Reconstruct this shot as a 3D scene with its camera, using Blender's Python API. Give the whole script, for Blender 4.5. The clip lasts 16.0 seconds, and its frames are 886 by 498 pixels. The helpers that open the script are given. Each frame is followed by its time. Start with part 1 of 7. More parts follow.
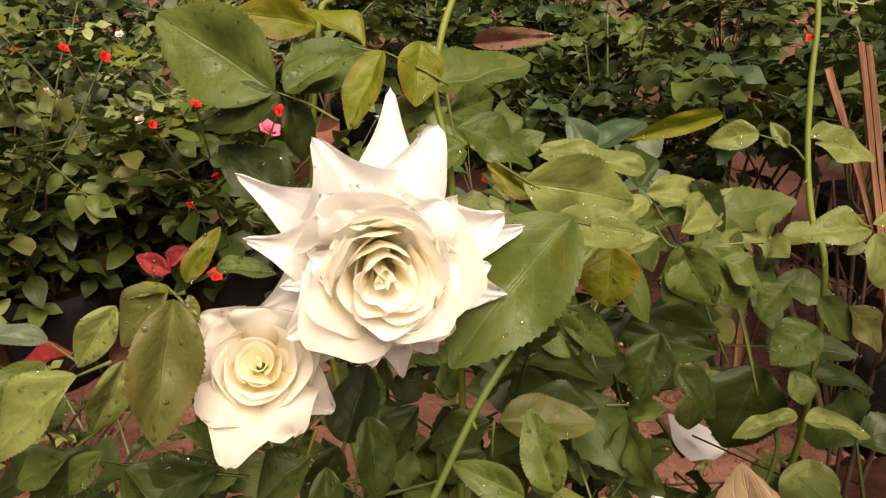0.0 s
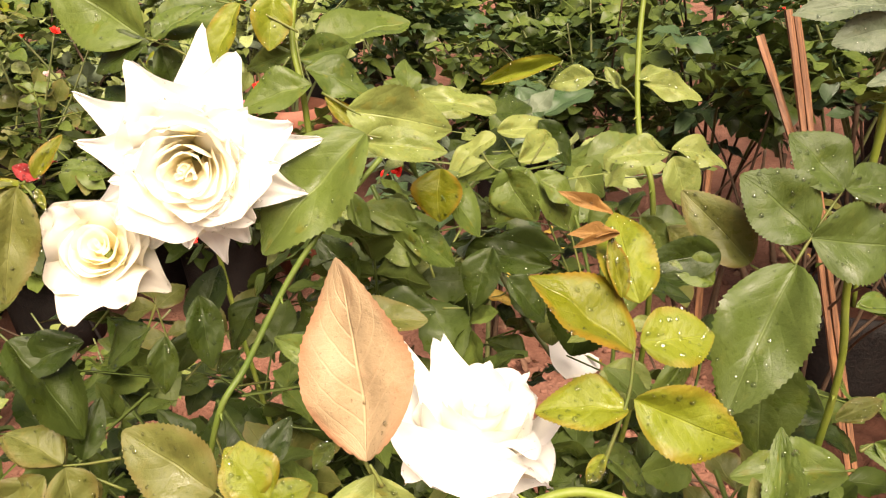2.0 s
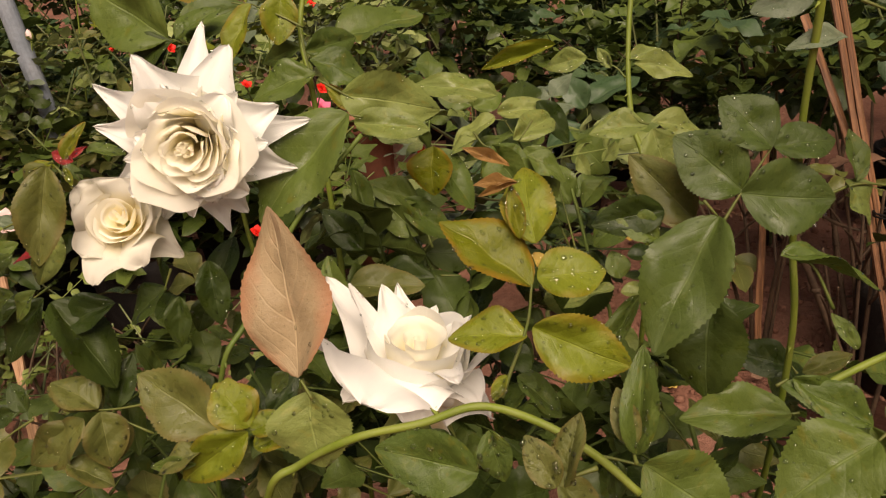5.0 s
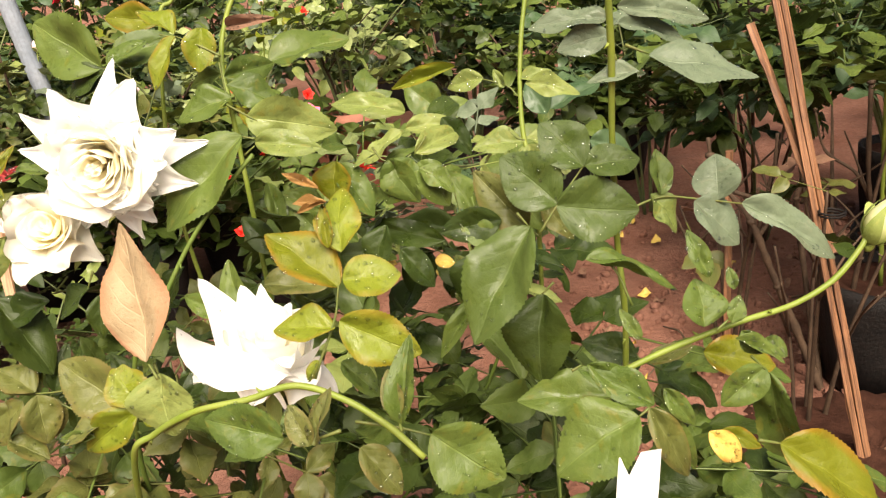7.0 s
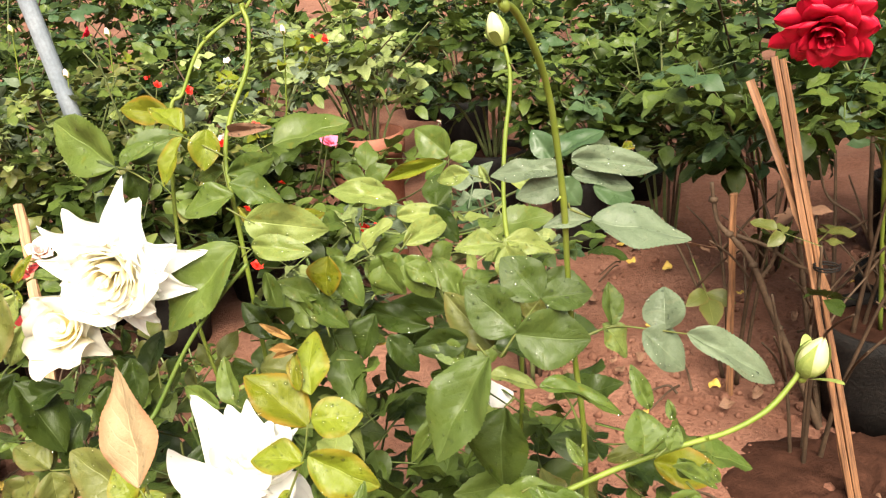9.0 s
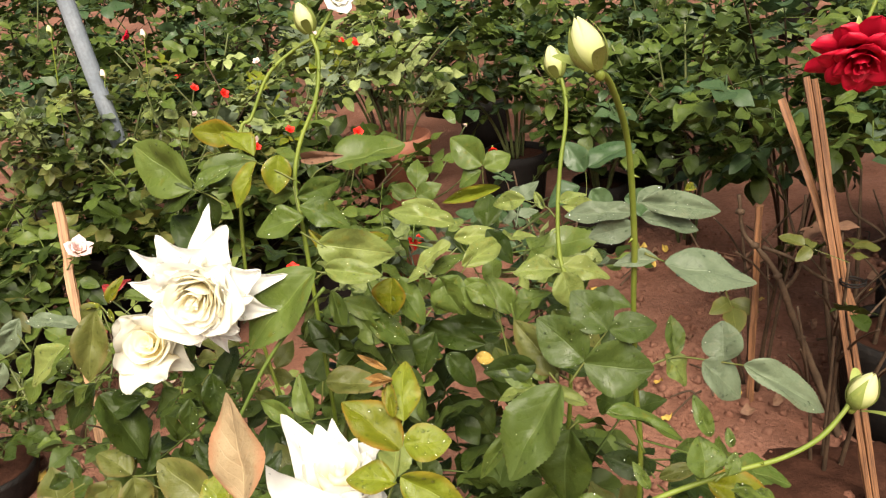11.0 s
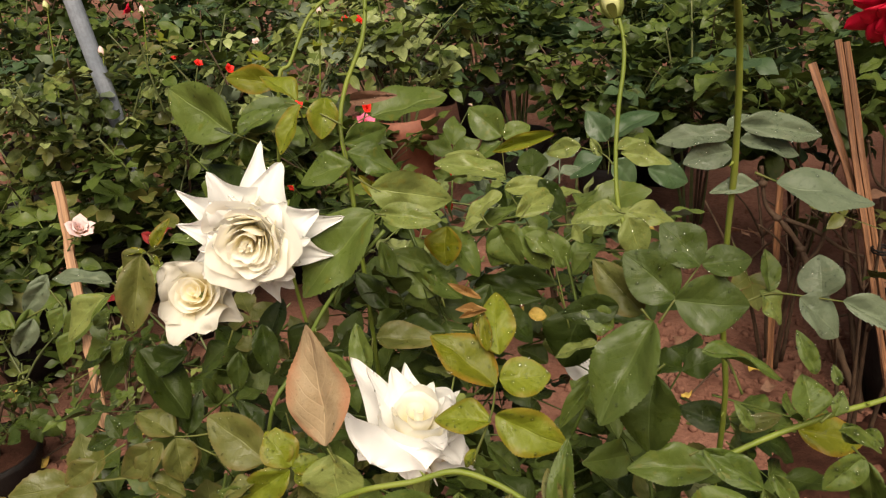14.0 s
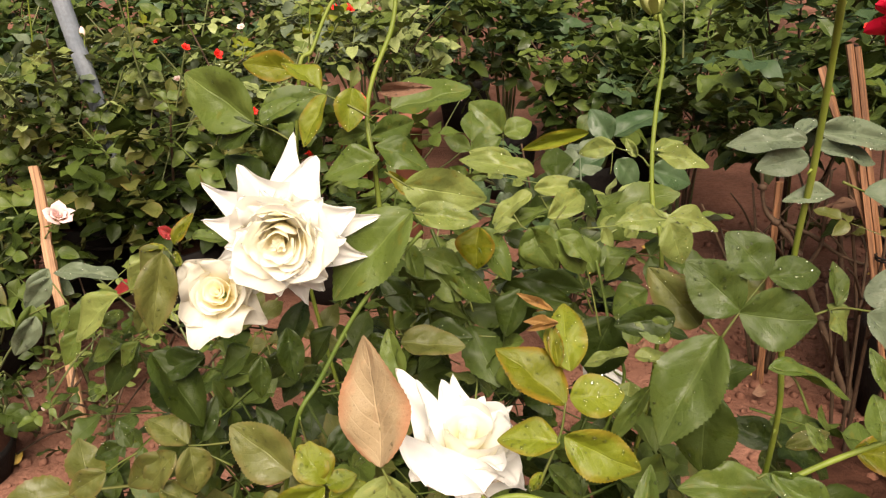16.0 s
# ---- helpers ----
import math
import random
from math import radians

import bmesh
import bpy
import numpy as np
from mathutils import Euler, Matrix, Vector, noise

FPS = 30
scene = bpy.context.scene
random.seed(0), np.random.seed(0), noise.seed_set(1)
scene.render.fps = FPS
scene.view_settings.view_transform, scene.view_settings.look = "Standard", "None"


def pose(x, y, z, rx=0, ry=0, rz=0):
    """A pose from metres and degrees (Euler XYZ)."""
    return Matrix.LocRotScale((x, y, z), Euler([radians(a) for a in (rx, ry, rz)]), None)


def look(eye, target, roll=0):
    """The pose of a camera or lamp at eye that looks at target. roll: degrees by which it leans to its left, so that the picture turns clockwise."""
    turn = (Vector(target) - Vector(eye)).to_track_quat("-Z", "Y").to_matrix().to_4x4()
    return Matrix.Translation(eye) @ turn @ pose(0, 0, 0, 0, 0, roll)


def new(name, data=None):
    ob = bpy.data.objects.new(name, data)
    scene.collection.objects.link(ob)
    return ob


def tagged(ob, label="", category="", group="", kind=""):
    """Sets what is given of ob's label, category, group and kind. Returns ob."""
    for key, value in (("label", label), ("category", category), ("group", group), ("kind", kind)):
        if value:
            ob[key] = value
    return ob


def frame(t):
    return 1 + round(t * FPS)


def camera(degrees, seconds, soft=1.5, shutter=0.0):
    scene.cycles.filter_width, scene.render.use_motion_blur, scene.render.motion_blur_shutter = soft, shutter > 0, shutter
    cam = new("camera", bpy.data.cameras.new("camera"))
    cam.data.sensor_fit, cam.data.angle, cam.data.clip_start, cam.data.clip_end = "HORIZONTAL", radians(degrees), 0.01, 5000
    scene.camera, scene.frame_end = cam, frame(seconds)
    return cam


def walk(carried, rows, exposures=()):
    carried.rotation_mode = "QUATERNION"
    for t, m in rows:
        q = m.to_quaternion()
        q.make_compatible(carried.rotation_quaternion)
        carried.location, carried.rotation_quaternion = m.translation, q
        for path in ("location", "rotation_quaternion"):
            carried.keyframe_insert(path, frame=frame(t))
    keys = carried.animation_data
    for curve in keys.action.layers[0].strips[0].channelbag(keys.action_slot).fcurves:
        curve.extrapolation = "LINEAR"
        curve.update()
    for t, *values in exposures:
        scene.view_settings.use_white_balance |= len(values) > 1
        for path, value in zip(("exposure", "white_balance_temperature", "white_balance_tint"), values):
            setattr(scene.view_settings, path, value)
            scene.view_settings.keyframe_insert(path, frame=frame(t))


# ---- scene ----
cam = camera(54.8, 16.0, soft=1.2)
METRES, EYE, TILT, LEAN, TURN = 0.70, 0.84, -22.0, 0.0, 0.0
ROWS = [
    (0.0, 0.0, 0.0, 0.0, 0.0, -0.0, 0.0),
    (0.5, 0.019, -0.0179, -0.0086, 0.29, -0.03, -0.01),
    (1.0, 0.0629, -0.0455, -0.0181, 0.68, -0.06, 0.04),
    (1.5, 0.1057, -0.0761, -0.032, 1.28, -0.18, 0.18),
    (2.0, 0.1527, -0.1049, -0.059, 2.09, -0.59, 0.4),
    (2.5, 0.2028, -0.1371, -0.0843, 3.18, -0.93, 1.01),
    (3.0, 0.2311, -0.1538, -0.0831, 4.37, -0.73, 1.68),
    (3.5, 0.2309, -0.1502, -0.083, 5.56, -0.67, 1.86),
    (6.0, 0.3072, -0.1923, -0.0958, 9.85, -0.37, 1.27),
    (6.5, 0.3563, -0.2169, -0.0929, 10.41, -0.52, 1.42),
    (7.0, 0.3953, -0.2377, -0.0826, 10.37, -0.68, 1.66),
    (7.5, 0.4322, -0.2537, -0.0565, 10.28, -0.68, 1.74),
    (8.0, 0.4606, -0.2667, -0.0339, 10.24, -0.73, 1.6),
    (8.5, 0.4652, -0.2723, -0.0048, 11.02, -0.87, 1.3),
    (9.0, 0.4592, -0.2916, 0.0307, 12.3, -1.27, 0.66),
    (9.5, 0.4485, -0.3174, 0.0559, 13.5, -1.66, 0.05),
    (10.0, 0.4372, -0.3392, 0.0778, 13.82, -2.14, -0.52),
    (12.5, 0.3654, -0.3663, 0.0657, 11.17, -1.45, 0.43),
    (13.0, 0.3522, -0.355, 0.0398, 11.62, -1.66, 0.78),
    (13.5, 0.3333, -0.3415, 0.0212, 11.79, -1.91, 0.42),
    (14.0, 0.3151, -0.3233, 0.0105, 11.59, -2.0, 0.06),
    (14.5, 0.3048, -0.3327, 0.02, 11.41, -1.9, -0.17),
    (15.0, 0.2812, -0.3262, 0.0109, 11.09, -2.0, 0.09),
    (15.5, 0.2541, -0.3104, 0.0184, 9.38, -2.02, -0.06),
    (16.0, 0.2357, -0.2884, 0.0168, 9.36, -2.42, -1.33),
]
walk(cam, [(t, pose(0, 0, EYE, TILT, LEAN, TURN) @ pose(METRES * x, METRES * y, METRES * z, 90 + pitch, roll, yaw)) for t, x, y, z, yaw, pitch, roll in ROWS],
     [(0.0, 0.82, 7750, 22), (1.2, 1.6, 7650, 19), (2.1, 1.72, 7700, 19), (2.5, 1.4, 7900, 20), (3.0, 0.68, 7950, 20), (3.7, 0.44, 7950, 20), (6.0, 0.82, 7750, 19), (7.0, 1.66, 7150, 13), (9.0, 1.92, 6950, 7), (10.0, 1.66, 6950, 8), (12.5, 0.90, 7150, 10),
      (13.3, 0.62, 7250, 11), (14.4, 0.74, 7250, 14), (15.0, 0.88, 7300, 14), (16.0, 1.16, 7300, 15)])

# ---- light ----
world = bpy.data.worlds.new("overcast_sky")
scene.world = world
world.use_nodes = True
sky = world.node_tree.nodes.new("ShaderNodeTexSky")
sky.sky_type, sky.sun_disc = "NISHITA", False
sky.sun_elevation, sky.sun_rotation = radians(53), radians(166)
sky.air_density, sky.dust_density, sky.ozone_density = 1.0, 6.0, 0.6
world.node_tree.links.new(sky.outputs[0], world.node_tree.nodes["Background"].inputs[0])
world.node_tree.nodes["Background"].inputs[1].default_value = 0.039
sun = new("sun", bpy.data.lights.new("sun", "SUN"))
sun.data.energy, sun.data.angle, sun.data.color = 4.25, radians(46), (1.0, 0.95, 0.86)
sun.matrix_world = look((0.5, -1.95, 2.7), (0, 0, 0))


# ---- materials ----
def mat_new(name):
    m = bpy.data.materials.new(name)
    m.use_nodes = True
    nt = m.node_tree
    return m, nt, nt.nodes["Principled BSDF"]


def node(nt, kind, **sets):
    n = nt.nodes.new(kind)
    for key, value in sets.items():
        n.inputs[key].default_value = value
    return n


def math_node(nt, op, a, b=None, clamp=False):
    n = nt.nodes.new("ShaderNodeMath")
    n.operation, n.use_clamp = op, clamp
    for i, v in enumerate((a, b)):
        if v is None:
            continue
        if isinstance(v, (int, float)):
            n.inputs[i].default_value = v
        else:
            nt.links.new(v, n.inputs[i])
    return n.outputs[0]


def mixed(nt, fac, a, b):
    n = nt.nodes.new("ShaderNodeMix")
    n.data_type = "RGBA"
    for i, v in ((0, fac), (6, a), (7, b)):
        if isinstance(v, (int, float)):
            n.inputs[i].default_value = v
        elif isinstance(v, tuple):
            n.inputs[i].default_value = (*v, 1)
        else:
            nt.links.new(v, n.inputs[i])
    return n.outputs[2]


def ramp(nt, fac, lo, hi):
    n = nt.nodes.new("ShaderNodeMapRange")
    n.inputs[1].default_value, n.inputs[2].default_value = lo, hi
    nt.links.new(fac, n.inputs[0])
    return n.outputs[0]


def noise_of(nt, scale, detail=3.0, coord="Object", rough=0.55):
    c = nt.nodes.new("ShaderNodeTexCoord")
    n = node(nt, "ShaderNodeTexNoise", Scale=scale, Detail=detail, Roughness=rough)
    nt.links.new(c.outputs[coord], n.inputs["Vector"])
    return n.outputs[0]


def leaf_material(name, dark, light, edge=None, spots=None, rough=0.44, veins=0.8, glow=0.16, net=0.10, ribs=0.16):
    """A leaf: lighter midrib and side veins laid out along its length, mottling, an optional tinted margin."""
    m, nt, b = mat_new(name)
    uv = nt.nodes.new("ShaderNodeUVMap")
    sep = nt.nodes.new("ShaderNodeSeparateXYZ")
    nt.links.new(uv.outputs[0], sep.inputs[0])
    across = math_node(nt, "ABSOLUTE", math_node(nt, "MULTIPLY", math_node(nt, "SUBTRACT", sep.outputs[0], 0.5), 2.0))
    along = sep.outputs[1]
    info = nt.nodes.new("ShaderNodeObjectInfo")
    shape = node(nt, "ShaderNodeMapping", Scale=(0.55, 1.0, 1.0))
    nt.links.new(uv.outputs[0], shape.inputs[0])
    offs = nt.nodes.new("ShaderNodeVectorMath")
    offs.operation = "ADD"
    nt.links.new(shape.outputs[0], offs.inputs[0])
    rnd = math_node(nt, "MULTIPLY", info.outputs["Random"], 37.0)
    nt.links.new(rnd, offs.inputs[1])
    big = node(nt, "ShaderNodeTexNoise", Scale=2.6, Detail=4.0, Roughness=0.6)
    fine = node(nt, "ShaderNodeTexNoise", Scale=24.0, Detail=5.0, Roughness=0.65)
    for n in (big, fine):
        nt.links.new(offs.outputs[0], n.inputs["Vector"])
    wob = math_node(nt, "MULTIPLY", math_node(nt, "SUBTRACT", big.outputs[0], 0.5), 0.9)
    rib = ramp(nt, across, 0.04, 0.008)
    side = math_node(nt, "SUBTRACT", math_node(nt, "MULTIPLY", along, 44.0), math_node(nt, "MULTIPLY", math_node(nt, "POWER", across, 1.25), 17.0))
    side = math_node(nt, "SINE", math_node(nt, "ADD", side, wob))
    lines = ramp(nt, side, 0.86, 1.0)
    lines = math_node(nt, "MULTIPLY", lines, ramp(nt, across, 1.0, 0.35))
    cell = node(nt, "ShaderNodeTexVoronoi", Scale=1.0)
    cell.feature = "DISTANCE_TO_EDGE"
    mesh_of = node(nt, "ShaderNodeMapping", Scale=(28.0, 26.0, 1.0))
    nt.links.new(offs.outputs[0], mesh_of.inputs[0])
    nt.links.new(mesh_of.outputs[0], cell.inputs["Vector"])
    lines = math_node(nt, "MAXIMUM", lines, math_node(nt, "MULTIPLY", ramp(nt, cell.outputs[0], 0.09, 0.0), net))
    vein = math_node(nt, "MAXIMUM", rib, math_node(nt, "MULTIPLY", lines, ribs))
    tone = math_node(nt, "ADD", math_node(nt, "MULTIPLY", ramp(nt, big.outputs[0], 0.3, 0.72), 0.45), math_node(nt, "MULTIPLY", info.outputs["Random"], 0.55))
    col = mixed(nt, tone, dark, light)
    col = mixed(nt, math_node(nt, "MULTIPLY", ramp(nt, fine.outputs[0], 0.45, 0.8), 0.25), col, tuple(c * 1.5 for c in light))
    if edge:
        rim = ramp(nt, math_node(nt, "ADD", math_node(nt, "MAXIMUM", across, math_node(nt, "MULTIPLY", along, 0.8)), wob), 0.68, 1.08)
        col = mixed(nt, rim, col, edge)
    if spots:
        sp = node(nt, "ShaderNodeTexNoise", Scale=7.0, Detail=2.0)
        nt.links.new(offs.outputs[0], sp.inputs["Vector"])
        col = mixed(nt, math_node(nt, "MULTIPLY", ramp(nt, sp.outputs[0], 0.62, 0.7), 0.7), col, spots)
    speck = node(nt, "ShaderNodeTexNoise", Scale=60.0, Detail=2.0, Roughness=0.6)
    nt.links.new(offs.outputs[0], speck.inputs["Vector"])
    col = mixed(nt, math_node(nt, "MULTIPLY", ramp(nt, speck.outputs[0], 0.60, 0.72), 0.45), col, tuple(c * 0.5 for c in dark))
    blot = node(nt, "ShaderNodeTexNoise", Scale=5.5, Detail=5.0, Roughness=0.7)
    nt.links.new(offs.outputs[0], blot.inputs["Vector"])
    col = mixed(nt, math_node(nt, "MULTIPLY", ramp(nt, blot.outputs[0], 0.56, 0.70), 0.40), col, (light[0] * 1.45, light[1] * 1.18, light[2] * 1.2))
    pale = tuple(min(1, c * 1.5 + 0.012) for c in light)
    col = mixed(nt, math_node(nt, "MULTIPLY", vein, 0.5 * veins), col, pale)
    nt.links.new(col, b.inputs["Base Color"])
    rr = math_node(nt, "ADD", math_node(nt, "MULTIPLY", fine.outputs[0], 0.5), rough - 0.22)
    wet = node(nt, "ShaderNodeTexNoise", Scale=3.4, Detail=3.0, Roughness=0.5)
    nt.links.new(offs.outputs[0], wet.inputs["Vector"])
    rr = math_node(nt, "SUBTRACT", rr, math_node(nt, "MULTIPLY", ramp(nt, wet.outputs[0], 0.54, 0.64), 0.26))
    nt.links.new(rr, b.inputs["Roughness"])
    b.inputs["Specular IOR Level"].default_value = 0.24
    quilt = math_node(nt, "MULTIPLY", side, -0.035)
    hgt = math_node(nt, "SUBTRACT", math_node(nt, "ADD", math_node(nt, "MULTIPLY", fine.outputs[0], 0.55), quilt), math_node(nt, "MULTIPLY", vein, 0.55 * veins))
    bump = node(nt, "ShaderNodeBump", Strength=0.6, Distance=0.0011)
    nt.links.new(hgt, bump.inputs["Height"])
    nt.links.new(bump.outputs[0], b.inputs["Normal"])
    tr = nt.nodes.new("ShaderNodeBsdfTranslucent")
    nt.links.new(col, tr.inputs[0])
    mix = nt.nodes.new("ShaderNodeMixShader")
    mix.inputs[0].default_value = glow
    nt.links.new(b.outputs[0], mix.inputs[1])
    nt.links.new(tr.outputs[0], mix.inputs[2])
    nt.links.new(mix.outputs[0], nt.nodes["Material Output"].inputs[0])
    return m


def petal_material(name, base, tip, rough=0.5, glow=0.3, streak=0.06, reach=0.72):
    """A petal: its colour runs from the base to the tip, with faint lengthwise veins."""
    m, nt, b = mat_new(name)
    uv = nt.nodes.new("ShaderNodeUVMap")
    sep = nt.nodes.new("ShaderNodeSeparateXYZ")
    nt.links.new(uv.outputs[0], sep.inputs[0])
    blot = noise_of(nt, 90.0, 4.0)
    run = ramp(nt, math_node(nt, "ADD", sep.outputs[1], math_node(nt, "MULTIPLY", blot, 0.2)), 0.12, reach)
    col = mixed(nt, run, base, tip)
    line = node(nt, "ShaderNodeTexNoise", Scale=1.0, Detail=4.0)
    mp = node(nt, "ShaderNodeMapping", Scale=(34.0, 2.2, 1.0))
    nt.links.new(uv.outputs[0], mp.inputs[0])
    nt.links.new(mp.outputs[0], line.inputs["Vector"])
    col = mixed(nt, math_node(nt, "MULTIPLY", ramp(nt, line.outputs[0], 0.5, 0.8), streak * 3), col, tuple(c * 0.82 for c in tip))
    nt.links.new(col, b.inputs["Base Color"])
    b.inputs["Roughness"].default_value = rough
    b.inputs["Specular IOR Level"].default_value = 0.3
    bump = node(nt, "ShaderNodeBump", Strength=0.4, Distance=0.0009)
    nt.links.new(math_node(nt, "ADD", math_node(nt, "MULTIPLY", line.outputs[0], 0.5), noise_of(nt, 130.0, 3.0)), bump.inputs["Height"])
    nt.links.new(bump.outputs[0], b.inputs["Normal"])
    tr = nt.nodes.new("ShaderNodeBsdfTranslucent")
    nt.links.new(col, tr.inputs[0])
    mix = nt.nodes.new("ShaderNodeMixShader")
    mix.inputs[0].default_value = glow
    nt.links.new(b.outputs[0], mix.inputs[1])
    nt.links.new(tr.outputs[0], mix.inputs[2])
    nt.links.new(mix.outputs[0], nt.nodes["Material Output"].inputs[0])
    return m


def rough_material(name, c1, c2, scale, rough=0.7, bump_d=0.002, c3=None, fine=6.0, damp=0.0, gloss=0.25):
    """Bark, soil, clay: two colours mottled at two scales, with relief."""
    m, nt, b = mat_new(name)
    a, f = noise_of(nt, scale, 5.0), noise_of(nt, scale * fine, 5.0, rough=0.7)
    col = mixed(nt, ramp(nt, a, 0.34, 0.68), c1, c2)
    col = mixed(nt, math_node(nt, "MULTIPLY", ramp(nt, f, 0.42, 0.75), 0.6), col, c3 or tuple(c * 0.55 for c in c1))
    if damp:
        col = mixed(nt, math_node(nt, "MULTIPLY", ramp(nt, noise_of(nt, 1.7, 4.0), 0.42, 0.62), damp), col, tuple(c * 0.4 for c in c1))
    nt.links.new(col, b.inputs["Base Color"])
    nt.links.new(math_node(nt, "ADD", math_node(nt, "MULTIPLY", f, 0.4), rough - 0.2), b.inputs["Roughness"])
    b.inputs["Specular IOR Level"].default_value = gloss
    h = math_node(nt, "ADD", math_node(nt, "MULTIPLY", a, 0.6), f)
    bump = node(nt, "ShaderNodeBump", Strength=0.7, Distance=bump_d)
    nt.links.new(h, bump.inputs["Height"])
    nt.links.new(bump.outputs[0], b.inputs["Normal"])
    return m


def wood_material(name, c1, c2, c3):
    """Split cane and wood: grain drawn out along the stick's own z."""
    m, nt, b = mat_new(name)
    c = nt.nodes.new("ShaderNodeTexCoord")
    mp = node(nt, "ShaderNodeMapping", Scale=(260.0, 260.0, 7.0))
    nt.links.new(c.outputs["Object"], mp.inputs[0])
    g = node(nt, "ShaderNodeTexNoise", Scale=1.0, Detail=5.0, Roughness=0.65)
    nt.links.new(mp.outputs[0], g.inputs["Vector"])
    big = noise_of(nt, 14.0, 3.0)
    col = mixed(nt, ramp(nt, g.outputs[0], 0.35, 0.66), c1, c2)
    col = mixed(nt, math_node(nt, "MULTIPLY", ramp(nt, big, 0.52, 0.7), 0.7), col, c3)
    nt.links.new(col, b.inputs["Base Color"])
    b.inputs["Roughness"].default_value = 0.6
    bump = node(nt, "ShaderNodeBump", Strength=0.8, Distance=0.0015)
    nt.links.new(g.outputs[0], bump.inputs["Height"])
    nt.links.new(bump.outputs[0], b.inputs["Normal"])
    return m


def drop_material(name):
    """Rain drops: clear water that shines where it takes the sky."""
    m, nt, b = mat_new(name)
    nt.nodes.remove(b)
    clear = node(nt, "ShaderNodeBsdfTransparent", Color=(0.93, 0.95, 0.93, 1))
    shine = node(nt, "ShaderNodeBsdfGlossy", Roughness=0.04)
    edge = node(nt, "ShaderNodeFresnel", IOR=1.5)
    mix = nt.nodes.new("ShaderNodeMixShader")
    nt.links.new(edge.outputs[0], mix.inputs[0])
    nt.links.new(clear.outputs[0], mix.inputs[1])
    nt.links.new(shine.outputs[0], mix.inputs[2])
    nt.links.new(mix.outputs[0], nt.nodes["Material Output"].inputs[0])
    return m


LEAF_GREEN = leaf_material("leaf_green", (0.039, 0.065, 0.011), (0.084, 0.114, 0.023), spots=(0.092, 0.095, 0.013))
# dark leaves; shade low and deep in the bushes is put into this green too
LEAF_DARK_SHADED = leaf_material("leaf_dark_shaded_green", (0.011, 0.022, 0.004), (0.034, 0.051, 0.008))
LEAF_PALE = leaf_material("leaf_pale_green", (0.084, 0.116, 0.026), (0.170, 0.198, 0.056), spots=(0.16, 0.155, 0.032))
LEAF_LIME = leaf_material("leaf_yellow_green", (0.082, 0.110, 0.007), (0.138, 0.158, 0.014), edge=(0.150, 0.115, 0.011))
LEAF_OLIVE = leaf_material("leaf_olive", (0.075, 0.090, 0.005), (0.118, 0.124, 0.009), edge=(0.170, 0.088, 0.008))
LEAF_DULL = leaf_material("leaf_dull_bronze_green", (0.055, 0.065, 0.014), (0.098, 0.104, 0.027), edge=(0.105, 0.085, 0.024))
LEAF_BLUE = leaf_material("leaf_blue_green", (0.027, 0.055, 0.022), (0.055, 0.088, 0.036), veins=0.6)
LEAF_GREY = leaf_material("leaf_grey_green", (0.070, 0.094, 0.056), (0.120, 0.148, 0.090), veins=0.6)
LEAF_DEEP = leaf_material("leaf_deep_green", (0.031, 0.050, 0.010), (0.058, 0.083, 0.018))
# sky sheen on the leaves is put into this pale colour
LEAF_SHEEN = leaf_material("leaf_painted_sheen_green", (0.085, 0.115, 0.036), (0.260, 0.300, 0.115), veins=0.5, rough=0.32)
LEAF_BROWN = leaf_material("leaf_copper_brown", (0.265, 0.190, 0.108), (0.33, 0.245, 0.143), edge=(0.33, 0.160, 0.085), veins=1.3, glow=0.3, net=0.22, ribs=0.35)
LEAF_RED = leaf_material("leaf_young_red", (0.15, 0.012, 0.014), (0.25, 0.024, 0.022), veins=0.6)
LEAF_RUST = leaf_material("leaf_rusty_orange", (0.17, 0.088, 0.028), (0.27, 0.150, 0.048), veins=0.6)
LEAF_YELLOW = leaf_material("leaf_yellow", (0.50, 0.34, 0.07), (0.60, 0.43, 0.11), edge=(0.45, 0.24, 0.04))
LEAF_DRY = leaf_material("leaf_dry_brown", (0.10, 0.052, 0.032), (0.22, 0.12, 0.075), rough=0.7)
PETAL_WHITE = petal_material("petal_ivory_white", (0.92, 0.85, 0.58), (0.855, 0.848, 0.812), streak=0.05, glow=0.42, reach=0.52)
PETAL_HEART = petal_material("petal_cream_yellow", (0.97, 0.86, 0.45), (0.95, 0.925, 0.83), streak=0.03, glow=0.55, reach=0.9)
PETAL_CREAM = petal_material("petal_cream_white", (0.78, 0.645, 0.30), (0.715, 0.685, 0.59), streak=0.03, glow=0.45, reach=0.62)
PETAL_RED = petal_material("petal_crimson", (0.30, 0.004, 0.015), (0.52, 0.006, 0.03), rough=0.42, glow=0.2)
PETAL_SCARLET = petal_material("petal_scarlet", (0.75, 0.06, 0.02), (0.80, 0.03, 0.02), glow=0.25)
PETAL_PINK = petal_material("petal_pink", (0.75, 0.28, 0.33), (0.78, 0.16, 0.28))
PETAL_BLUSH = petal_material("petal_blush", (0.85, 0.65, 0.45), (0.80, 0.60, 0.58))
PETAL_BUD = petal_material("petal_green_white", (0.36, 0.42, 0.10), (0.62, 0.62, 0.32), streak=0.05)
SEPAL = leaf_material("sepal_green", (0.17, 0.215, 0.05), (0.26, 0.30, 0.085), veins=0.2)
STEM_GREEN = rough_material("stem_green", (0.090, 0.130, 0.014), (0.150, 0.185, 0.026), 30.0, 0.5, 0.0006, (0.15, 0.165, 0.050))
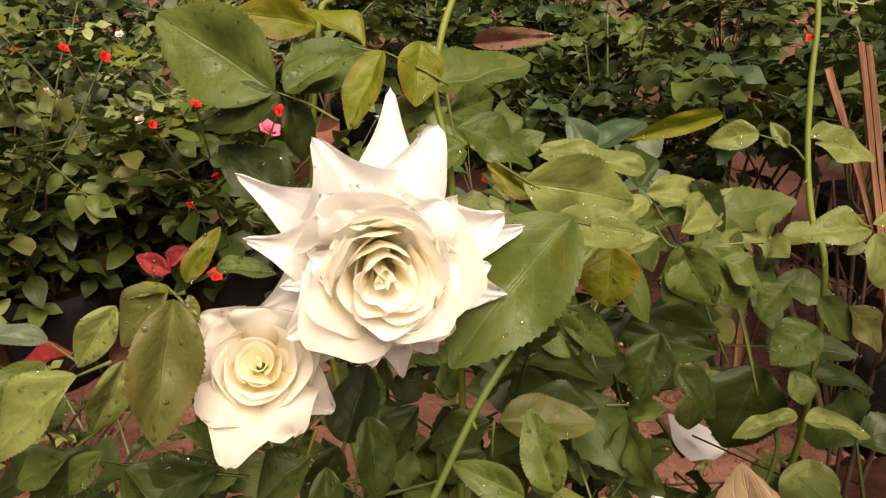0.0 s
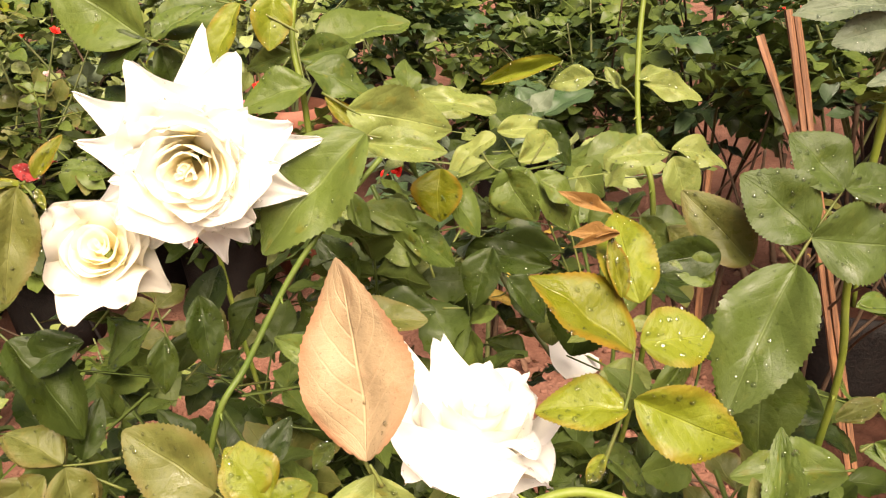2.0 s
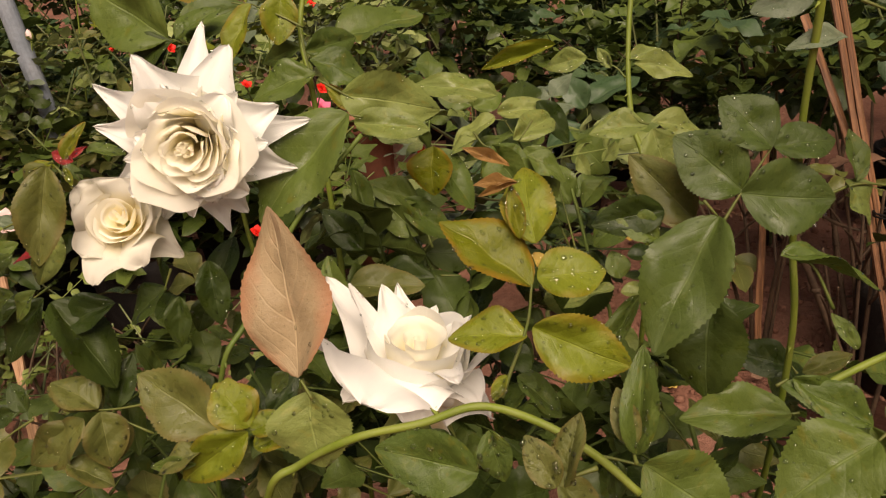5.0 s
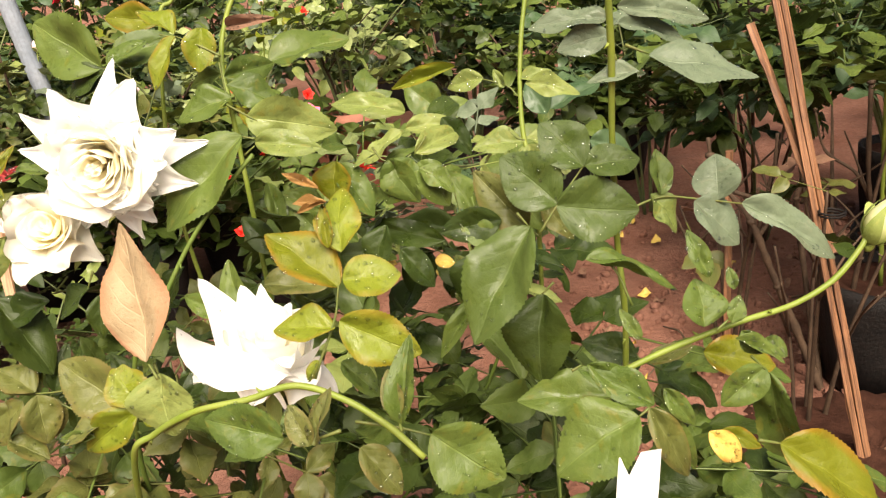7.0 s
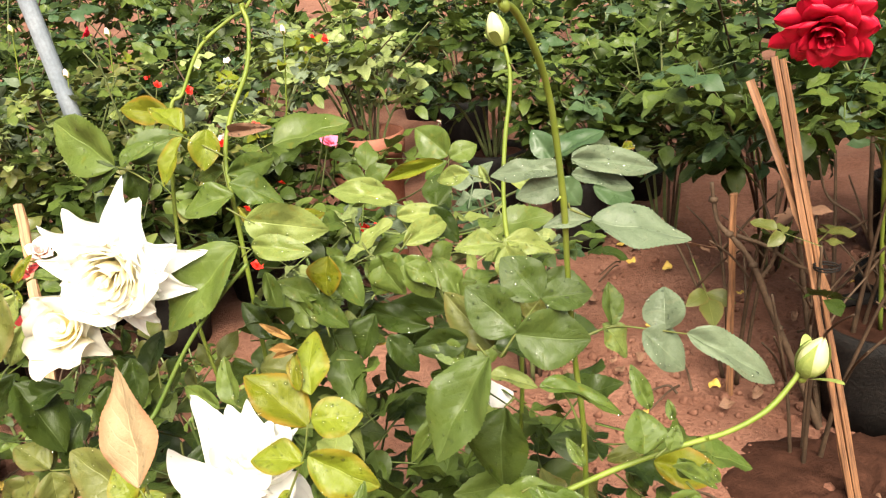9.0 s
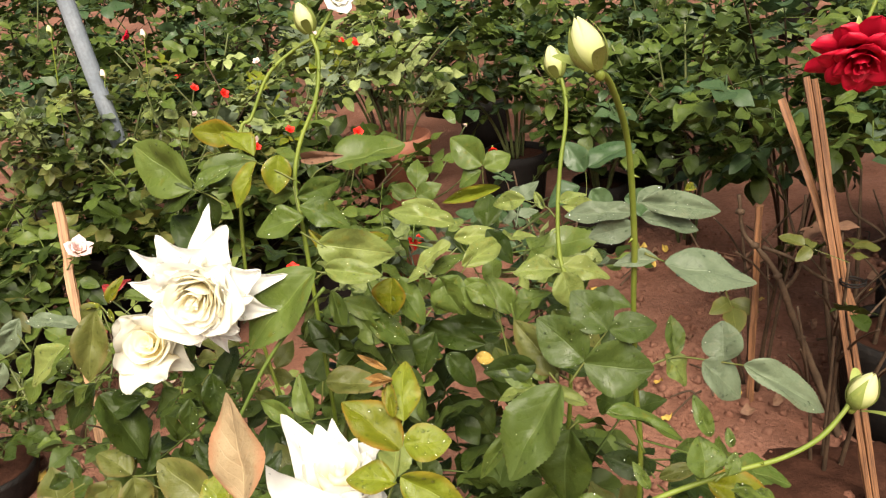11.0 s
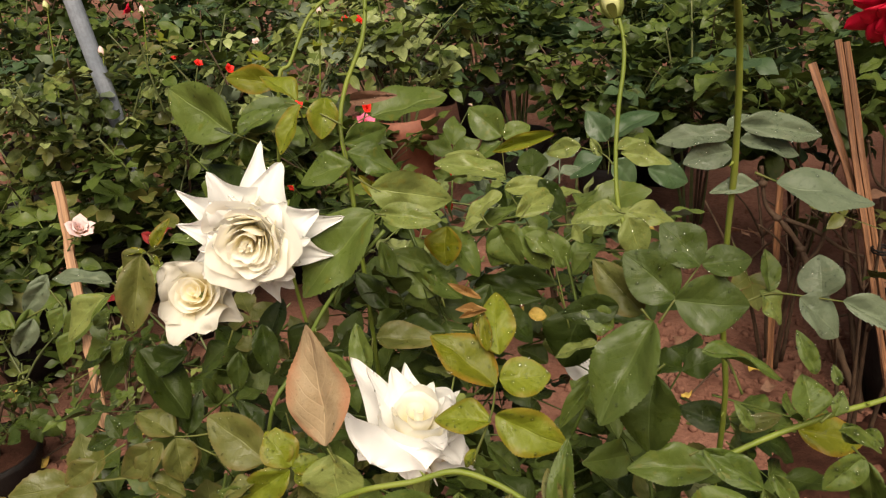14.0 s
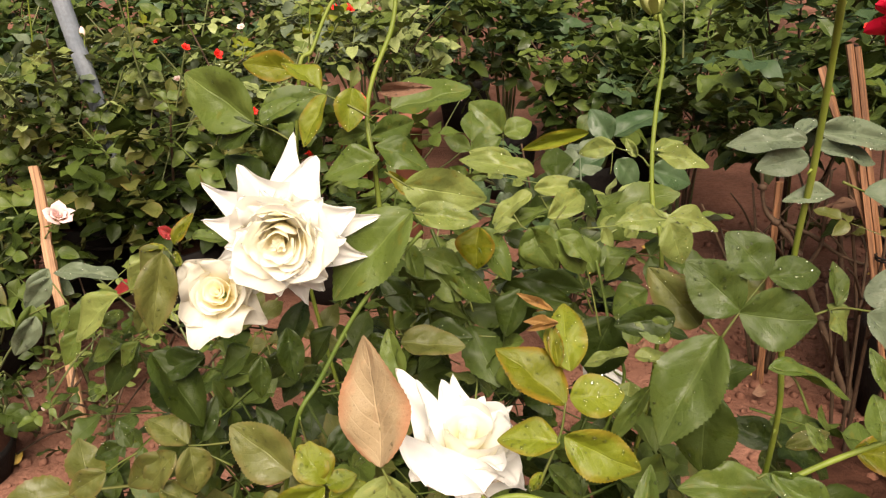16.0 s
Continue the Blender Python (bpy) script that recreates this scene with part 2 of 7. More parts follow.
STEM_DARK = rough_material("stem_dark", (0.06, 0.09, 0.03), (0.12, 0.14, 0.05), 30.0, 0.5, 0.0006, (0.10, 0.06, 0.04))
STEM_DEEP = rough_material("stem_deep_green", (0.050, 0.085, 0.013), (0.088, 0.125, 0.020), 30.0, 0.5, 0.0006, (0.09, 0.10, 0.03))
STALK = rough_material("leaf_stalk", (0.05, 0.075, 0.014), (0.09, 0.105, 0.022), 40.0, 0.5, 0.0004, (0.10, 0.07, 0.025))
BARK = rough_material("woody_cane", (0.036, 0.021, 0.012), (0.075, 0.044, 0.025), 40.0, 0.75, 0.0015)
SOIL = rough_material("wet_red_soil", (0.166, 0.071, 0.046), (0.258, 0.124, 0.086), 7.0, 0.8, 0.016, (0.058, 0.023, 0.014), 13.0, damp=0.5, gloss=0.14)
CANE = wood_material("split_cane", (0.05, 0.021, 0.011), (0.26, 0.118, 0.052), (0.05, 0.022, 0.012))
CANE_PALE = wood_material("pale_wood", (0.17, 0.085, 0.04), (0.38, 0.21, 0.11), (0.12, 0.055, 0.026))
CLAY = rough_material("terracotta", (0.20, 0.068, 0.042), (0.28, 0.11, 0.065), 18.0, 0.6, 0.002, (0.16, 0.07, 0.05))
BAG = rough_material("black_plastic", (0.005, 0.0045, 0.0045), (0.010, 0.009, 0.008), 25.0, 0.6, 0.004, (0.02, 0.013, 0.011), gloss=0.12)
HUMUS = rough_material("dark_potting_soil", (0.026, 0.010, 0.006), (0.052, 0.021, 0.013), 30.0, 0.85, 0.006, gloss=0.08)
PIPE = rough_material("painted_steel", (0.156, 0.179, 0.211), (0.234, 0.257, 0.289), 20.0, 0.45, 0.0008, (0.109, 0.117, 0.133))
WATER = drop_material("rain_water")


# ---- builders ----
def part(name, bm, material, parent, label="", smooth=True):
    """Links a bmesh as one mesh object under a thing or under a part."""
    me = bpy.data.meshes.new(name)
    bm.to_mesh(me)
    bm.free()
    return put(name, me, material, parent, label, smooth)


def put(name, me, material, parent, label="", smooth=True):
    if material and not me.materials:
        me.materials.append(material)
    if smooth:
        me.shade_smooth()
    ob = new(name, me)
    ob.parent = parent
    return tagged(ob, label)


def spline(points, steps=6):
    """A smooth line through a few points."""
    p = [Vector(q) for q in points]
    p = [p[0] * 2 - p[1], *p, p[-1] * 2 - p[-2]]
    out = []
    for i in range(1, len(p) - 2):
        a, b, c, d = p[i - 1:i + 3]
        for k in range(steps):
            t = k / steps
            out.append(0.5 * (2 * b + (c - a) * t + (2 * a - 5 * b + 4 * c - d) * t * t + (3 * b - a - 3 * c + d) * t ** 3))
    out.append(p[-2])
    return out


def tube(bm, line, r0, r1, sides=8, wobble=0.0):
    """A tapered round rod along a line, with closed ends."""
    rings, n = [], len(line)
    side = None
    for i, q in enumerate(line):
        way = (line[min(i + 1, n - 1)] - line[max(i - 1, 0)]).normalized()
        side = way.orthogonal().normalized() if side is None else (side - way * side.dot(way)).normalized()
        up = way.cross(side)
        r = (r0 + (r1 - r0) * i / (n - 1)) * (1 + wobble * noise.noise(q * 60))
        rings.append([bm.verts.new(q + (side * math.cos(a) + up * math.sin(a)) * r) for a in (math.tau * k / sides for k in range(sides))])
    for lo, hi in zip(rings, rings[1:]):
        for k in range(sides):
            bm.faces.new((lo[k], lo[(k + 1) % sides], hi[(k + 1) % sides], hi[k]))
    bm.faces.new(rings[0][::-1]), bm.faces.new(rings[-1])


def thorns(bm, line, r, every, rng):
    """Small hooked thorns along a cane."""
    gap = 0.0
    for a, b in zip(line, line[1:]):
        gap += (b - a).length
        if gap > every:
            gap = rng.uniform(-0.3, 0.3) * every
            way = (b - a).normalized()
            out = Matrix.Rotation(rng.uniform(0, math.tau), 3, way) @ way.orthogonal().normalized()
            tube(bm, [a + out * r * 0.8 + way * 0.001, a + out * (r + 0.0012), a + out * (r + 0.0028) - way * 0.0008], 0.0011, 0.0002, 5)


def stem(parent, points, r0, r1, material=None, label="", prickly=0.0, name="stem"):
    rng = random.Random(round(points[0][0] * 9973 + points[-1][2] * 7919))
    bm = bmesh.new()
    line = spline(points, 8)
    tube(bm, line, r0, r1, 9, 0.12)
    if prickly:
        thorns(bm, line, (r0 + r1) / 2, prickly, rng)
    return part(name, bm, material or STEM_GREEN, parent, label)


def leaf_grid(seed, rows, cols, bend, fold, wave, teeth=0.0, twist=0.0, point=0.72):
    """A blade of length 1 along y and width 1, base at the origin, upper face to +z, widest below the middle and drawn out to a tip. Returns vertices, faces and uvs."""
    rng = random.Random(seed)
    ph, verts, uvs, faces = rng.uniform(0, 6), [], [], []
    lop = rng.uniform(-0.05, 0.05)
    for i in range(rows + 1):
        u = i / rows
        half = 0.5 * max(0.0, math.sin(math.pi * u ** 0.85)) ** point * (1 - 0.10 * u ** 4)
        for j in range(-cols, cols + 1):
            v = j / cols
            h, y = half, u
            if teeth and abs(j) == cols and 0 < i < rows:
                step = i % 3
                h += teeth * (-0.55, -0.2, 1.1)[step] * (0.45 + half) * (1 + 0.3 * math.sin(i * 2.3 + ph))
                y += (0.0, 0.0, 0.012)[step] * (1 - u)
            x = v * h + lop * math.sin(math.pi * u)
            z = -bend * u * u + fold * abs(v) * half * (1 - 0.5 * u) - 0.35 * fold * v * v * half
            z += wave * math.sin(7.5 * u + ph) * abs(v) ** 1.5 * (1 if v > 0 else -0.7) * half
            z += 0.10 * half * noise.noise(Vector((u * 4 + ph, v * 2.2, ph)))
            z += 0.010 * half * math.sin(40 * u - 13 * abs(v)) * math.sin(math.pi * abs(v))
            a = twist * u
            verts.append((x * math.cos(a) - z * math.sin(a), y, z * math.cos(a) + x * math.sin(a)))
            uvs.append((v * 0.5 + 0.5, u))
    w = 2 * cols + 1
    for i in range(rows):
        for k in range(w - 1):
            a = i * w + k
            faces.append((a, a + 1, a + w + 1, a + w))
    return verts, faces, uvs


def grid_mesh(name, pieces, material):
    """One mesh from blades, each with its own matrix."""
    verts, faces, uvs = [], [], []
    for (v, f, u), m in pieces:
        base = len(verts)
        verts += [tuple(m @ Vector(q)) for q in v]
        faces += [tuple(base + k for k in g) for g in f]
        uvs += u
    me = bpy.data.meshes.new(name)
    me.from_pydata(verts, [], faces)
    lay = me.uv_layers.new(name="UVMap")
    lay.uv.foreach_set("vector", [c for lp in me.loops for c in uvs[lp.vertex_index]])
    if material:
        me.materials.append(material)
    me.shade_smooth()
    return me


BLADES = {}


def blade(kind, material):
    """A serrated leaflet; the shape number sets how it bends, folds and waves. Alike leaflets share one mesh."""
    key = (kind, material.name)
    if key not in BLADES:
        bend, fold, wave, twist = ((0.07, 0.55, 0.14, 0.0), (0.18, 0.5, 0.16, 0.12), (0.28, 0.35, 0.25, -0.15), (-0.08, 0.3, 0.15, 0.1),
                                   (0.10, 0.6, 0.1, 0.0), (0.32, 0.45, 0.22, 0.25), (0.02, 0.12, 0.25, -0.2), (0.12, 0.9, 0.1, 0.05), (0.03, 0.2, 0.12, 0.05))[kind]
        teeth, point = (0.008, 0.82) if kind == 3 else (0.016, 0.72)
        BLADES[key] = grid_mesh("leaflet", [(leaf_grid(kind + 5, 69, 5, bend, fold, wave, teeth, twist, point), Matrix())], material)
    return BLADES[key]


DROPS = []          # places where rain drops sit: point, normal, radius


def leaflet(parent, base, tip, width, face, material, kind=0, wet=26, label=""):
    """A leaflet from base to tip, its upper side towards face. width: its share of the length."""
    b, t, n = Vector(base), Vector(tip), Vector(face)
    y = t - b
    size = y.length
    y.normalize()
    n = (n - y * n.dot(y)).normalized()
    x = y.cross(n)
    me = blade(kind, material)
    ob = put("leaflet", me, None, parent, label)
    ob.matrix_world = Matrix.Translation(b) @ Matrix((x, y, n)).transposed().to_4x4() @ Matrix.Diagonal((size * width, size, size, 1))
    rng = random.Random(round(b.x * 1e5) ^ round(t.z * 1e5))
    vs = me.vertices
    for _ in range(wet):
        v = vs[rng.randrange(11 * 5, len(vs) - 11 * 4)]
        if n.z > -0.2:
            DROPS.append((ob.matrix_world @ v.co, n, rng.choice((0.0003, 0.0004, 0.0004, 0.0005, 0.0005, 0.0006, 0.0007, 0.0009, 0.0011))))
    return ob


def leaf(bush, stalk, label=""):
    """The stalk of a compound leaf, to which its leaflets are parented."""
    bm = bmesh.new()
    tube(bm, spline(stalk, 5), 0.0009, 0.0005, 6)
    return part("leaf", bm, STALK, bush, label)


def petal_mesh(seed, length, width, open0, open1, r0, cup, tip=0.0, roll=0.0, wave=0.06, rows=20, cols=9, lip=0.0, skew=0.06):
    """A petal of a flower whose axis is z, standing in the +x direction. It leaves the heart r0 from the axis, at open0 degrees from it, and ends at open1.
    cup: radius round which it curls about the axis; tip: how pointed; roll: how far its sides roll back; lip: degrees by which its rim turns out; skew: how far one side lies over the next petal. Units of the flower's radius."""
    rng = random.Random(seed)
    ph = rng.uniform(0, 6)
    verts, uvs, faces = [], [], []
    r, z = r0, 0.0
    for i in range(rows + 1):
        s = i / rows
        a = radians(open0 + (open1 - open0) * s ** 1.3 + lip * max(0.0, (s - 0.58) / 0.42) ** 1.3)
        if i:
            r += math.sin(a) * length / rows
            z += math.cos(a) * length / rows
        round_top = (s ** 0.5) * (1 - s ** 3.2) ** 0.5 + 0.12 * (1 - s)
        x_ = min(1.0, max(0.0, (s - 0.42) / 0.58))
        sharp = min(1.0, 0.4 + 1.5 * s) * (0.20 + 0.80 * (1 - x_) ** 1.7) * math.sqrt(max(0.02, 1 - max(0.0, (s - 0.9) / 0.1) ** 2))
        w = 0.5 * width * (round_top * (1 - tip) + sharp * tip)
        nr, nz = math.cos(a), -math.sin(a)          # the outer side
        for j in range(-cols, cols + 1):
            q = j / cols
            lat = q * w
            ang = lat / cup
            back = roll * (abs(q) ** 3) * s * w + wave * math.sin(5 * s + 3.1 * q + ph) * w * abs(q)
            back += skew * q * w + 0.05 * noise.noise(Vector((s * 2.4 + ph, q * 1.7, seed * 9))) * s
            x = r - (1 - math.cos(ang)) * cup + nr * back
            verts.append((x, math.sin(ang) * cup * (1 - 0.25 * roll * abs(q) ** 3 * s), z + nz * back + 0.05 * wave * math.sin(9 * q + ph) * s))
            uvs.append((q * 0.5 + 0.5, s))
    k = 2 * cols + 1
    for i in range(rows):
        for c in range(k - 1):
            a = i * k + c
            faces.append((a, a + k, a + k + 1, a + 1))
    return verts, faces, uvs


def petal(flower, me_grid, turn, size, material, thick=0.0):
    me = grid_mesh("petal", [(me_grid, Matrix())], material)
    ob = put("petal", me, None, flower)
    ob.matrix_local = pose(0, 0, 0, 0, 0, turn) @ Matrix.Diagonal((size, size, size, 1))
    return ob


def sepals(flower, size, droop=120, material=None):
    for k in range(5):
        g = leaf_grid(k, 8, 2, 0.25, 0.5, 0.1)
        me = grid_mesh("sepal", [(g, pose(0, 0, 0, 90 - droop, 0, 0) @ Matrix.Diagonal((0.3, 1, 1, 1)))], material or SEPAL)
        ob = put("sepal", me, None, flower)
        ob.matrix_local = pose(0, 0, -0.05 * size, 0, 0, 72 * k + 15) @ Matrix.Diagonal((size * 0.6, size * 0.6, size * 0.6, 1))


def flower_base(bush, place, axis, size, up=(0, 0, 1), label="", name="flower"):
    """The green hip at the base of a bloom; petals and sepals are its parts. Local z runs out of the bloom, local y is upward."""
    z = Vector(axis).normalized()
    y = (Vector(up) - z * z.dot(Vector(up))).normalized()
    x = y.cross(z)
    bm = bmesh.new()
    bmesh.ops.create_uvsphere(bm, u_segments=10, v_segments=7, radius=0.13 * size, matrix=Matrix.Translation((0, 0, -0.16 * size)) @ Matrix.Diagonal((1, 1, 1.3, 1)))
    ob = part(name, bm, STEM_GREEN, bush, label)
    ob.matrix_world = Matrix.Translation(place) @ Matrix((x, y, z)).transposed().to_4x4()
    return ob


# ---- setting ----
def soil_height(x, y):
    p = Vector((x, y, 0))
    return 0.028 * noise.noise(p * 2.3) + 0.012 * noise.noise(p * 9) + 0.007 * abs(noise.noise(p * 31)) if abs(x) < 4 and -1 < y < 5 else 0.0


def ground_sheet():
    """One sheet of soil to the horizon, finely divided where it is seen from near."""
    xs = sorted({*np.round(np.arange(-3.2, 3.2, 0.035), 4), *[s * v for s in (-1, 1) for v in (4, 6, 10, 30, 120, 600)]})
    ys = sorted({*np.round(np.arange(-0.6, 4.2, 0.035), 4), -1.5, -4, -20, -120, -600, 5, 6, 8, 12, 30, 120, 600})
    verts, faces = [], []
    for y in ys:
        for x in xs:
            verts.append((x, y, soil_height(x, y)))
    w = len(xs)
    for j in range(len(ys) - 1):
        for i in range(w - 1):
            a = j * w + i
            faces.append((a, a + 1, a + w + 1, a + w))
    me = bpy.data.meshes.new("ground")
    me.from_pydata(verts, [], faces)
    return tagged(put("ground", me, SOIL, None), "wet red-brown nursery soil with clods and small puddles", "ground", kind="structure")


ground_sheet()


# ---- rose bushes of the nursery ----
def compound_mesh(seed, material, count=5, rows=7, cols=2, teeth=0.0):
    """A leaf of five leaflets on one stalk, length 1 along y."""
    rng = random.Random(seed)
    pieces = []
    spots = [(0.64, 0, 0.40), (0.54, 66, 0.33), (0.54, -66, 0.33), (0.24, 72, 0.26), (0.24, -72, 0.26)][:count]
    for at, turn, size in spots:
        g = leaf_grid(rng.random(), rows, cols, rng.uniform(0.02, 0.3), rng.uniform(0.15, 0.55), 0.2, teeth, twist=rng.uniform(-0.35, 0.35), point=0.92)
        m = pose(0, at, -0.03, rng.uniform(-20, 20), rng.uniform(-26, 26), turn + rng.uniform(-10, 10))
        pieces.append((g, m @ Matrix.Diagonal((size * rng.uniform(0.56, 0.7), size, size, 1))))
    q = 0.012
    stalk = ([(-q, 0, 0), (q, 0, 0), (0, 0, -q), (-q / 2, 0.66, -0.03), (q / 2, 0.66, -0.03), (0, 0.66, -0.04)],
             [(0, 1, 4, 3), (1, 2, 5, 4), (2, 0, 3, 5)], [(0.5, 0)] * 6)
    pieces.append((stalk, Matrix()))
    return grid_mesh("leaf", pieces, material)


SPRAYS = {}


def spray(material, k, fine=False):
    key = (material.name, k, fine)
    if key not in SPRAYS:
        SPRAYS[key] = compound_mesh(k * 31 + 7, material, 5 if k % 3 else 3, *((27, 3, 0.022) if fine else (7, 2, 0.0)))
    return SPRAYS[key]


def pot(bush, x, y, r, h, material, lip):
    """A pot or a filled grow bag, with soil in it."""
    bm = bmesh.new()
    rings = [(0.78 * r, 0.0), (0.88 * r, 0.35 * h), (r, 0.86 * h), (r * lip, 0.87 * h), (r * lip, h), (r * lip * 0.93, h), (r * 0.9, 0.9 * h)]
    loops, n = [], 20
    for rad, z in rings:
        loops.append([bm.verts.new((x + rad * (1 + 0.04 * noise.noise(Vector((3 * math.cos(a), 3 * math.sin(a), z * 20 + x)))) * math.cos(a), y + rad * math.sin(a), z)) for a in (math.tau * k / n for k in range(n))])
    for lo, hi in zip(loops, loops[1:]):
        for k in range(n):
            bm.faces.new((lo[k], lo[(k + 1) % n], hi[(k + 1) % n], hi[k]))
    bm.faces.new(loops[0][::-1])
    p = part("pot", bm, material, bush)
    bm = bmesh.new()
    bmesh.ops.create_circle(bm, cap_ends=True, segments=16, radius=r * 0.9, matrix=Matrix.Translation((x, y, 0.9 * h)))
    bmesh.ops.poke(bm, faces=bm.faces[:])
    for v in bm.verts:
        v.co.z += 0.01 * noise.noise(v.co * 40)
    part("potting_soil", bm, HUMUS, p)
    return p


BUSHES = []


def rose_bush(name, x, y, height, spread, leaves, mats, seed, label, potted=BAG, blooms=(), size=0.14, low=0.3, group="rose bushes in the nursery", pot_r=0.1, lean=(0, 0), canes=7, lip=1.0, woody=False, pot_h=0.2):
    """A potted rose bush: canes that rise and spread, compound leaves along them, and small blooms at cane ends."""
    rng = random.Random(seed)
    bush = tagged(new(name), label, "weed" if name == "weed" else "rose bush", group)
    top0 = 0.0
    if potted:
        pot(bush, x, y, pot_r, pot_h, potted, lip)
        top0 = pot_h * 0.85
    BUSHES.append((x, y, height, bush))
    lines = []
    for k in range(canes):
        a = math.tau * k / canes + rng.uniform(-0.4, 0.4)
        s, h = spread * rng.uniform(0.35, 1.0), height * rng.uniform(0.72, 1.05)
        px, py = x + 0.02 * math.cos(a), y + 0.02 * math.sin(a)
        ex, ey = x + s * math.cos(a) + lean[0], y + s * math.sin(a) + lean[1]
        pts = [(px, py, top0), (px + 0.25 * (ex - px), py + 0.25 * (ey - py), top0 + 0.4 * (h - top0)),
               (px + 0.65 * (ex - px), py + 0.65 * (ey - py), top0 + 0.75 * (h - top0)), (ex, ey, h)]
        line = spline(pts, 6)
        bm = bmesh.new()
        tube(bm, line, 0.0048 * rng.uniform(0.7, 1.2), 0.002, 7)
        for _ in range(2 if woody else int(rng.random() < 0.8)):          # side shoots
            q = line[rng.randrange(7, 12)]
            b = rng.uniform(0, math.tau)
            off = Vector((math.cos(b), math.sin(b), 1.1)) * rng.uniform(0.07, 0.14)
            side = spline([q, q + off * 0.5 + Vector((0, 0, 0.01)), q + off], 5)
            tube(bm, side, 0.0026, 0.0015, 6)
            lines.append(side)
        part("cane", bm, STEM_DARK if rng.random() < 0.6 and not woody else BARK, bush)
        lines.append(line)
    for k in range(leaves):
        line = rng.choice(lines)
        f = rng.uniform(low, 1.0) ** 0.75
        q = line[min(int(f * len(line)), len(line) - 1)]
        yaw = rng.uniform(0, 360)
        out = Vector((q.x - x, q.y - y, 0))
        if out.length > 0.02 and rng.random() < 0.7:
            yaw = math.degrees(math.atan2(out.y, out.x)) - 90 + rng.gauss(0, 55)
        # shade low in the bush is put in as dark leaf colour
        ob = put("leaf", spray(LEAF_DARK_SHADED if f < 0.5 and rng.random() < 0.5 else rng.choice(mats), rng.randrange(7)), None, bush)
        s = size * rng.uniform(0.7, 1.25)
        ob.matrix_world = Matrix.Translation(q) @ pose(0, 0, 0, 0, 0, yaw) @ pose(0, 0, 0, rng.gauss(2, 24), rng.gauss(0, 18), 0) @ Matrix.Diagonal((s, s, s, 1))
    for k, (mat, n) in enumerate(blooms):
        for j in range(n):
            line = lines[(k * 5 + j * 3) % len(lines)]
            small_bloom(bush, line[-1] + Vector((0, 0, 0.01)), (rng.uniform(-0.5, 0.5), rng.uniform(-0.9, 0), 0.8), rng.uniform(0.013, 0.02), mat, rng.randrange(99))
    return bush


def small_bloom(bush, place, axis, size, mat, seed):
    """A little open rose on a shrub some way off."""
    ob = flower_base(bush, place, axis, size)
    rng = random.Random(seed)
    rings = ((3, 0.5, 0.55, 2, -6, 0.05, 0.16, 0), (5, 0.6, 0.9, 10, 25, 0.12, 0.3, 0.0), (5, 0.8, 1.15, 28, 48, 0.14, 0.45, 0.0))
    for n, ln, wd, o0, o1, r0, cup, tip in rings:
        for k in range(n):
            petal(ob, petal_mesh(rng.random(), ln, wd, o0, o1, r0, cup, tip, 0.4, 0.12, 6, 3, 30), 360 * k / n + rng.uniform(-15, 15), size, mat)
    return ob


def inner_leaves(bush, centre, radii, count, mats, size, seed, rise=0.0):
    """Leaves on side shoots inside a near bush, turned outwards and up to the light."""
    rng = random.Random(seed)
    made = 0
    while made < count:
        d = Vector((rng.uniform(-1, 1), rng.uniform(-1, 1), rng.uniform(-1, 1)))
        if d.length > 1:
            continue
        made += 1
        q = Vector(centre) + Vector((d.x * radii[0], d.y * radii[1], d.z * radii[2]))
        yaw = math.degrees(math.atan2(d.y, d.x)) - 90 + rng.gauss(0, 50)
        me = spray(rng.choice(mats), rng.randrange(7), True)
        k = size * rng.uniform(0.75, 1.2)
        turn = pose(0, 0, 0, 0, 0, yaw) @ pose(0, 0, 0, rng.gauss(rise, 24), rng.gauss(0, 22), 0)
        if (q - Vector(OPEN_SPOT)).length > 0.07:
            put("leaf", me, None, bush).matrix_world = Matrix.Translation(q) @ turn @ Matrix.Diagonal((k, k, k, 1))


OPEN_SPOT = (0.185, 0.49, 0.55)          # leaves are left out here so that light reaches a white petal

MIX_DARK = [LEAF_DARK_SHADED, LEAF_DARK_SHADED, LEAF_GREEN, LEAF_BLUE, LEAF_GREEN]
MIX_MID = [LEAF_GREEN, LEAF_SHEEN, LEAF_GREEN, LEAF_GREY, LEAF_DULL, LEAF_SHEEN, LEAF_PALE]
MIX_LIGHT = [LEAF_SHEEN, LEAF_SHEEN, LEAF_PALE, LEAF_GREY, LEAF_LIME]
# for far and right-hand bushes: the gloom they stand in is put into leaf colour
MIX_SHADE = [LEAF_DARK_SHADED, LEAF_DEEP, LEAF_DARK_SHADED, LEAF_GREEN, LEAF_BLUE]
MIX_TEAL = [LEAF_BLUE, LEAF_BLUE, LEAF_DARK_SHADED]

LUSH = "leafy potted rose bush with wet green leaves"
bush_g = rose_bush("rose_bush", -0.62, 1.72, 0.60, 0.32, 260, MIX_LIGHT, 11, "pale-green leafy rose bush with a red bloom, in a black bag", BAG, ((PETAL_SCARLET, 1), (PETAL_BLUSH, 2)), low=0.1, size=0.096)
bush_f = rose_bush("rose_bush", -1.0, 1.54, 0.66, 0.27, 290, MIX_MID + [LEAF_DULL, LEAF_DARK_SHADED], 12, "dense mid-green rose bush behind a wooden stake", BAG, low=0.05, size=0.096)
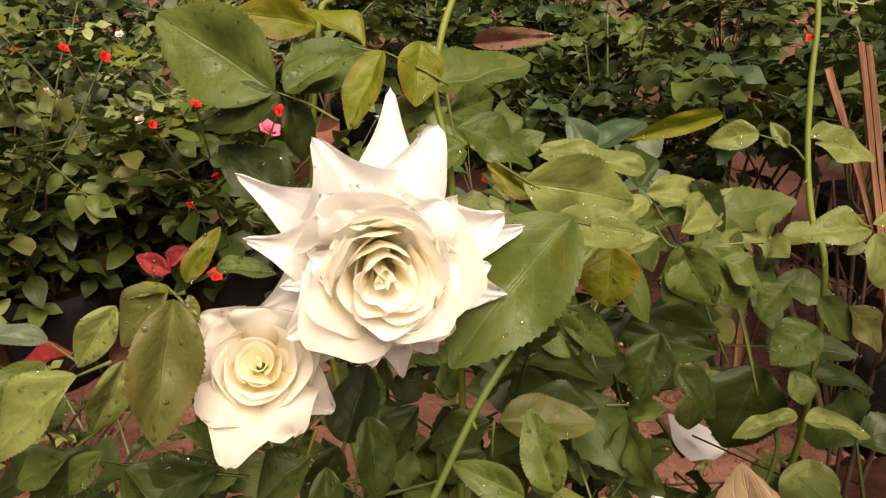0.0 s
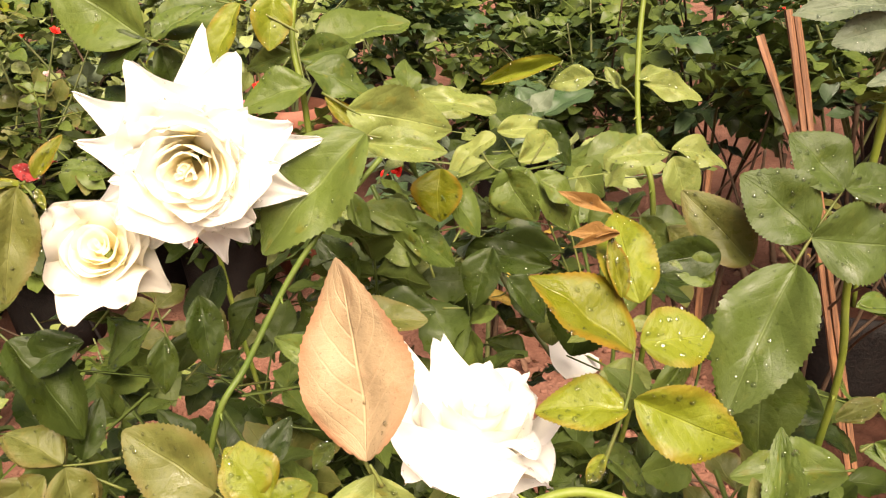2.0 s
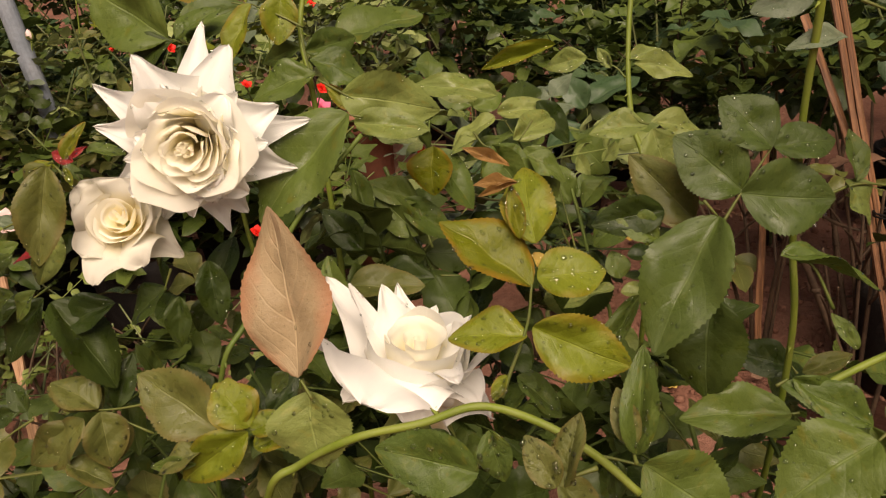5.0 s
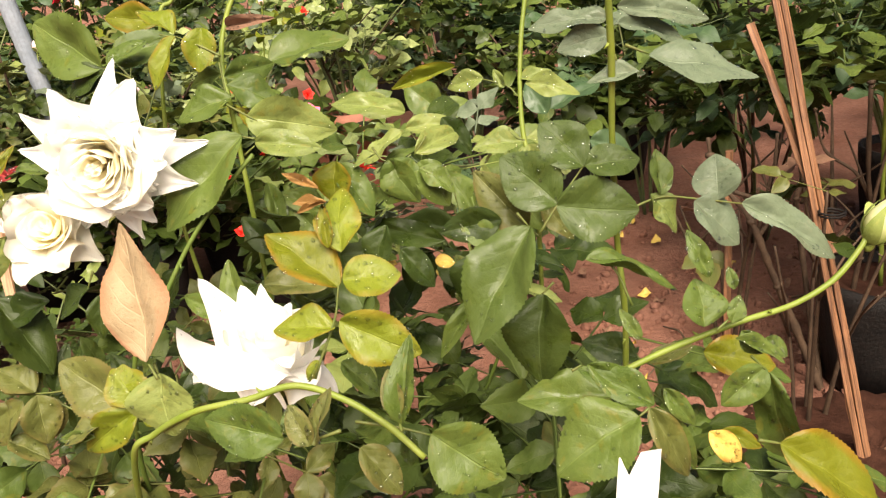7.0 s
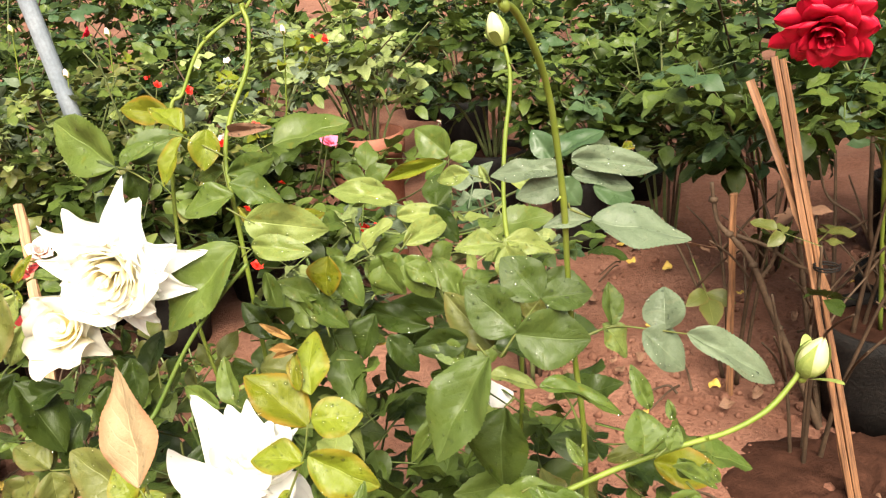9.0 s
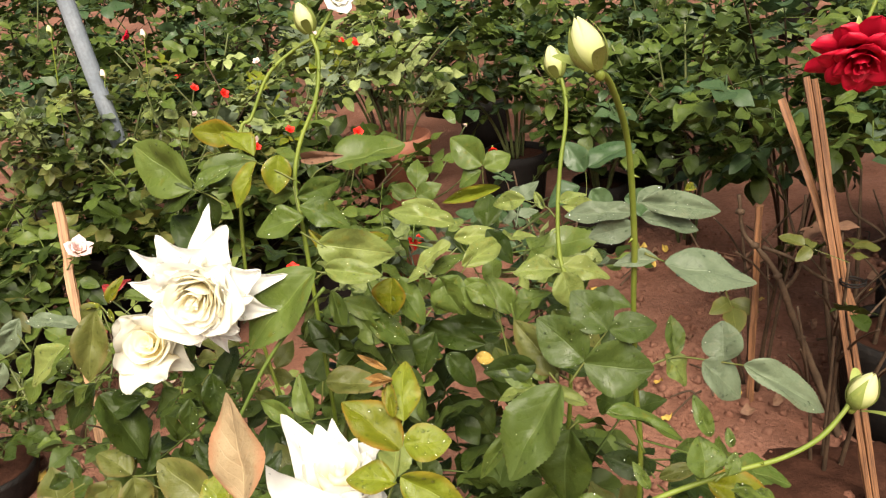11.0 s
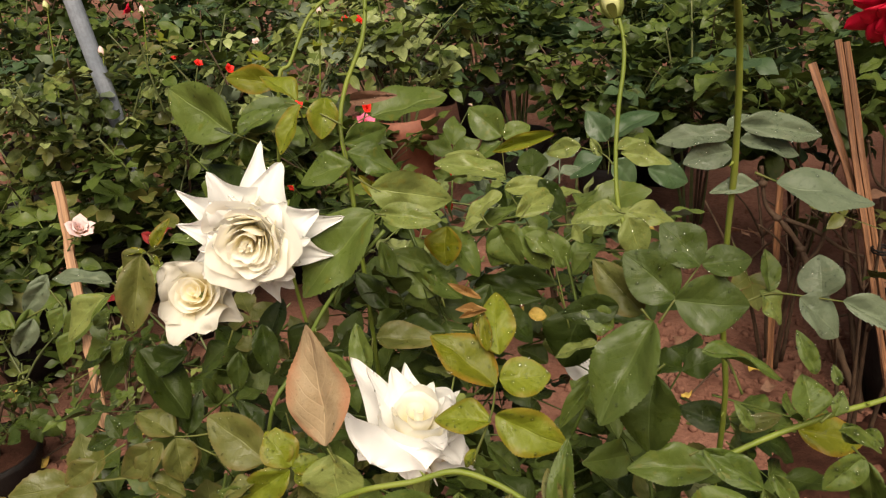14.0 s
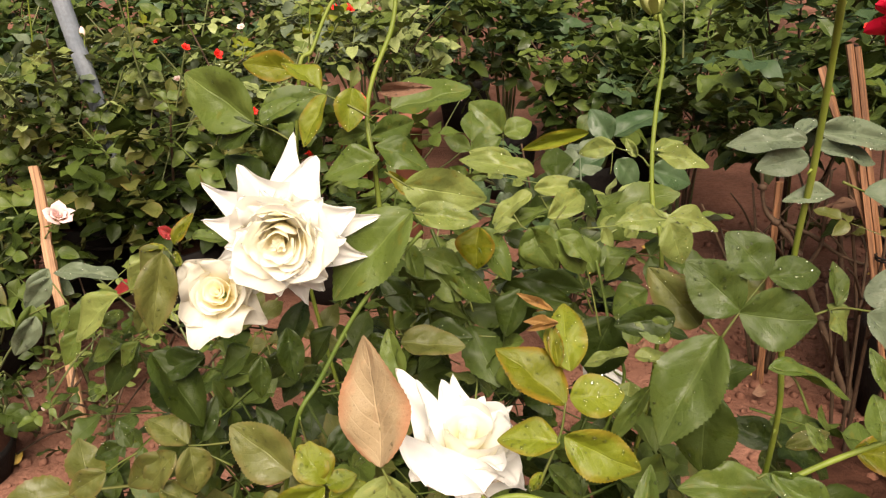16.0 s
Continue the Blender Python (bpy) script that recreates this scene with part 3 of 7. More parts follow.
rose_bush("rose_bush", -0.72, 1.42, 0.50, 0.26, 200, [LEAF_DARK_SHADED, LEAF_GREEN, LEAF_DULL], 38, "low twiggy rose bush with dull dark leaves", BAG, ((PETAL_BLUSH, 1),), low=0.05)
rose_bush("rose_bush", -1.02, 1.18, 0.34, 0.22, 130, [LEAF_DARK_SHADED, LEAF_GREEN, LEAF_DULL], 61, "low straggling rose bush with dark leaves", BAG, low=0.05, pot_r=0.07)
rose_bush("rose_bush", -0.42, 1.58, 0.38, 0.24, 150, [LEAF_DARK_SHADED, LEAF_GREEN, LEAF_DARK_SHADED], 39, "low dark-green rose bush under taller ones", BAG, ((PETAL_SCARLET, 1),), low=0.1)
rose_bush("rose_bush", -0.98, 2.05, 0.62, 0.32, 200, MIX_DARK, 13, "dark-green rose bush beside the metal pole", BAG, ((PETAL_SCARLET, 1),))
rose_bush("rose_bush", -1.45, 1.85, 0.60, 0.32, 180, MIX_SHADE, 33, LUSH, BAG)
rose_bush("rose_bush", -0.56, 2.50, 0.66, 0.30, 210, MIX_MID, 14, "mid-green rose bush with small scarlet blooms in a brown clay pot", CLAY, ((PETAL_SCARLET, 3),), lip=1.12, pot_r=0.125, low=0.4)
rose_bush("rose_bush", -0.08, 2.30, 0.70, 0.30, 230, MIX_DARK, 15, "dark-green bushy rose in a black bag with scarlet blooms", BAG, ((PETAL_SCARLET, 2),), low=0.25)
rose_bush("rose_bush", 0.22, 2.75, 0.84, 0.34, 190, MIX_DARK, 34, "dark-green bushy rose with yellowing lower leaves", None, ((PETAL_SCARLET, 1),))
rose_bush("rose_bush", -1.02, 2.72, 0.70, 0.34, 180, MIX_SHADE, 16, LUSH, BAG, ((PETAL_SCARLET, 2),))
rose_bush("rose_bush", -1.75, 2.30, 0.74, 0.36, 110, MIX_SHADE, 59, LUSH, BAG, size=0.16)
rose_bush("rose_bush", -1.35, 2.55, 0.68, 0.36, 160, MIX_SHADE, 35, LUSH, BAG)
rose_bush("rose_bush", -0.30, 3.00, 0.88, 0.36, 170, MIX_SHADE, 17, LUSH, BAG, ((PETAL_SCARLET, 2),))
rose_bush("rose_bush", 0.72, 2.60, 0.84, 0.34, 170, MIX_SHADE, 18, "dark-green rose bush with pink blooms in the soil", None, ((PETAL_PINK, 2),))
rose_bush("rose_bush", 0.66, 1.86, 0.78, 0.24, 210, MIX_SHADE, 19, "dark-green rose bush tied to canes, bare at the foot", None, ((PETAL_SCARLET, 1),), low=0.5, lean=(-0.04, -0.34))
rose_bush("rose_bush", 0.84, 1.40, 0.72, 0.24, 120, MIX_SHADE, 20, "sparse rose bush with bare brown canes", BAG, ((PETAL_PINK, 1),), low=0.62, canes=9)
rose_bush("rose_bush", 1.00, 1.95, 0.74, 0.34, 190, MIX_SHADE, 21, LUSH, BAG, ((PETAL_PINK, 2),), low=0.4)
# added beyond the right edge of the view; its leaves shade the soil
rose_bush("rose_bush", 1.02, 1.12, 0.72, 0.24, 110, MIX_SHADE, 58, "dark-green rose bush in a black bag, added out of view to shade the soil", BAG, ((PETAL_PINK, 1),), low=0.45, canes=9)
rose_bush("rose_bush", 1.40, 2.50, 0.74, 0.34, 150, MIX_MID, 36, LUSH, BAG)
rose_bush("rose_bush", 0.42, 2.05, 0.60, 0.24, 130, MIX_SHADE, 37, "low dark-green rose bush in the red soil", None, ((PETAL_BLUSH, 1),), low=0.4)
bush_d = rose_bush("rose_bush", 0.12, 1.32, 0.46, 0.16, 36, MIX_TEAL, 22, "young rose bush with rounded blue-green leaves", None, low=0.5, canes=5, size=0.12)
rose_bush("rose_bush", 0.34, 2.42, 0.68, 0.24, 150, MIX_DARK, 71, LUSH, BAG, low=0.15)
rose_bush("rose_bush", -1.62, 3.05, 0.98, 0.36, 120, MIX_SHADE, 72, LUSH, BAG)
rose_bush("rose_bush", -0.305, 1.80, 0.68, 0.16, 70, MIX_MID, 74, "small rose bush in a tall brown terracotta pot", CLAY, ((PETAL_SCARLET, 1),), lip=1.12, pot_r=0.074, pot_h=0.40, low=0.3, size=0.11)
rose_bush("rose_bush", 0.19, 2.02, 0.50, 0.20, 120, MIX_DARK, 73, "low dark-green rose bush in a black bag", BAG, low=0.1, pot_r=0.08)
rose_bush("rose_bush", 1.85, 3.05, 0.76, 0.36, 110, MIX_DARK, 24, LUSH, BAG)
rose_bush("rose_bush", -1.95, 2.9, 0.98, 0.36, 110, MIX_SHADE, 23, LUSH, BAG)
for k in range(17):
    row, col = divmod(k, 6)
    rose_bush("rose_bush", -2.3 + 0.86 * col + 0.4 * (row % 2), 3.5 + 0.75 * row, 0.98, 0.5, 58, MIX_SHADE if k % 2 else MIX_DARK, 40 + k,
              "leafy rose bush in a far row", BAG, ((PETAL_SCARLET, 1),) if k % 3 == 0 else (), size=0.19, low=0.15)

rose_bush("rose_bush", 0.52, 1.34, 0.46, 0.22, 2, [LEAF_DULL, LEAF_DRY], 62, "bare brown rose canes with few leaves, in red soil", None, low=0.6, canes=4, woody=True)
rose_bush("rose_bush", 0.68, 1.24, 0.50, 0.20, 4, [LEAF_DARK_SHADED, LEAF_DRY], 63, "bare brown rose canes beside the stakes", None, low=0.7, canes=4, woody=True)
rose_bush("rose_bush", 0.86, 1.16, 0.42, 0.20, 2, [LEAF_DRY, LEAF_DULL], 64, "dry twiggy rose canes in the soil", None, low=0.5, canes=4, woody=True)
rose_bush("rose_bush", 0.60, 1.06, 0.44, 0.15, 4, [LEAF_DARK_SHADED, LEAF_DULL], 66, "bare thorny rose canes in dark damp soil", None, low=0.5, canes=4, woody=True)
rose_bush("rose_bush", -1.16, 1.48, 0.36, 0.22, 90, [LEAF_DARK_SHADED, LEAF_GREEN, LEAF_DULL], 91, "low dark rose bush with small leaves by the stake", None, low=0.1, size=0.10)
rose_bush("rose_bush", -0.86, 0.84, 0.20, 0.10, 16, [LEAF_GREEN, LEAF_DARK_SHADED], 92, "small rose cutting in a dark plastic bag", BAG, low=0.3, size=0.09, canes=4, pot_r=0.09, pot_h=0.07)
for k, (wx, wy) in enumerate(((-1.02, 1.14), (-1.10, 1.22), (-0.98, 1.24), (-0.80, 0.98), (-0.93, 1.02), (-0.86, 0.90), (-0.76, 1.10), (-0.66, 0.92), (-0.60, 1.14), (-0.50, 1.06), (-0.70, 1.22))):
    rose_bush("weed", wx, wy, 0.12, 0.09, 14, [LEAF_GREEN, LEAF_PALE, LEAF_DARK_SHADED], 65 + k, "small green weed in the wet soil", None, size=0.075, canes=4, group="weeds in the soil", low=0.2)


def compost(x, y, rx, ry, h):
    """A low added sheet of dark soil with an uneven edge and crumbs; damp and shade are put into its colour."""
    rings, n, verts, faces = 14, 56, [(x, y, h)], []
    for i in range(1, rings + 1):
        for k in range(n):
            a, f = math.tau * k / n, i / rings
            edge = 1 + 0.28 * noise.noise(Vector((1.6 * math.cos(a), 1.6 * math.sin(a), 4.2))) + 0.16 * noise.noise(Vector((7 * math.cos(a), 7 * math.sin(a), 1.2)))
            px, py = x + rx * f * edge * math.cos(a), y + ry * f * edge * math.sin(a)
            crumb = 0.016 * abs(noise.noise(Vector((px * 26, py * 26, 1.0)))) + 0.008 * noise.noise(Vector((px * 70, py * 70, 2.0)))
            verts.append((px, py, (h + 0.012) * (1 - f ** 3) + crumb * (1 - f ** 6) + 0.012 - 0.05 * f ** 8))
    for k in range(n):
        faces.append((0, 1 + k, 1 + (k + 1) % n))
        for i in range(rings - 1):
            a, b = 1 + i * n + k, 1 + i * n + (k + 1) % n
            faces.append((a, a + n, b + n, b))
    me = bpy.data.meshes.new("compost")
    me.from_pydata(verts, [], faces)
    tagged(put("compost", me, HUMUS, None), "added low patch of dark damp and shaded soil on the red soil", "compost", kind="stuff")


# added patch: darkens soil that is damp and shaded here, no heap stands there
compost(0.68, 0.98, 0.26, 0.21, 0.006)


def stick(name, foot, top, r, label, sides=6, material=CANE, flat=0.6, split=1.0):
    """A split stake driven into the soil."""
    f, t = Vector(foot), Vector(top)
    z = (t - f).normalized()
    x = z.orthogonal().normalized()
    bm = bmesh.new()
    n, size = 14, (t - f).length
    rng = random.Random(round(f.x * 1000))
    rings = []
    for i in range(n + 1):
        h = size * i / n
        rings.append([bm.verts.new((r * math.cos(a) * (1 + 0.22 * split * rng.uniform(-1, 1)) + 0.16 * split * r * math.sin(h * 30), r * flat * math.sin(a) * (1 + 0.25 * split * rng.uniform(-1, 1)), h)) for a in (math.tau * k / sides for k in range(sides))])
    for lo, hi in zip(rings, rings[1:]):
        for k in range(sides):
            bm.faces.new((lo[k], lo[(k + 1) % sides], hi[(k + 1) % sides], hi[k]))
    bm.faces.new(rings[0][::-1]), bm.faces.new(rings[-1])
    ob = part(name, bm, material, None, smooth=False)
    ob.matrix_world = Matrix.Translation(f) @ Matrix((x, z.cross(x), z)).transposed().to_4x4()
    return tagged(ob, label, "stake" if label else "")


pair = tagged(new("stake"), "split brown cane stake of two slats beside the red rose", "stake")
for foot, top in (((0.662, 0.93, -0.05), (0.5205, 1.085, 0.68)), ((0.6735, 0.932, -0.05), (0.5315, 1.087, 0.676))):
    stick("slat", foot, top, 0.0054, "", flat=0.9).parent = pair
stick("slat", (0.6075, 1.017, 0.33), (0.492, 1.10, 0.645), 0.0082, "").parent = pair
bm = bmesh.new()
tube(bm, [Vector((0.598 + 0.018 * math.cos(a), 1.015 + 0.017 * math.sin(a), 0.385 + 0.004 * a / 6)) for a in (0.7 * k for k in range(19))], 0.0016, 0.0016, 6)
part("tie", bm, BAG, pair, "black twine")
tagged(stick("stake", (0.505, 1.28, -0.03), (0.500, 1.30, 0.40), 0.009, "thin upright brown cane in the soil"))
stick("stake", (-0.733, 0.985, -0.02), (-0.893, 1.25, 0.425), 0.010, "pale orange-brown wooden stake in the soil", material=CANE_PALE)
tagged(stick("pole", (-0.812, 1.5, -0.03), (-0.965, 1.5, 0.99), 0.0185, "leaning blue-grey painted metal pole", 16, PIPE, 1.0, 0.0), category="pole")

def old_canes(label, canes):
    """A bare pruned rose: knotted woody canes that fork, each given by its line and its two radii."""
    bush = tagged(new("rose_bush"), label, "rose bush", "rose bushes in the nursery")
    for points, r0, r1 in canes:
        bm = bmesh.new()
        line = spline(points, 7)
        tube(bm, line, r0, r1, 9, 0.35)
        thorns(bm, line, r1, 0.05, random.Random(round(points[0][0] * 977)))
        for q in line[3::9]:          # knots where shoots were cut
            bmesh.ops.create_icosphere(bm, subdivisions=1, radius=r0 * 1.25, matrix=Matrix.Translation(q) @ Matrix.Diagonal((1, 1, 0.8, 1)))
        part("cane", bm, BARK, bush)


old_canes("bare knotted brown rose canes, pruned short, in the red soil", (
    (((0.655, 1.18, -0.02), (0.612, 1.20, 0.089), (0.559, 1.21, 0.219), (0.527, 1.22, 0.300), (0.496, 1.23, 0.343), (0.468, 1.24, 0.374), (0.458, 1.25, 0.44)), 0.0075, 0.0035),
    (((0.541, 1.22, 0.275), (0.556, 1.22, 0.300), (0.563, 1.22, 0.329), (0.560, 1.22, 0.381), (0.561, 1.22, 0.45)), 0.0042, 0.0025),
    (((0.500, 1.23, 0.350), (0.548, 1.23, 0.330), (0.596, 1.23, 0.296), (0.645, 1.23, 0.277)), 0.0040, 0.0024),
    (((0.655, 1.20, -0.02), (0.635, 1.27, 0.15), (0.622, 1.30, 0.254), (0.614, 1.30, 0.309), (0.621, 1.30, 0.341), (0.622, 1.30, 0.42)), 0.0058, 0.0036),
    (((0.622, 1.30, 0.30), (0.65, 1.29, 0.33), (0.69, 1.27, 0.345), (0.74, 1.25, 0.39)), 0.0034, 0.0020)))
old_canes("bare brown rose canes with thorns behind the cane stakes", (
    (((0.80, 1.30, -0.02), (0.77, 1.28, 0.16), (0.72, 1.26, 0.33), (0.70, 1.24, 0.52)), 0.0060, 0.0030),
    (((0.80, 1.30, -0.02), (0.83, 1.31, 0.20), (0.82, 1.30, 0.40), (0.86, 1.28, 0.58)), 0.0055, 0.0030),
    (((0.73, 1.265, 0.30), (0.70, 1.27, 0.36), (0.65, 1.28, 0.40), (0.63, 1.28, 0.47)), 0.0034, 0.0020),
    (((0.83, 1.31, 0.24), (0.79, 1.28, 0.33), (0.77, 1.26, 0.45)), 0.0032, 0.0020)))

bm = bmesh.new()
tube(bm, spline([(-1.12, 1.36, 0.26), (-0.98, 1.35, 0.23), (-0.912, 1.35, 0.214), (-0.852, 1.35, 0.205), (-0.748, 1.35, 0.215), (-0.68, 1.36, 0.19), (-0.62, 1.38, 0.01)], 6), 0.0034, 0.0034, 8)
tagged(part("drip_hose", bm, BAG, None), "thin black plastic drip hose across the bushes", "hose")

# crumbs and litter on the soil
def soil_crumbs(count, spans, seed):
    """Loose lumps of soil, each an uneven little block half sunk in the ground."""
    rng = random.Random(seed)
    unit = bmesh.new()
    bmesh.ops.create_icosphere(unit, subdivisions=1, radius=1.0)
    uv = [v.co.copy() for v in unit.verts]
    uf = [tuple(v.index for v in f.verts) for f in unit.faces]
    unit.free()
    verts, faces = [], []
    for k in range(count):
        x0, x1, y0, y1 = spans[k % len(spans)]
        x, y = rng.uniform(x0, x1), rng.uniform(y0, y1)
        r = 0.0022 + 0.010 * rng.random() ** 3.5
        turn = pose(0, 0, 0, rng.uniform(0, 90), rng.uniform(0, 90), rng.uniform(0, 360))
        q, base = Vector((x, y, soil_height(x, y) + 0.25 * r)), len(verts)
        verts += [tuple(q + (turn @ v) * r * (0.75 + 0.5 * rng.random())) for v in uv]
        faces += [tuple(base + i for i in f) for f in uf]
    me = bpy.data.meshes.new("soil_crumbs")
    me.from_pydata(verts, [], faces)
    tagged(put("soil_crumbs", me, SOIL, None), "loose crumbs and lumps of damp red soil", "soil", kind="stuff")


soil_crumbs(2600, ((0.12, 0.75, 0.7, 1.5), (0.1, 0.95, 1.2, 2.2), (-1.25, -0.4, 0.7, 1.35)), 7)
rng = random.Random(90)
for k in range(84):
    right = k % 3
    lx, ly = (rng.uniform(0.15, 0.9), rng.uniform(0.85, 2.0)) if right else (rng.uniform(-1.1, -0.5), rng.uniform(0.8, 1.25))
    bm = bmesh.new()
    kind = k % 4
    if kind == 0:
        a = rng.uniform(0, math.tau)
        d = Vector((math.cos(a), math.sin(a), 0)) * rng.uniform(0.05, 0.13)
        q = Vector((lx, ly, 0.022))
        tube(bm, spline([q, q + d * 0.5 + Vector((0.01, 0.008, 0.012)), q + d], 4), 0.0028, 0.0016, 6)
        tagged(part("twig", bm, BARK, None), "dry brown twig lying on the wet soil", "twig", "twigs on the soil")
    else:
        bm.free()
        white = kind == 1 and not right
        g = leaf_grid(k, 8, 3, 0.2, 0.5, 0.4, twist=0.5)
        me = grid_mesh("fallen_leaf", [(g, Matrix.Diagonal((0.6, 1, 1, 1)))], PETAL_BLUSH if white else LEAF_DRY if kind != 2 else LEAF_YELLOW)
        ob = put("fallen_petal" if white else "fallen_leaf", me, None, None)
        z = 0.025 if white else 0.032
        ob.matrix_world = pose(lx, ly, 0.024, rng.uniform(-8, 8), rng.uniform(-10, 10), rng.uniform(0, 360)) @ Matrix.Diagonal((z, z, z, 1))
        tagged(ob, "pale fallen petal on the wet soil" if white else "curled fallen leaf on the wet red soil", "petal" if white else "leaf", "litter on the soil")

HIDDEN_PETAL, LOW_PETAL = (0.190, 0.518, 0.466), (0.287, 0.0975, 0.606)
SPECKS = (
    ((-0.812, 1.17, 0.349), PETAL_BLUSH, 0.042),
    ((-0.461, 1.325, 0.516), PETAL_SCARLET, 0.012),
    ((-0.382, 1.231, 0.418), PETAL_SCARLET, 0.011),
    ((-0.322, 1.097, 0.353), PETAL_SCARLET, 0.018),
    ((0.038, 0.672, 0.628), PETAL_SCARLET, 0.010),
    ((0.04, 0.661, 0.601), PETAL_SCARLET, 0.013),
    ((0.011, 0.766, 0.557), PETAL_SCARLET, 0.010),
    ((-0.723, 1.374, 0.735), PETAL_RED, 0.020),
    ((-0.394, 1.818, 0.622), PETAL_SCARLET, 0.024),
    ((-0.322, 1.804, 0.553), PETAL_SCARLET, 0.024),
    ((-0.392, 1.34, 0.542), PETAL_SCARLET, 0.016),
    ((-0.547, 1.391, 0.609), PETAL_SCARLET, 0.016),
    ((-0.607, 1.384, 0.623), PETAL_SCARLET, 0.014),
    ((-0.275, 1.41, 0.517), PETAL_SCARLET, 0.018),
    ((-0.036, 1.638, 0.412), PETAL_SCARLET, 0.017),
    ((-0.146, 1.896, 0.397), PETAL_BLUSH, 0.011),
    ((-0.323, 1.54, 0.446), PETAL_PINK, 0.034),
)


# ---- the white roses ----
bush_a = tagged(new("white_rose_bush"), "white rose bush with a wide pointed bloom and wet green leaves", "rose bush", "white rose bushes")
bush_b = tagged(new("white_rose_bush"), "white rose bush with a half-open bloom and yellow-green young leaves", "rose bush", "white rose bushes")
bush_c = tagged(new("white_rose_bush"), "tall rose bush with pale buds and dark wet leaves", "rose bush", "white rose bushes")


def bloom(bush, place, axis, size, inner, outer, seed, mat, label, droop=125, heart=None, point=0.9):
    """An open rose. inner: rings of (count, length, width, open from, open to, start radius, cup, point, roll); outer: single petals of (turn, reach, width, open from, open to)."""
    rng = random.Random(seed)
    ob = flower_base(bush, place, axis, size, label=label)
    for i, (n, ln, wd, o0, o1, r0, cup, tip, roll) in enumerate(inner):
        for k in range(n):
            g = petal_mesh(rng.random(), ln * rng.uniform(0.93, 1.08), wd * rng.uniform(0.9, 1.1), o0 + rng.uniform(-4, 4), o1 + rng.uniform(-7, 7), r0 * rng.uniform(0.7, 1.3), cup, tip, 0.3 * roll, 0.05, lip=70 * roll)
            petal(ob, g, 360 * k / n + 29 * i + rng.uniform(-12, 12), size, heart if i < 3 and heart else mat)
    for turn, reach, wd, o0, o1 in outer:
        petal(ob, petal_mesh(rng.random(), reach, wd, o0, o1, 0.08, 0.9, point, 0.5, 0.04 if point > 0.5 else 0.12, 16, 8), turn, size, mat)
    sepals(ob, size, droop)
    return ob


def shell(flower, tip, width, rise, hump, point, cup, roll, mat, seed, start=0.1, fold=0.0, rows=18, cols=8, bulge=0.0, tilt=0.0):
    """A petal that leaves the flower's heart, climbs by rise and reaches over to its tip (flower's own axes, metres). hump: how far it stands over the straight way before the tip;
    point: 0 rounded, 1 drawn out to a spike; cup and roll: half-angle by which its sides bend inwards near the heart and back near the tip; fold: a keel along its middle."""
    rng = random.Random(seed)
    ph = rng.uniform(0, 60)
    t = Vector(tip)
    flat = Vector((t.x, t.y, 0))
    out = flat.normalized()
    side = (Vector((0, 0, 1)).cross(out) + Vector((0, 0, tilt))).normalized()
    p0 = out * min(start * width, 0.6 * flat.length)
    p1 = p0 + out * (0.12 * flat.length + bulge) + Vector((0, 0, rise))
    p2 = p0.lerp(t, 0.72) + out * 0.9 * bulge + Vector((0, 0, hump)) + side * rng.uniform(-0.06, 0.06) * width
    line = []
    for i in range(rows + 1):
        s = i / rows
        line.append(p0 * (1 - s) ** 3 + p1 * 3 * s * (1 - s) ** 2 + p2 * 3 * s * s * (1 - s) + t * s ** 3)
    verts, faces, uvs = [], [], []
    for i, c in enumerate(line):
        s = i / rows
        way = (line[min(i + 1, rows)] - line[max(i - 1, 0)]).normalized()
        norm = way.cross(side).normalized()          # the outer, lower face
        x = max(0.0, (s - 0.40) / 0.60)
        body = 0.42 + 0.58 * math.sin(min(1.0, s / 0.46) * math.pi / 2)
        spike = 0.92 * (1 - x) ** 2.0 + 0.08 * math.sqrt(max(0.0, 1 - x ** 6))
        round_top = math.sqrt(max(0.0, 1 - x ** 2.6)) * 0.98
        w = 0.5 * width * body * (spike * point + round_top * (1 - point))
        e = min(1.0, max(0.0, (s - 0.35) / 0.5))
        e = e * e * (3 - 2 * e)
        k = cup * (1 - e) - roll * e
        for j in range(-cols, cols + 1):
            q = j / cols
            a = q * k
            lat = w * (math.sin(a) / k if abs(k) > 1e-3 else q)
            up = w * ((1 - math.cos(a)) / k if abs(k) > 1e-3 else 0.0)
            ruffle = width * s * (0.05 * noise.noise(Vector((s * 2.6 + ph, q * 2.1, ph))) + 0.016 * abs(q) * noise.noise(Vector((s * 8, q * 7 + ph, 3.0))))
            v = c + side * lat - norm * (up + ruffle + fold * w * (1 - abs(q)) * e)
            if i == rows:
                v += way * width * 0.02 * noise.noise(Vector((q * 4, ph, 0)))
            verts.append(tuple(v))
            uvs.append((q * 0.5 + 0.5, s))
            if s > 0.6 and abs(q) > 0.6 and rng.random() < 0.05:
                DROPS.append((flower.matrix_world @ v, flower.matrix_world.to_3x3() @ -norm, rng.choice((0.0003, 0.0004, 0.0006, 0.0008))))
    n = 2 * cols + 1
    for i in range(rows):
        for c in range(n - 1):
            a = i * n + c
            faces.append((a, a + n, a + n + 1, a + 1))
    return put("petal", grid_mesh("petal", [((verts, faces, uvs), Matrix())], mat), None, flower)


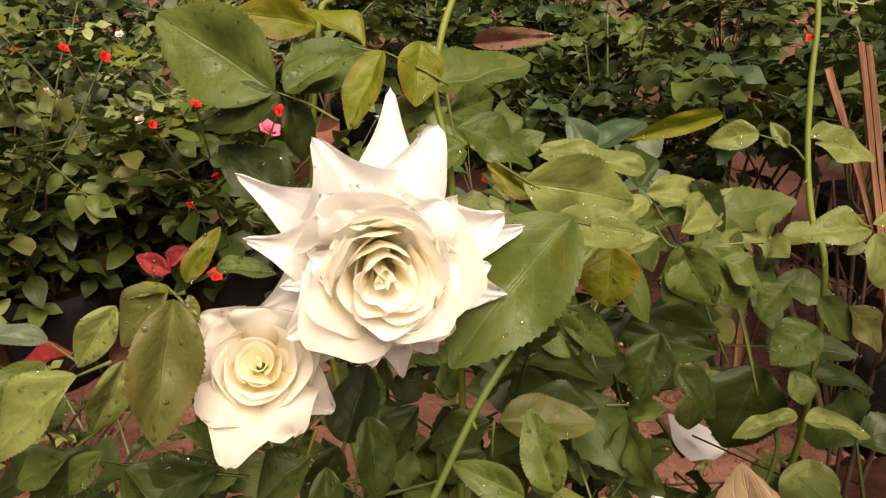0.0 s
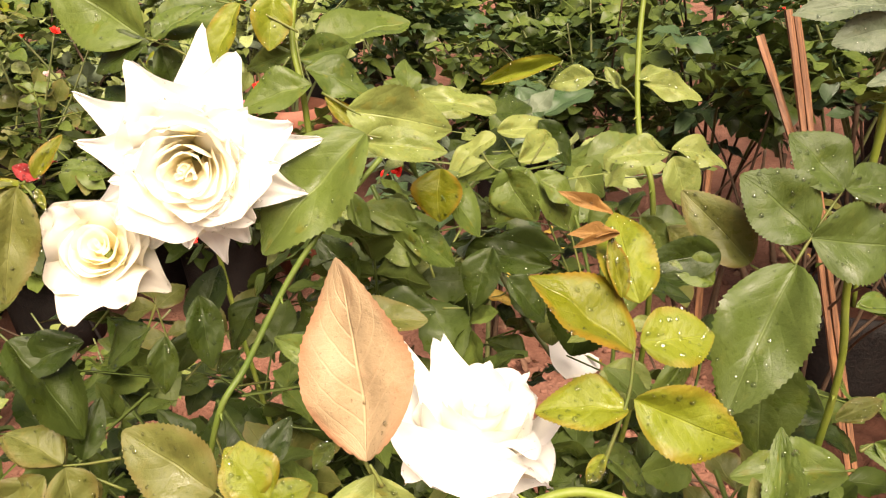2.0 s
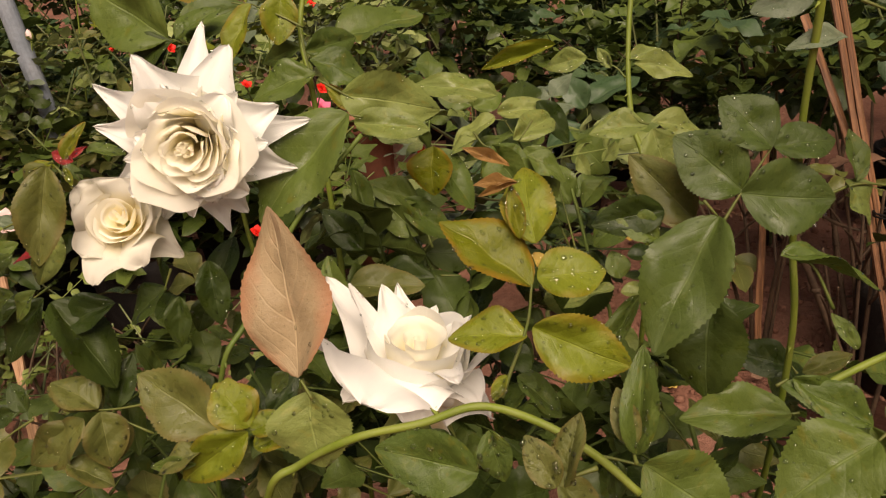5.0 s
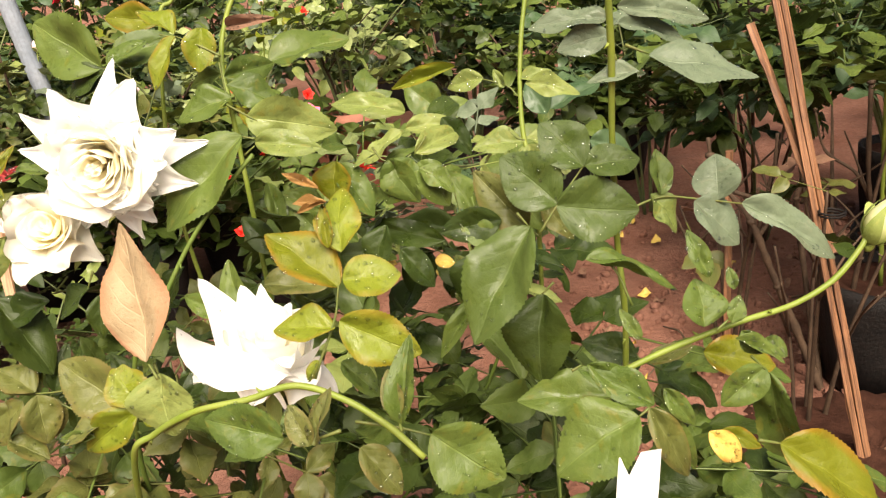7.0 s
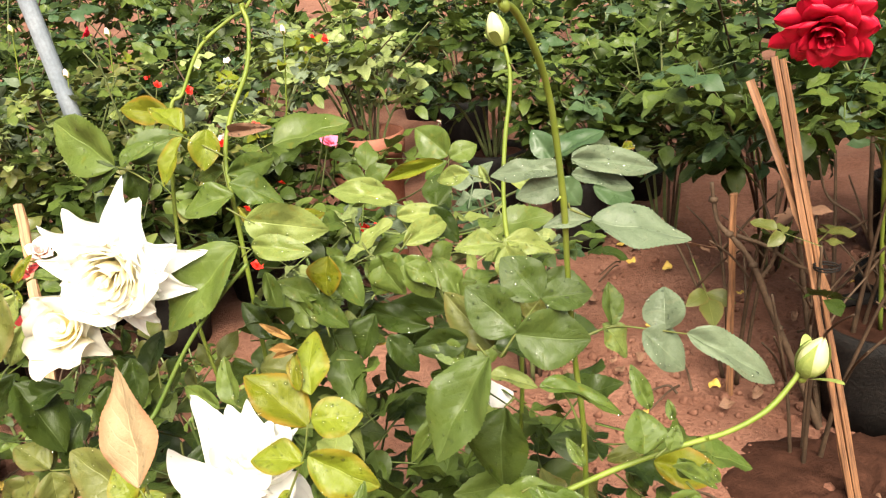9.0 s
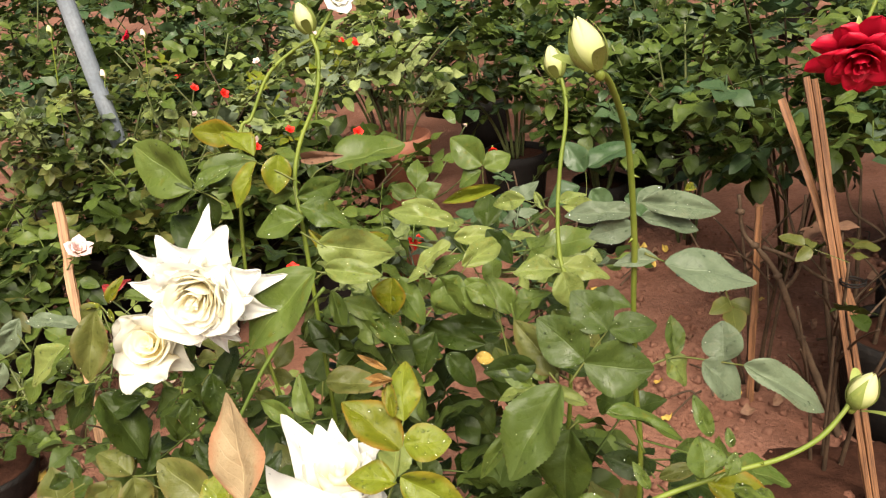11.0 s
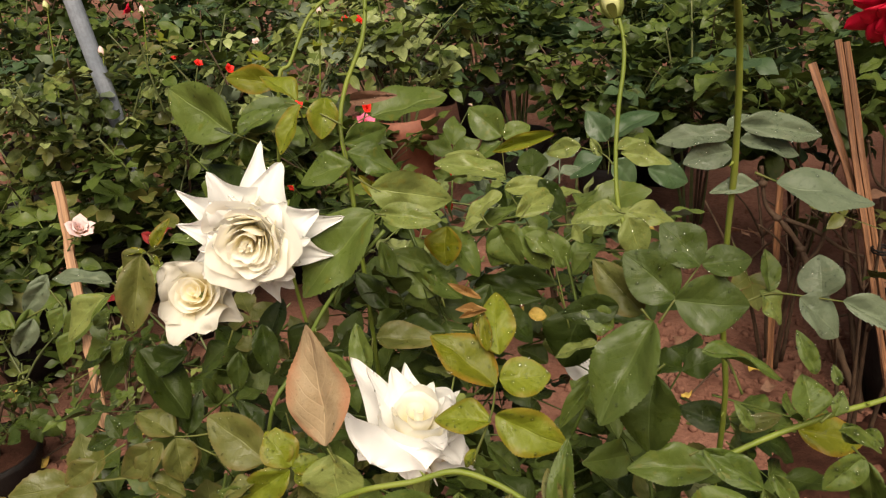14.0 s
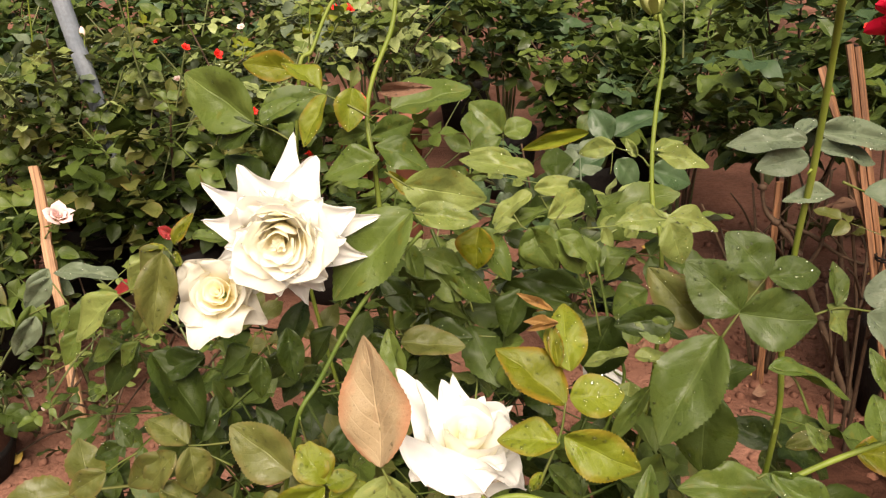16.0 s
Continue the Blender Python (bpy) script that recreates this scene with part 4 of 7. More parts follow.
def scroll(flower, r0, r1, turns, h0, h1, start, mat, seed, cx=0.0, cy=0.0, crumple=0.07, low=0.5):
    """The rolled heart of a rose: one sheet wound round the axis from a share low of its height up, with a thin turned rim."""
    rows, cols = 10, int(26 * turns)
    verts, faces, uvs = [], [], []
    for j in range(cols + 1):
        f = j / cols
        a = radians(start) + math.tau * turns * f
        top = (h0 + (h1 - h0) * f) * (1 + 0.03 * noise.noise(Vector((a * 1.1, seed, 0)))) * (1 - 0.25 * max(0.0, (f - 0.86) / 0.14) ** 2)
        for i in range(rows + 1):
            s = i / rows
            r = (r0 + (r1 - r0) * f) * (0.62 + 0.55 * math.sin(2.1 * s) + 0.25 * max(0.0, (s - 0.8) / 0.2) ** 2) * (1 + crumple * noise.noise(Vector((a * 1.6, s * 2, seed))))
            verts.append((cx * s + r * math.cos(a), cy * s + r * math.sin(a), (low + (1 - low) * s) * top))
            uvs.append((f, 0.35 + 0.65 * s))
    n = rows + 1
    for j in range(cols):
        for i in range(rows):
            a = j * n + i
            faces.append((a, a + n, a + n + 1, a + 1))
    return put("petal", grid_mesh("petal", [((verts, faces, uvs), Matrix())], mat), None, flower)


def wall_petal(flower, r, a0, a1, h, peak, lip, mat, seed):
    """An upright petal that wraps the heart from angle a0 to a1, its rim drawn up to a peak in the middle and turned out by lip."""
    rows, cols = 14, 30
    verts, faces, uvs = [], [], []
    for j in range(cols + 1):
        q = 2 * j / cols - 1
        a = radians(a0 + (a1 - a0) * j / cols)
        top = h * (1 + peak * (1 - abs(q)) ** 1.4 - 0.42 * abs(q) ** 3.5) * (1 + 0.05 * noise.noise(Vector((q * 3, seed, 0))))
        for i in range(rows + 1):
            s = i / rows
            out = 0.30 + 0.78 * math.sin(min(1.0, s / 0.8) * math.pi / 2) + lip * (0.35 + 0.65 * (1 - abs(q))) * max(0.0, (s - 0.62) / 0.38) ** 2
            rr = r * out * (1 + 0.13 * noise.noise(Vector((q * 1.9, s * 1.8, seed)))) * (1 + 0.10 * q)
            verts.append((rr * math.cos(a), rr * math.sin(a), top * (s - 0.10 * lip * max(0.0, (s - 0.8) / 0.2) ** 2)))
            uvs.append((q * 0.5 + 0.5, s))
    n = rows + 1
    for j in range(cols):
        for i in range(rows):
            a = j * n + i
            faces.append((a, a + n, a + n + 1, a + 1))
    return put("petal", grid_mesh("petal", [((verts, faces, uvs), Matrix())], mat), None, flower)


def white_rose(bush, place, axis, size, hearts, walls, rings, tips, seed, label, mat, droop=125):
    """A hybrid tea rose. hearts: rolled sheets of (inner radius, outer radius, turns, inner height, outer height, start, shift across, shift up, crumple);
    walls: upright petals of (radius, from angle, to angle, height, peak, lip); rings round them: (count, radius, height, width, point, roll, turn, swell), in units of size;
    tips: single petals by the place of their tip, with width, rise, hump, point, cup, roll, fold, and where they have it swell and tilt."""
    rng = random.Random(seed)
    ob = flower_base(bush, place, axis, size, label=label)
    to = ob.matrix_world.inverted()
    for r0, r1, turns, h0, h1, start, cx, cy, crumple in hearts:
        scroll(ob, r0 * size, r1 * size, turns, h0 * size, h1 * size, start, PETAL_HEART, rng.random() * 9, cx * size, cy * size, crumple)
    for r, a0, a1, h, peak, lip in walls:
        wall_petal(ob, r * size, a0, a1, h * size, peak, lip, PETAL_HEART if r < 0.42 else mat, rng.random() * 9)
    for i, (n, r, h, wd, point, roll, turn, swell) in enumerate(rings):
        for k in range(n):
            a = radians(turn + 360 * k / n + rng.uniform(-11, 11))
            rr, hh = r * rng.uniform(0.92, 1.08) * size, h * rng.uniform(0.96, 1.03) * size
            shell(ob, (rr * math.cos(a), rr * math.sin(a), hh), wd * size * rng.uniform(0.9, 1.1), 0.70 * hh, (0.14 + 0.10 * roll) * hh, point, min(2.3, 0.5 * wd / (r + 0.7 * swell)), roll, PETAL_HEART if i < 1 else mat, rng.random(), 0.25, bulge=swell * size)
    for spot, wd, rise, hump, point, cup, roll, fold, swell, tilt in ((*t, 0.0, 0.0)[:10] for t in tips):
        shell(ob, to @ Vector(spot), wd * size, rise * size, hump * size, point, cup, roll, mat, rng.random(), 0.1, fold, 22, 9, swell * size, tilt)
    sepals(ob, size, droop)
    return ob


for b_, at in ((bush_a, (0.0, 0.45)), (bush_b, (0.09, 0.40)), (bush_c, (0.27, 0.40))):
    pot(b_, *at, 0.09, 0.2, BAG, 1.0)

white_rose(bush_a, (-0.025, 0.306, 0.716), (0.16, -1.0, 0.04), 0.0552,
           ((0.005, 0.05, 1.2, 0.65, 0.67, 40, -0.06, 0.01, 0.4), (0.005, 0.05, 1.1, 0.65, 0.68, 200, 0.06, -0.02, 0.4), (0.01, 0.05, 0.9, 0.65, 0.67, 300, 0.0, 0.06, 0.4),
            (0.12, 0.14, 0.55, 0.68, 0.69, 20, 0.0, 0.03, 0.3), (0.11, 0.13, 0.55, 0.68, 0.69, 190, 0.0, -0.02, 0.3)),
           ((0.19, 20, 170, 0.68, 0.03, 0.25), (0.18, 150, 290, 0.68, 0.05, 0.3), (0.19, 260, 400, 0.67, 0.06, 0.3), (0.27, 60, 200, 0.66, 0.04, 0.3), (0.27, 200, 330, 0.63, 0.08, 0.35), (0.28, -50, 80, 0.64, 0.06, 0.35),
            (0.14, 70, 230, 0.69, 0.04, 0.2), (0.15, 230, 390, 0.68, 0.05, 0.2), (0.23, 100, 250, 0.66, 0.05, 0.3), (0.23, 240, 390, 0.65, 0.06, 0.3), (0.33, 20, 140, 0.61, 0.10, 0.5), (0.33, 130, 260, 0.61, 0.10, 0.5), (0.34, 250, 380, 0.59, 0.10, 0.5),
            (0.40, 60, 170, 0.56, 0.12, 0.6), (0.40, 160, 280, 0.55, 0.12, 0.6), (0.41, 280, 420, 0.53, 0.12, 0.6)),
           ((4, 0.38, 0.59, 0.66, 0.5, 0.7, 95, 0.05),
            (4, 0.46, 0.53, 0.78, 0.6, 0.7, 25, 0.05), (5, 0.56, 0.43, 0.84, 0.7, 0.7, 70, 0.0), (5, 0.64, 0.33, 0.70, 0.9, 0.9, 40, 0.0)),
           (((-0.007, 0.282, 0.695), 0.62, 0.46, 0.22, 0.6, 1.2, 0.9, 0.0),
            ((-0.041, 0.276, 0.748), 0.72, 0.44, 0.18, 0.6, 1.2, 0.8, 0.0),
            ((0.000, 0.288, 0.742), 0.72, 0.44, 0.18, 0.5, 1.2, 0.8, 0.0),
            ((-0.046, 0.274, 0.726), 0.60, 0.44, 0.18, 0.6, 1.2, 0.9, 0.0),
            ((0.018, 0.293, 0.715), 0.66, 0.40, 0.18, 0.8, 1.1, 0.9, 0.1),
            ((0.003, 0.291, 0.688), 0.78, 0.40, 0.20, 0.7, 1.1, 0.8, 0.05),
            ((-0.057, 0.278, 0.693), 0.78, 0.40, 0.16, 0.8, 1.1, 0.8, 0.05),
            ((-0.027, 0.283, 0.678), 0.76, 0.40, 0.18, 0.9, 1.1, 0.9, 0.1),
            ((0.023, 0.303, 0.732), 0.98, 0.34, 0.20, 0.85, 1.0, 0.9, 0.1),
            ((-0.070, 0.279, 0.731), 0.80, 0.32, 0.10, 0.92, 1.0, 1.0, 0.12),
            ((-0.045, 0.288, 0.765), 1.00, 0.30, 0.12, 0.88, 1.0, 0.9, 0.1),
            ((-0.075, 0.296, 0.750), 0.70, 0.26, 0.12, 0.92, 1.0, 1.0, 0.1),
            ((-0.002, 0.311, 0.764), 0.70, 0.28, 0.18, 0.62, 1.0, 0.9, 0.1),
            ((-0.020, 0.324, 0.775), 0.66, 0.24, 0.20, 0.84, 1.0, 1.1, 0.12),
            ((0.033, 0.324, 0.719), 0.62, 0.24, 0.16, 0.82, 1.0, 1.0, 0.1),
            ((0.025, 0.312, 0.695), 0.84, 0.24, 0.16, 0.88, 1.0, 0.9, 0.1),
            ((-0.004, 0.303, 0.673), 0.84, 0.28, 0.16, 0.85, 1.0, 0.9, 0.05),
            ((-0.017, 0.306, 0.660), 0.74, 0.22, 0.18, 0.95, 1.0, 1.0, 0.1),
            ((-0.050, 0.295, 0.673), 0.80, 0.22, 0.12, 0.85, 1.0, 0.9, 0.1),
            ((-0.073, 0.294, 0.694), 0.84, 0.22, 0.12, 0.92, 1.0, 0.9, 0.1)),
           5, "wide ivory-white bloom with pointed rolled petals", PETAL_WHITE)
white_rose(bush_a, (-0.071, 0.294, 0.671), (0.10, -0.82, 0.52), 0.031,
           ((0.005, 0.12, 1.8, 0.64, 0.66, 150, 0.0, 0.05, 0.1), (0.15, 0.18, 0.6, 0.65, 0.66, 300, 0.0, 0.05, 0.12), (0.17, 0.20, 0.5, 0.66, 0.66, 120, 0.0, 0.04, 0.12)),
           ((0.30, 20, 200, 0.66, 0.03, 0.1), (0.36, 140, 370, 0.63, 0.10, 0.2), (0.45, 85, 225, 0.62, 0.04, 0.12), (0.48, -80, 70, 0.58, 0.12, 0.32), (0.56, 195, 300, 0.50, 0.12, 0.3), (0.50, 30, 130, 0.60, 0.0, 0.1),
            (0.22, 60, 230, 0.64, 0.04, 0.15), (0.24, 230, 400, 0.63, 0.05, 0.15), (0.33, 190, 330, 0.62, 0.06, 0.2), (0.40, -40, 110, 0.60, 0.06, 0.25), (0.41, 120, 250, 0.60, 0.06, 0.2)),
           (),
           (((-0.0680, 0.288, 0.7000), 1.50, 0.60, 0.20, 0.15, 0.9, 0.2, 0.0, 0.1),
            ((-0.0890, 0.280, 0.6900), 1.30, 0.56, 0.26, 0.45, 1.0, 0.6, 0.0, 0.1),
            ((-0.0920, 0.285, 0.6965), 1.20, 0.50, 0.20, 0.55, 1.0, 0.6, 0.0, 0.1),
            ((-0.0880, 0.266, 0.6650), 1.20, 0.42, 0.26, 0.6, 1.0, 0.6, 0.0, 0.1),
            ((-0.0565, 0.2725, 0.6545), 1.30, 0.50, 0.34, 0.55, 1.0, 0.7, 0.05, 0.1),
            ((-0.0785, 0.258, 0.6500), 1.10, 0.44, 0.34, 0.62, 1.0, 0.8, 0.05, 0.1),
            ((-0.0440, 0.297, 0.6490), 1.30, 0.34, 0.24, 0.88, 1.0, 0.8, 0.08),
            ((-0.0480, 0.292, 0.6830), 1.20, 0.36, 0.14, 0.5, 1.0, 0.8, 0.0)),
           6, "small cream-white bloom with a tight yellow heart", PETAL_CREAM)
white_rose(bush_b, (0.104, 0.196, 0.621), (0.13, -0.16, 1.0), 0.047,
           ((0.005, 0.13, 1.7, 0.70, 0.72, 20, 0.0, 0.0, 0.1), (0.16, 0.20, 0.7, 0.73, 0.75, 200, 0.0, 0.0, 0.12), (0.19, 0.22, 0.6, 0.74, 0.76, 30, 0.0, 0.0, 0.12)),
           ((0.27, -30, 120, 0.78, 0.06, 0.1), (0.27, 120, 260, 0.76, 0.06, 0.1), (0.33, 200, 350, 0.72, 0.08, 0.2), (0.44, 130, 275, 0.80, 0.02, 0.08), (0.47, 225, 345, 0.70, 0.10, 0.3), (0.45, -40, 70, 0.61, 0.08, 0.2)),
           (),
           (((0.091, 0.207, 0.671), 0.80, 0.60, 0.02, 0.8, 1.0, 0.5, 0.05),
            ((0.094, 0.225, 0.663), 0.84, 0.52, 0.0, 0.95, 0.9, 0.4, 0.08),
            ((0.113, 0.216, 0.656), 0.80, 0.52, 0.04, 0.92, 0.9, 0.5, 0.08),
            ((0.130, 0.196, 0.652), 0.90, 0.60, 0.08, 0.4, 1.2, 0.4, 0.0),
            ((0.079, 0.198, 0.676), 0.52, 0.40, -0.10, 0.72, 0.8, 0.6, 0.08),
            ((0.064, 0.214, 0.672), 0.74, 0.34, -0.06, 0.66, 0.8, 0.6, 0.08),
            ((0.129, 0.215, 0.651), 0.70, 0.40, 0.06, 0.95, 0.9, 0.8, 0.08),
            ((0.128, 0.165, 0.6455), 0.62, 0.50, 0.26, 0.5, 1.1, 1.0, 0.0),
            ((0.110, 0.155, 0.631), 1.15, 0.66, 0.50, 0.6, 0.6, 0.5, 0.0, 0.0, -0.2),
            ((0.092, 0.147, 0.648), 1.55, 0.70, 0.34, 0.25, 0.5, 0.4, 0.0, 0.0, -0.32),
            ((0.083, 0.153, 0.645), 0.85, 0.30, 0.16, 0.7, 0.9, 0.5, 0.0),
            ((0.134, 0.176, 0.628), 0.95, 0.40, 0.34, 0.6, 0.9, 0.6, 0.0),
            ((0.137, 0.200, 0.606), 0.85, 0.20, 0.30, 0.6, 0.9, 0.6, 0.0)),
           7, "half-open ivory-white bloom over a brown leaf", PETAL_WHITE)


def caught_petal(bush, foot, across, width, left, right, notch, depth, curl, lean, seed, label):
    """A fallen petal caught among the leaves: it stands over an added hip with sepals, width wide along across, its rim
    running from a length left to a length right, leaning back by an angle and torn by a notch at a share of the width.
    """
    ob = flower_base(bush, foot, (0, 0, 1), 0.02, up=(0, 1, 0), label=label)
    ax = Vector(across).normalized()
    back = Vector((-ax.y, ax.x, 0.0))
    rise = back * math.sin(radians(lean)) + Vector((0, 0, math.cos(radians(lean))))
    deepen = back * math.cos(radians(lean)) - Vector((0, 0, math.sin(radians(lean))))
    rows, cols = 16, 32
    verts, faces, uvs = [], [], []
    for i in range(rows + 1):
        s = i / rows
        for j in range(cols + 1):
            u = j / cols
            q = 2 * u - 1
            rim = left + (right - left) * u - depth * max(0.0, 1 - abs(u - notch) / 0.24) + 0.0006 * noise.noise(Vector((u * 9, seed, 0)))
            w = 0.5 * width * (0.45 + 0.55 * math.sin(min(1.0, s / 0.55) * math.pi / 2))
            deep = curl * width * (q * q - 0.3 * s) + 0.05 * width * noise.noise(Vector((u * 2.5, s * 2, seed)))
            verts.append(tuple(ax * (q * w) - deepen * deep + rise * (s * rim)))
            uvs.append((u, 0.35 + 0.65 * s))
    n = cols + 1
    for i in range(rows):
        for j in range(cols):
            a = i * n + j
            faces.append((a, a + 1, a + n + 1, a + n))
    me = grid_mesh("petal", [((verts, faces, uvs), ob.matrix_world.inverted() @ Matrix.Translation(foot))], PETAL_WHITE)
    put("petal", me, None, ob)
    sepals(ob, 0.02, 125)
    return ob


# loose petals held up by made-up hips, no bloom stands there
caught_petal(bush_c, HIDDEN_PETAL, (1, 0.1, 0.0), 0.040, 0.036, 0.016, 0.75, 0.0, -0.10, 48, 2.0, "fallen white petal half hidden among leaves, on an added hip")
caught_petal(bush_c, LOW_PETAL, (0.94, -0.342, 0.0), 0.0165, 0.034, 0.042, 0.27, 0.0085, 0.03, 14, 5.0, "torn upright fallen white petal on an added hip")
red_bush = tagged(new("red_rose_bush"), "red rose hanging from an arched cane of a potted bush", "rose bush")
pot(red_bush, 0.74, 1.22, 0.1, 0.2, BAG, 1.0)
bloom(red_bush, (0.548, 0.905, 0.752), (-0.12, -0.9, -0.62), 0.064,
      ((3, 0.46, 0.34, 0, -8, 0.03, 0.10, 0.0, 0.0), (4, 0.50, 0.50, 2, 2, 0.09, 0.17, 0.0, 0.3), (5, 0.55, 0.62, 10, 20, 0.15, 0.26, 0.0, 0.6),
       (6, 0.62, 0.80, 22, 50, 0.18, 0.36, 0.1, 0.8), (7, 0.75, 0.90, 38, 75, 0.18, 0.5, 0.15, 0.8)),
      tuple((k * 40, 0.85 + 0.08 * (k % 3), 0.85, 60, 100) for k in range(9)), 8, PETAL_RED, "large crimson bloom with ruffled petals", point=0.1)
stem(red_bush, [(0.74, 1.22, 0.17), (0.70, 1.16, 0.5), (0.66, 1.06, 0.86), (0.60, 0.97, 0.875), (0.552, 0.925, 0.775)], 0.004, 0.0024, STEM_GREEN)
bloom(red_bush, (0.70, 0.98, 0.69), (0.1, -1.0, 0.1), 0.045,
      ((3, 0.46, 0.34, 0, -8, 0.03, 0.10, 0.0, 0.0), (5, 0.55, 0.62, 10, 20, 0.15, 0.26, 0.0, 0.6), (7, 0.75, 0.90, 38, 75, 0.18, 0.5, 0.15, 0.8)),
      tuple((k * 60, 0.9, 0.9, 60, 96) for k in range(6)), 12, PETAL_RED, "crimson bloom on a short side shoot", point=0.1)
stem(red_bush, [(0.72, 1.19, 0.35), (0.74, 1.10, 0.55), (0.71, 1.0, 0.67)], 0.003, 0.002, STEM_DARK)
inner_leaves(red_bush, (0.72, 1.2, 0.62), (0.14, 0.1, 0.16), 26, MIX_DARK, 0.13, 77)


def bud_radius(h):
    """Half-width of a bud at a share h of its height."""
    return 0.31 * math.sin(math.pi * (0.10 + 0.88 * h)) ** 0.75 * (1.12 - 0.30 * h)


def bud(bush, place, axis, length, mat=None, label="", openness=0.0):
    """A closed bud: petals furled one over another in green sepals with loose tips."""
    ob = flower_base(bush, place, axis, length * 0.8, label=label, name="bud")
    for k in range(4):
        verts, faces, uvs = [], [], []
        for i in range(13):
            h = i / 12
            wrap = 1.5 * (1 - 0.5 * h)
            for j in range(9):
                q = j / 4 - 1
                a = q * wrap + 0.9 * h
                r = bud_radius(h) * (0.94 + 0.03 * (k % 2) + 0.05 * q) + 0.012
                verts.append((r * math.cos(a), r * math.sin(a), h * (1 - 0.07 * q * q)))
                uvs.append((q * 0.5 + 0.5, h))
        for i in range(12):
            for j in range(8):
                a = i * 9 + j
                faces.append((a, a + 1, a + 10, a + 9))
        petal(ob, (verts, faces, uvs), 90 * k, length, mat or PETAL_BUD)
    for k in range(5):
        verts, faces, uvs = [], [], []
        for i in range(13):
            s = i / 12
            h = 0.92 * s
            loose = k in (0, 3)
            half = (0.36 if loose else 0.66) * (1 - s) ** 0.75 + 0.02
            for j in range(5):
                q = j / 2 - 1
                r = bud_radius(h) * (1.06 + 0.05 * q * q) + 0.02 + (0.75 * s ** 1.6 if loose else 0.05 * s ** 4)
                verts.append((r * math.cos(q * half), r * math.sin(q * half), h - 0.02 - (0.45 * s * s if loose else 0.0)))
                uvs.append((q * 0.5 + 0.5, s))
        for i in range(12):
            for j in range(4):
                a = i * 5 + j
                faces.append((a, a + 1, a + 6, a + 5))
        s_ = put("sepal", grid_mesh("sepal", [((verts, faces, uvs), Matrix())], SEPAL), None, ob)
        s_.matrix_local = pose(0, 0, 0, 0, 0, 72 * k + 20) @ Matrix.Diagonal((length, length, length, 1))
    return ob


bud(bush_c, (0.422, 0.283, 0.655), (0.28, -0.1, 0.9), 0.027, None, "pale yellow-green bud")
bud(bush_c, (0.2665, 0.207, 0.890), (-0.35, 0.0, 0.9), 0.0265, None, "pale yellow-green bud")
bud(bush_a, (0.217, 0.543, 0.812), (-0.25, 0.1, 0.9), 0.028, None, "pale yellow-green bud")
bud(bush_a, (0.006, 0.506, 0.866), (-0.3, 0.0, 0.9), 0.027, None, "pale yellow-green bud")
for b_, x, y, z, mat_, label in ((bush_f, -0.994, 1.50, 0.730, None, "small green bud on a thin shoot"), (bush_f, -0.887, 1.50, 0.628, PETAL_BLUSH, "pale pink bud"),
                                 (bush_g, -0.828, 1.60, 0.697, PETAL_BLUSH, "pale pink bud"), (bush_g, -0.449, 1.70, 0.664, PETAL_BLUSH, "white bud on a thin shoot")):
    bud(b_, (x, y, z), (-0.1, 0.0, 1.0), 0.022, mat_, label)
    stem(b_, [(x - 0.05, y, z - 0.34), (x - 0.02, y, z - 0.15), (x, y, z)], 0.0022, 0.0014, STEM_GREEN)
small_bloom(bush_a, (0.028, 0.52, 0.890), (0.5, -0.6, 0.4), 0.026, PETAL_WHITE, 3)
stem(bush_a, [(0.010, 0.506, 0.86), (0.018, 0.512, 0.872), (0.027, 0.519, 0.886)], 0.0015, 0.0014)

for spot, mat_, r_ in SPECKS:          # blooms on shoots of the bushes behind
    bx, by, bh, own = min(BUSHES, key=lambda b: math.hypot(b[0] - spot[0], b[1] - spot[1]) + (9 if b[2] < 0.3 else 0))
    small_bloom(own, spot, (math.sin(spot[0] * 90), -0.5, 0.3 + math.cos(spot[2] * 70)), r_, mat_, round(r_ * 1e4))
    low_end = Vector((bx, by, max(0.2, spot[2] - 0.22)))
    stem(own, [low_end, low_end.lerp(Vector(spot), 0.5) + Vector((0, 0, -0.03)), spot], 0.0024, 0.0014, STEM_DARK)

# leaves inside the near bushes, dark ones for the shade between them, and canes from their pots
inner_leaves(bush_a, (0.02, 0.55, 0.50), (0.20, 0.12, 0.17), 60, [LEAF_DEEP, LEAF_GREEN, LEAF_DARK_SHADED], 0.12, 71)
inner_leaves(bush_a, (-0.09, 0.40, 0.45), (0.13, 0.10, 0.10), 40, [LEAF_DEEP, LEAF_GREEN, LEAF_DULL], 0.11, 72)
inner_leaves(bush_a, (0.13, 0.50, 0.56), (0.10, 0.09, 0.07), 34, [LEAF_GREEN, LEAF_PALE, LEAF_DEEP], 0.10, 75)
inner_leaves(bush_b, (0.06, 0.33, 0.44), (0.16, 0.09, 0.09), 26, [LEAF_DEEP, LEAF_DULL, LEAF_GREEN], 0.11, 73)
inner_leaves(bush_c, (0.24, 0.38, 0.46), (0.10, 0.08, 0.10), 26, [LEAF_DARK_SHADED, LEAF_GREEN], 0.12, 74)
inner_leaves(bush_a, (-0.13, 0.33, 0.42), (0.11, 0.07, 0.08), 34, [LEAF_DARK_SHADED, LEAF_DULL], 0.12, 76)
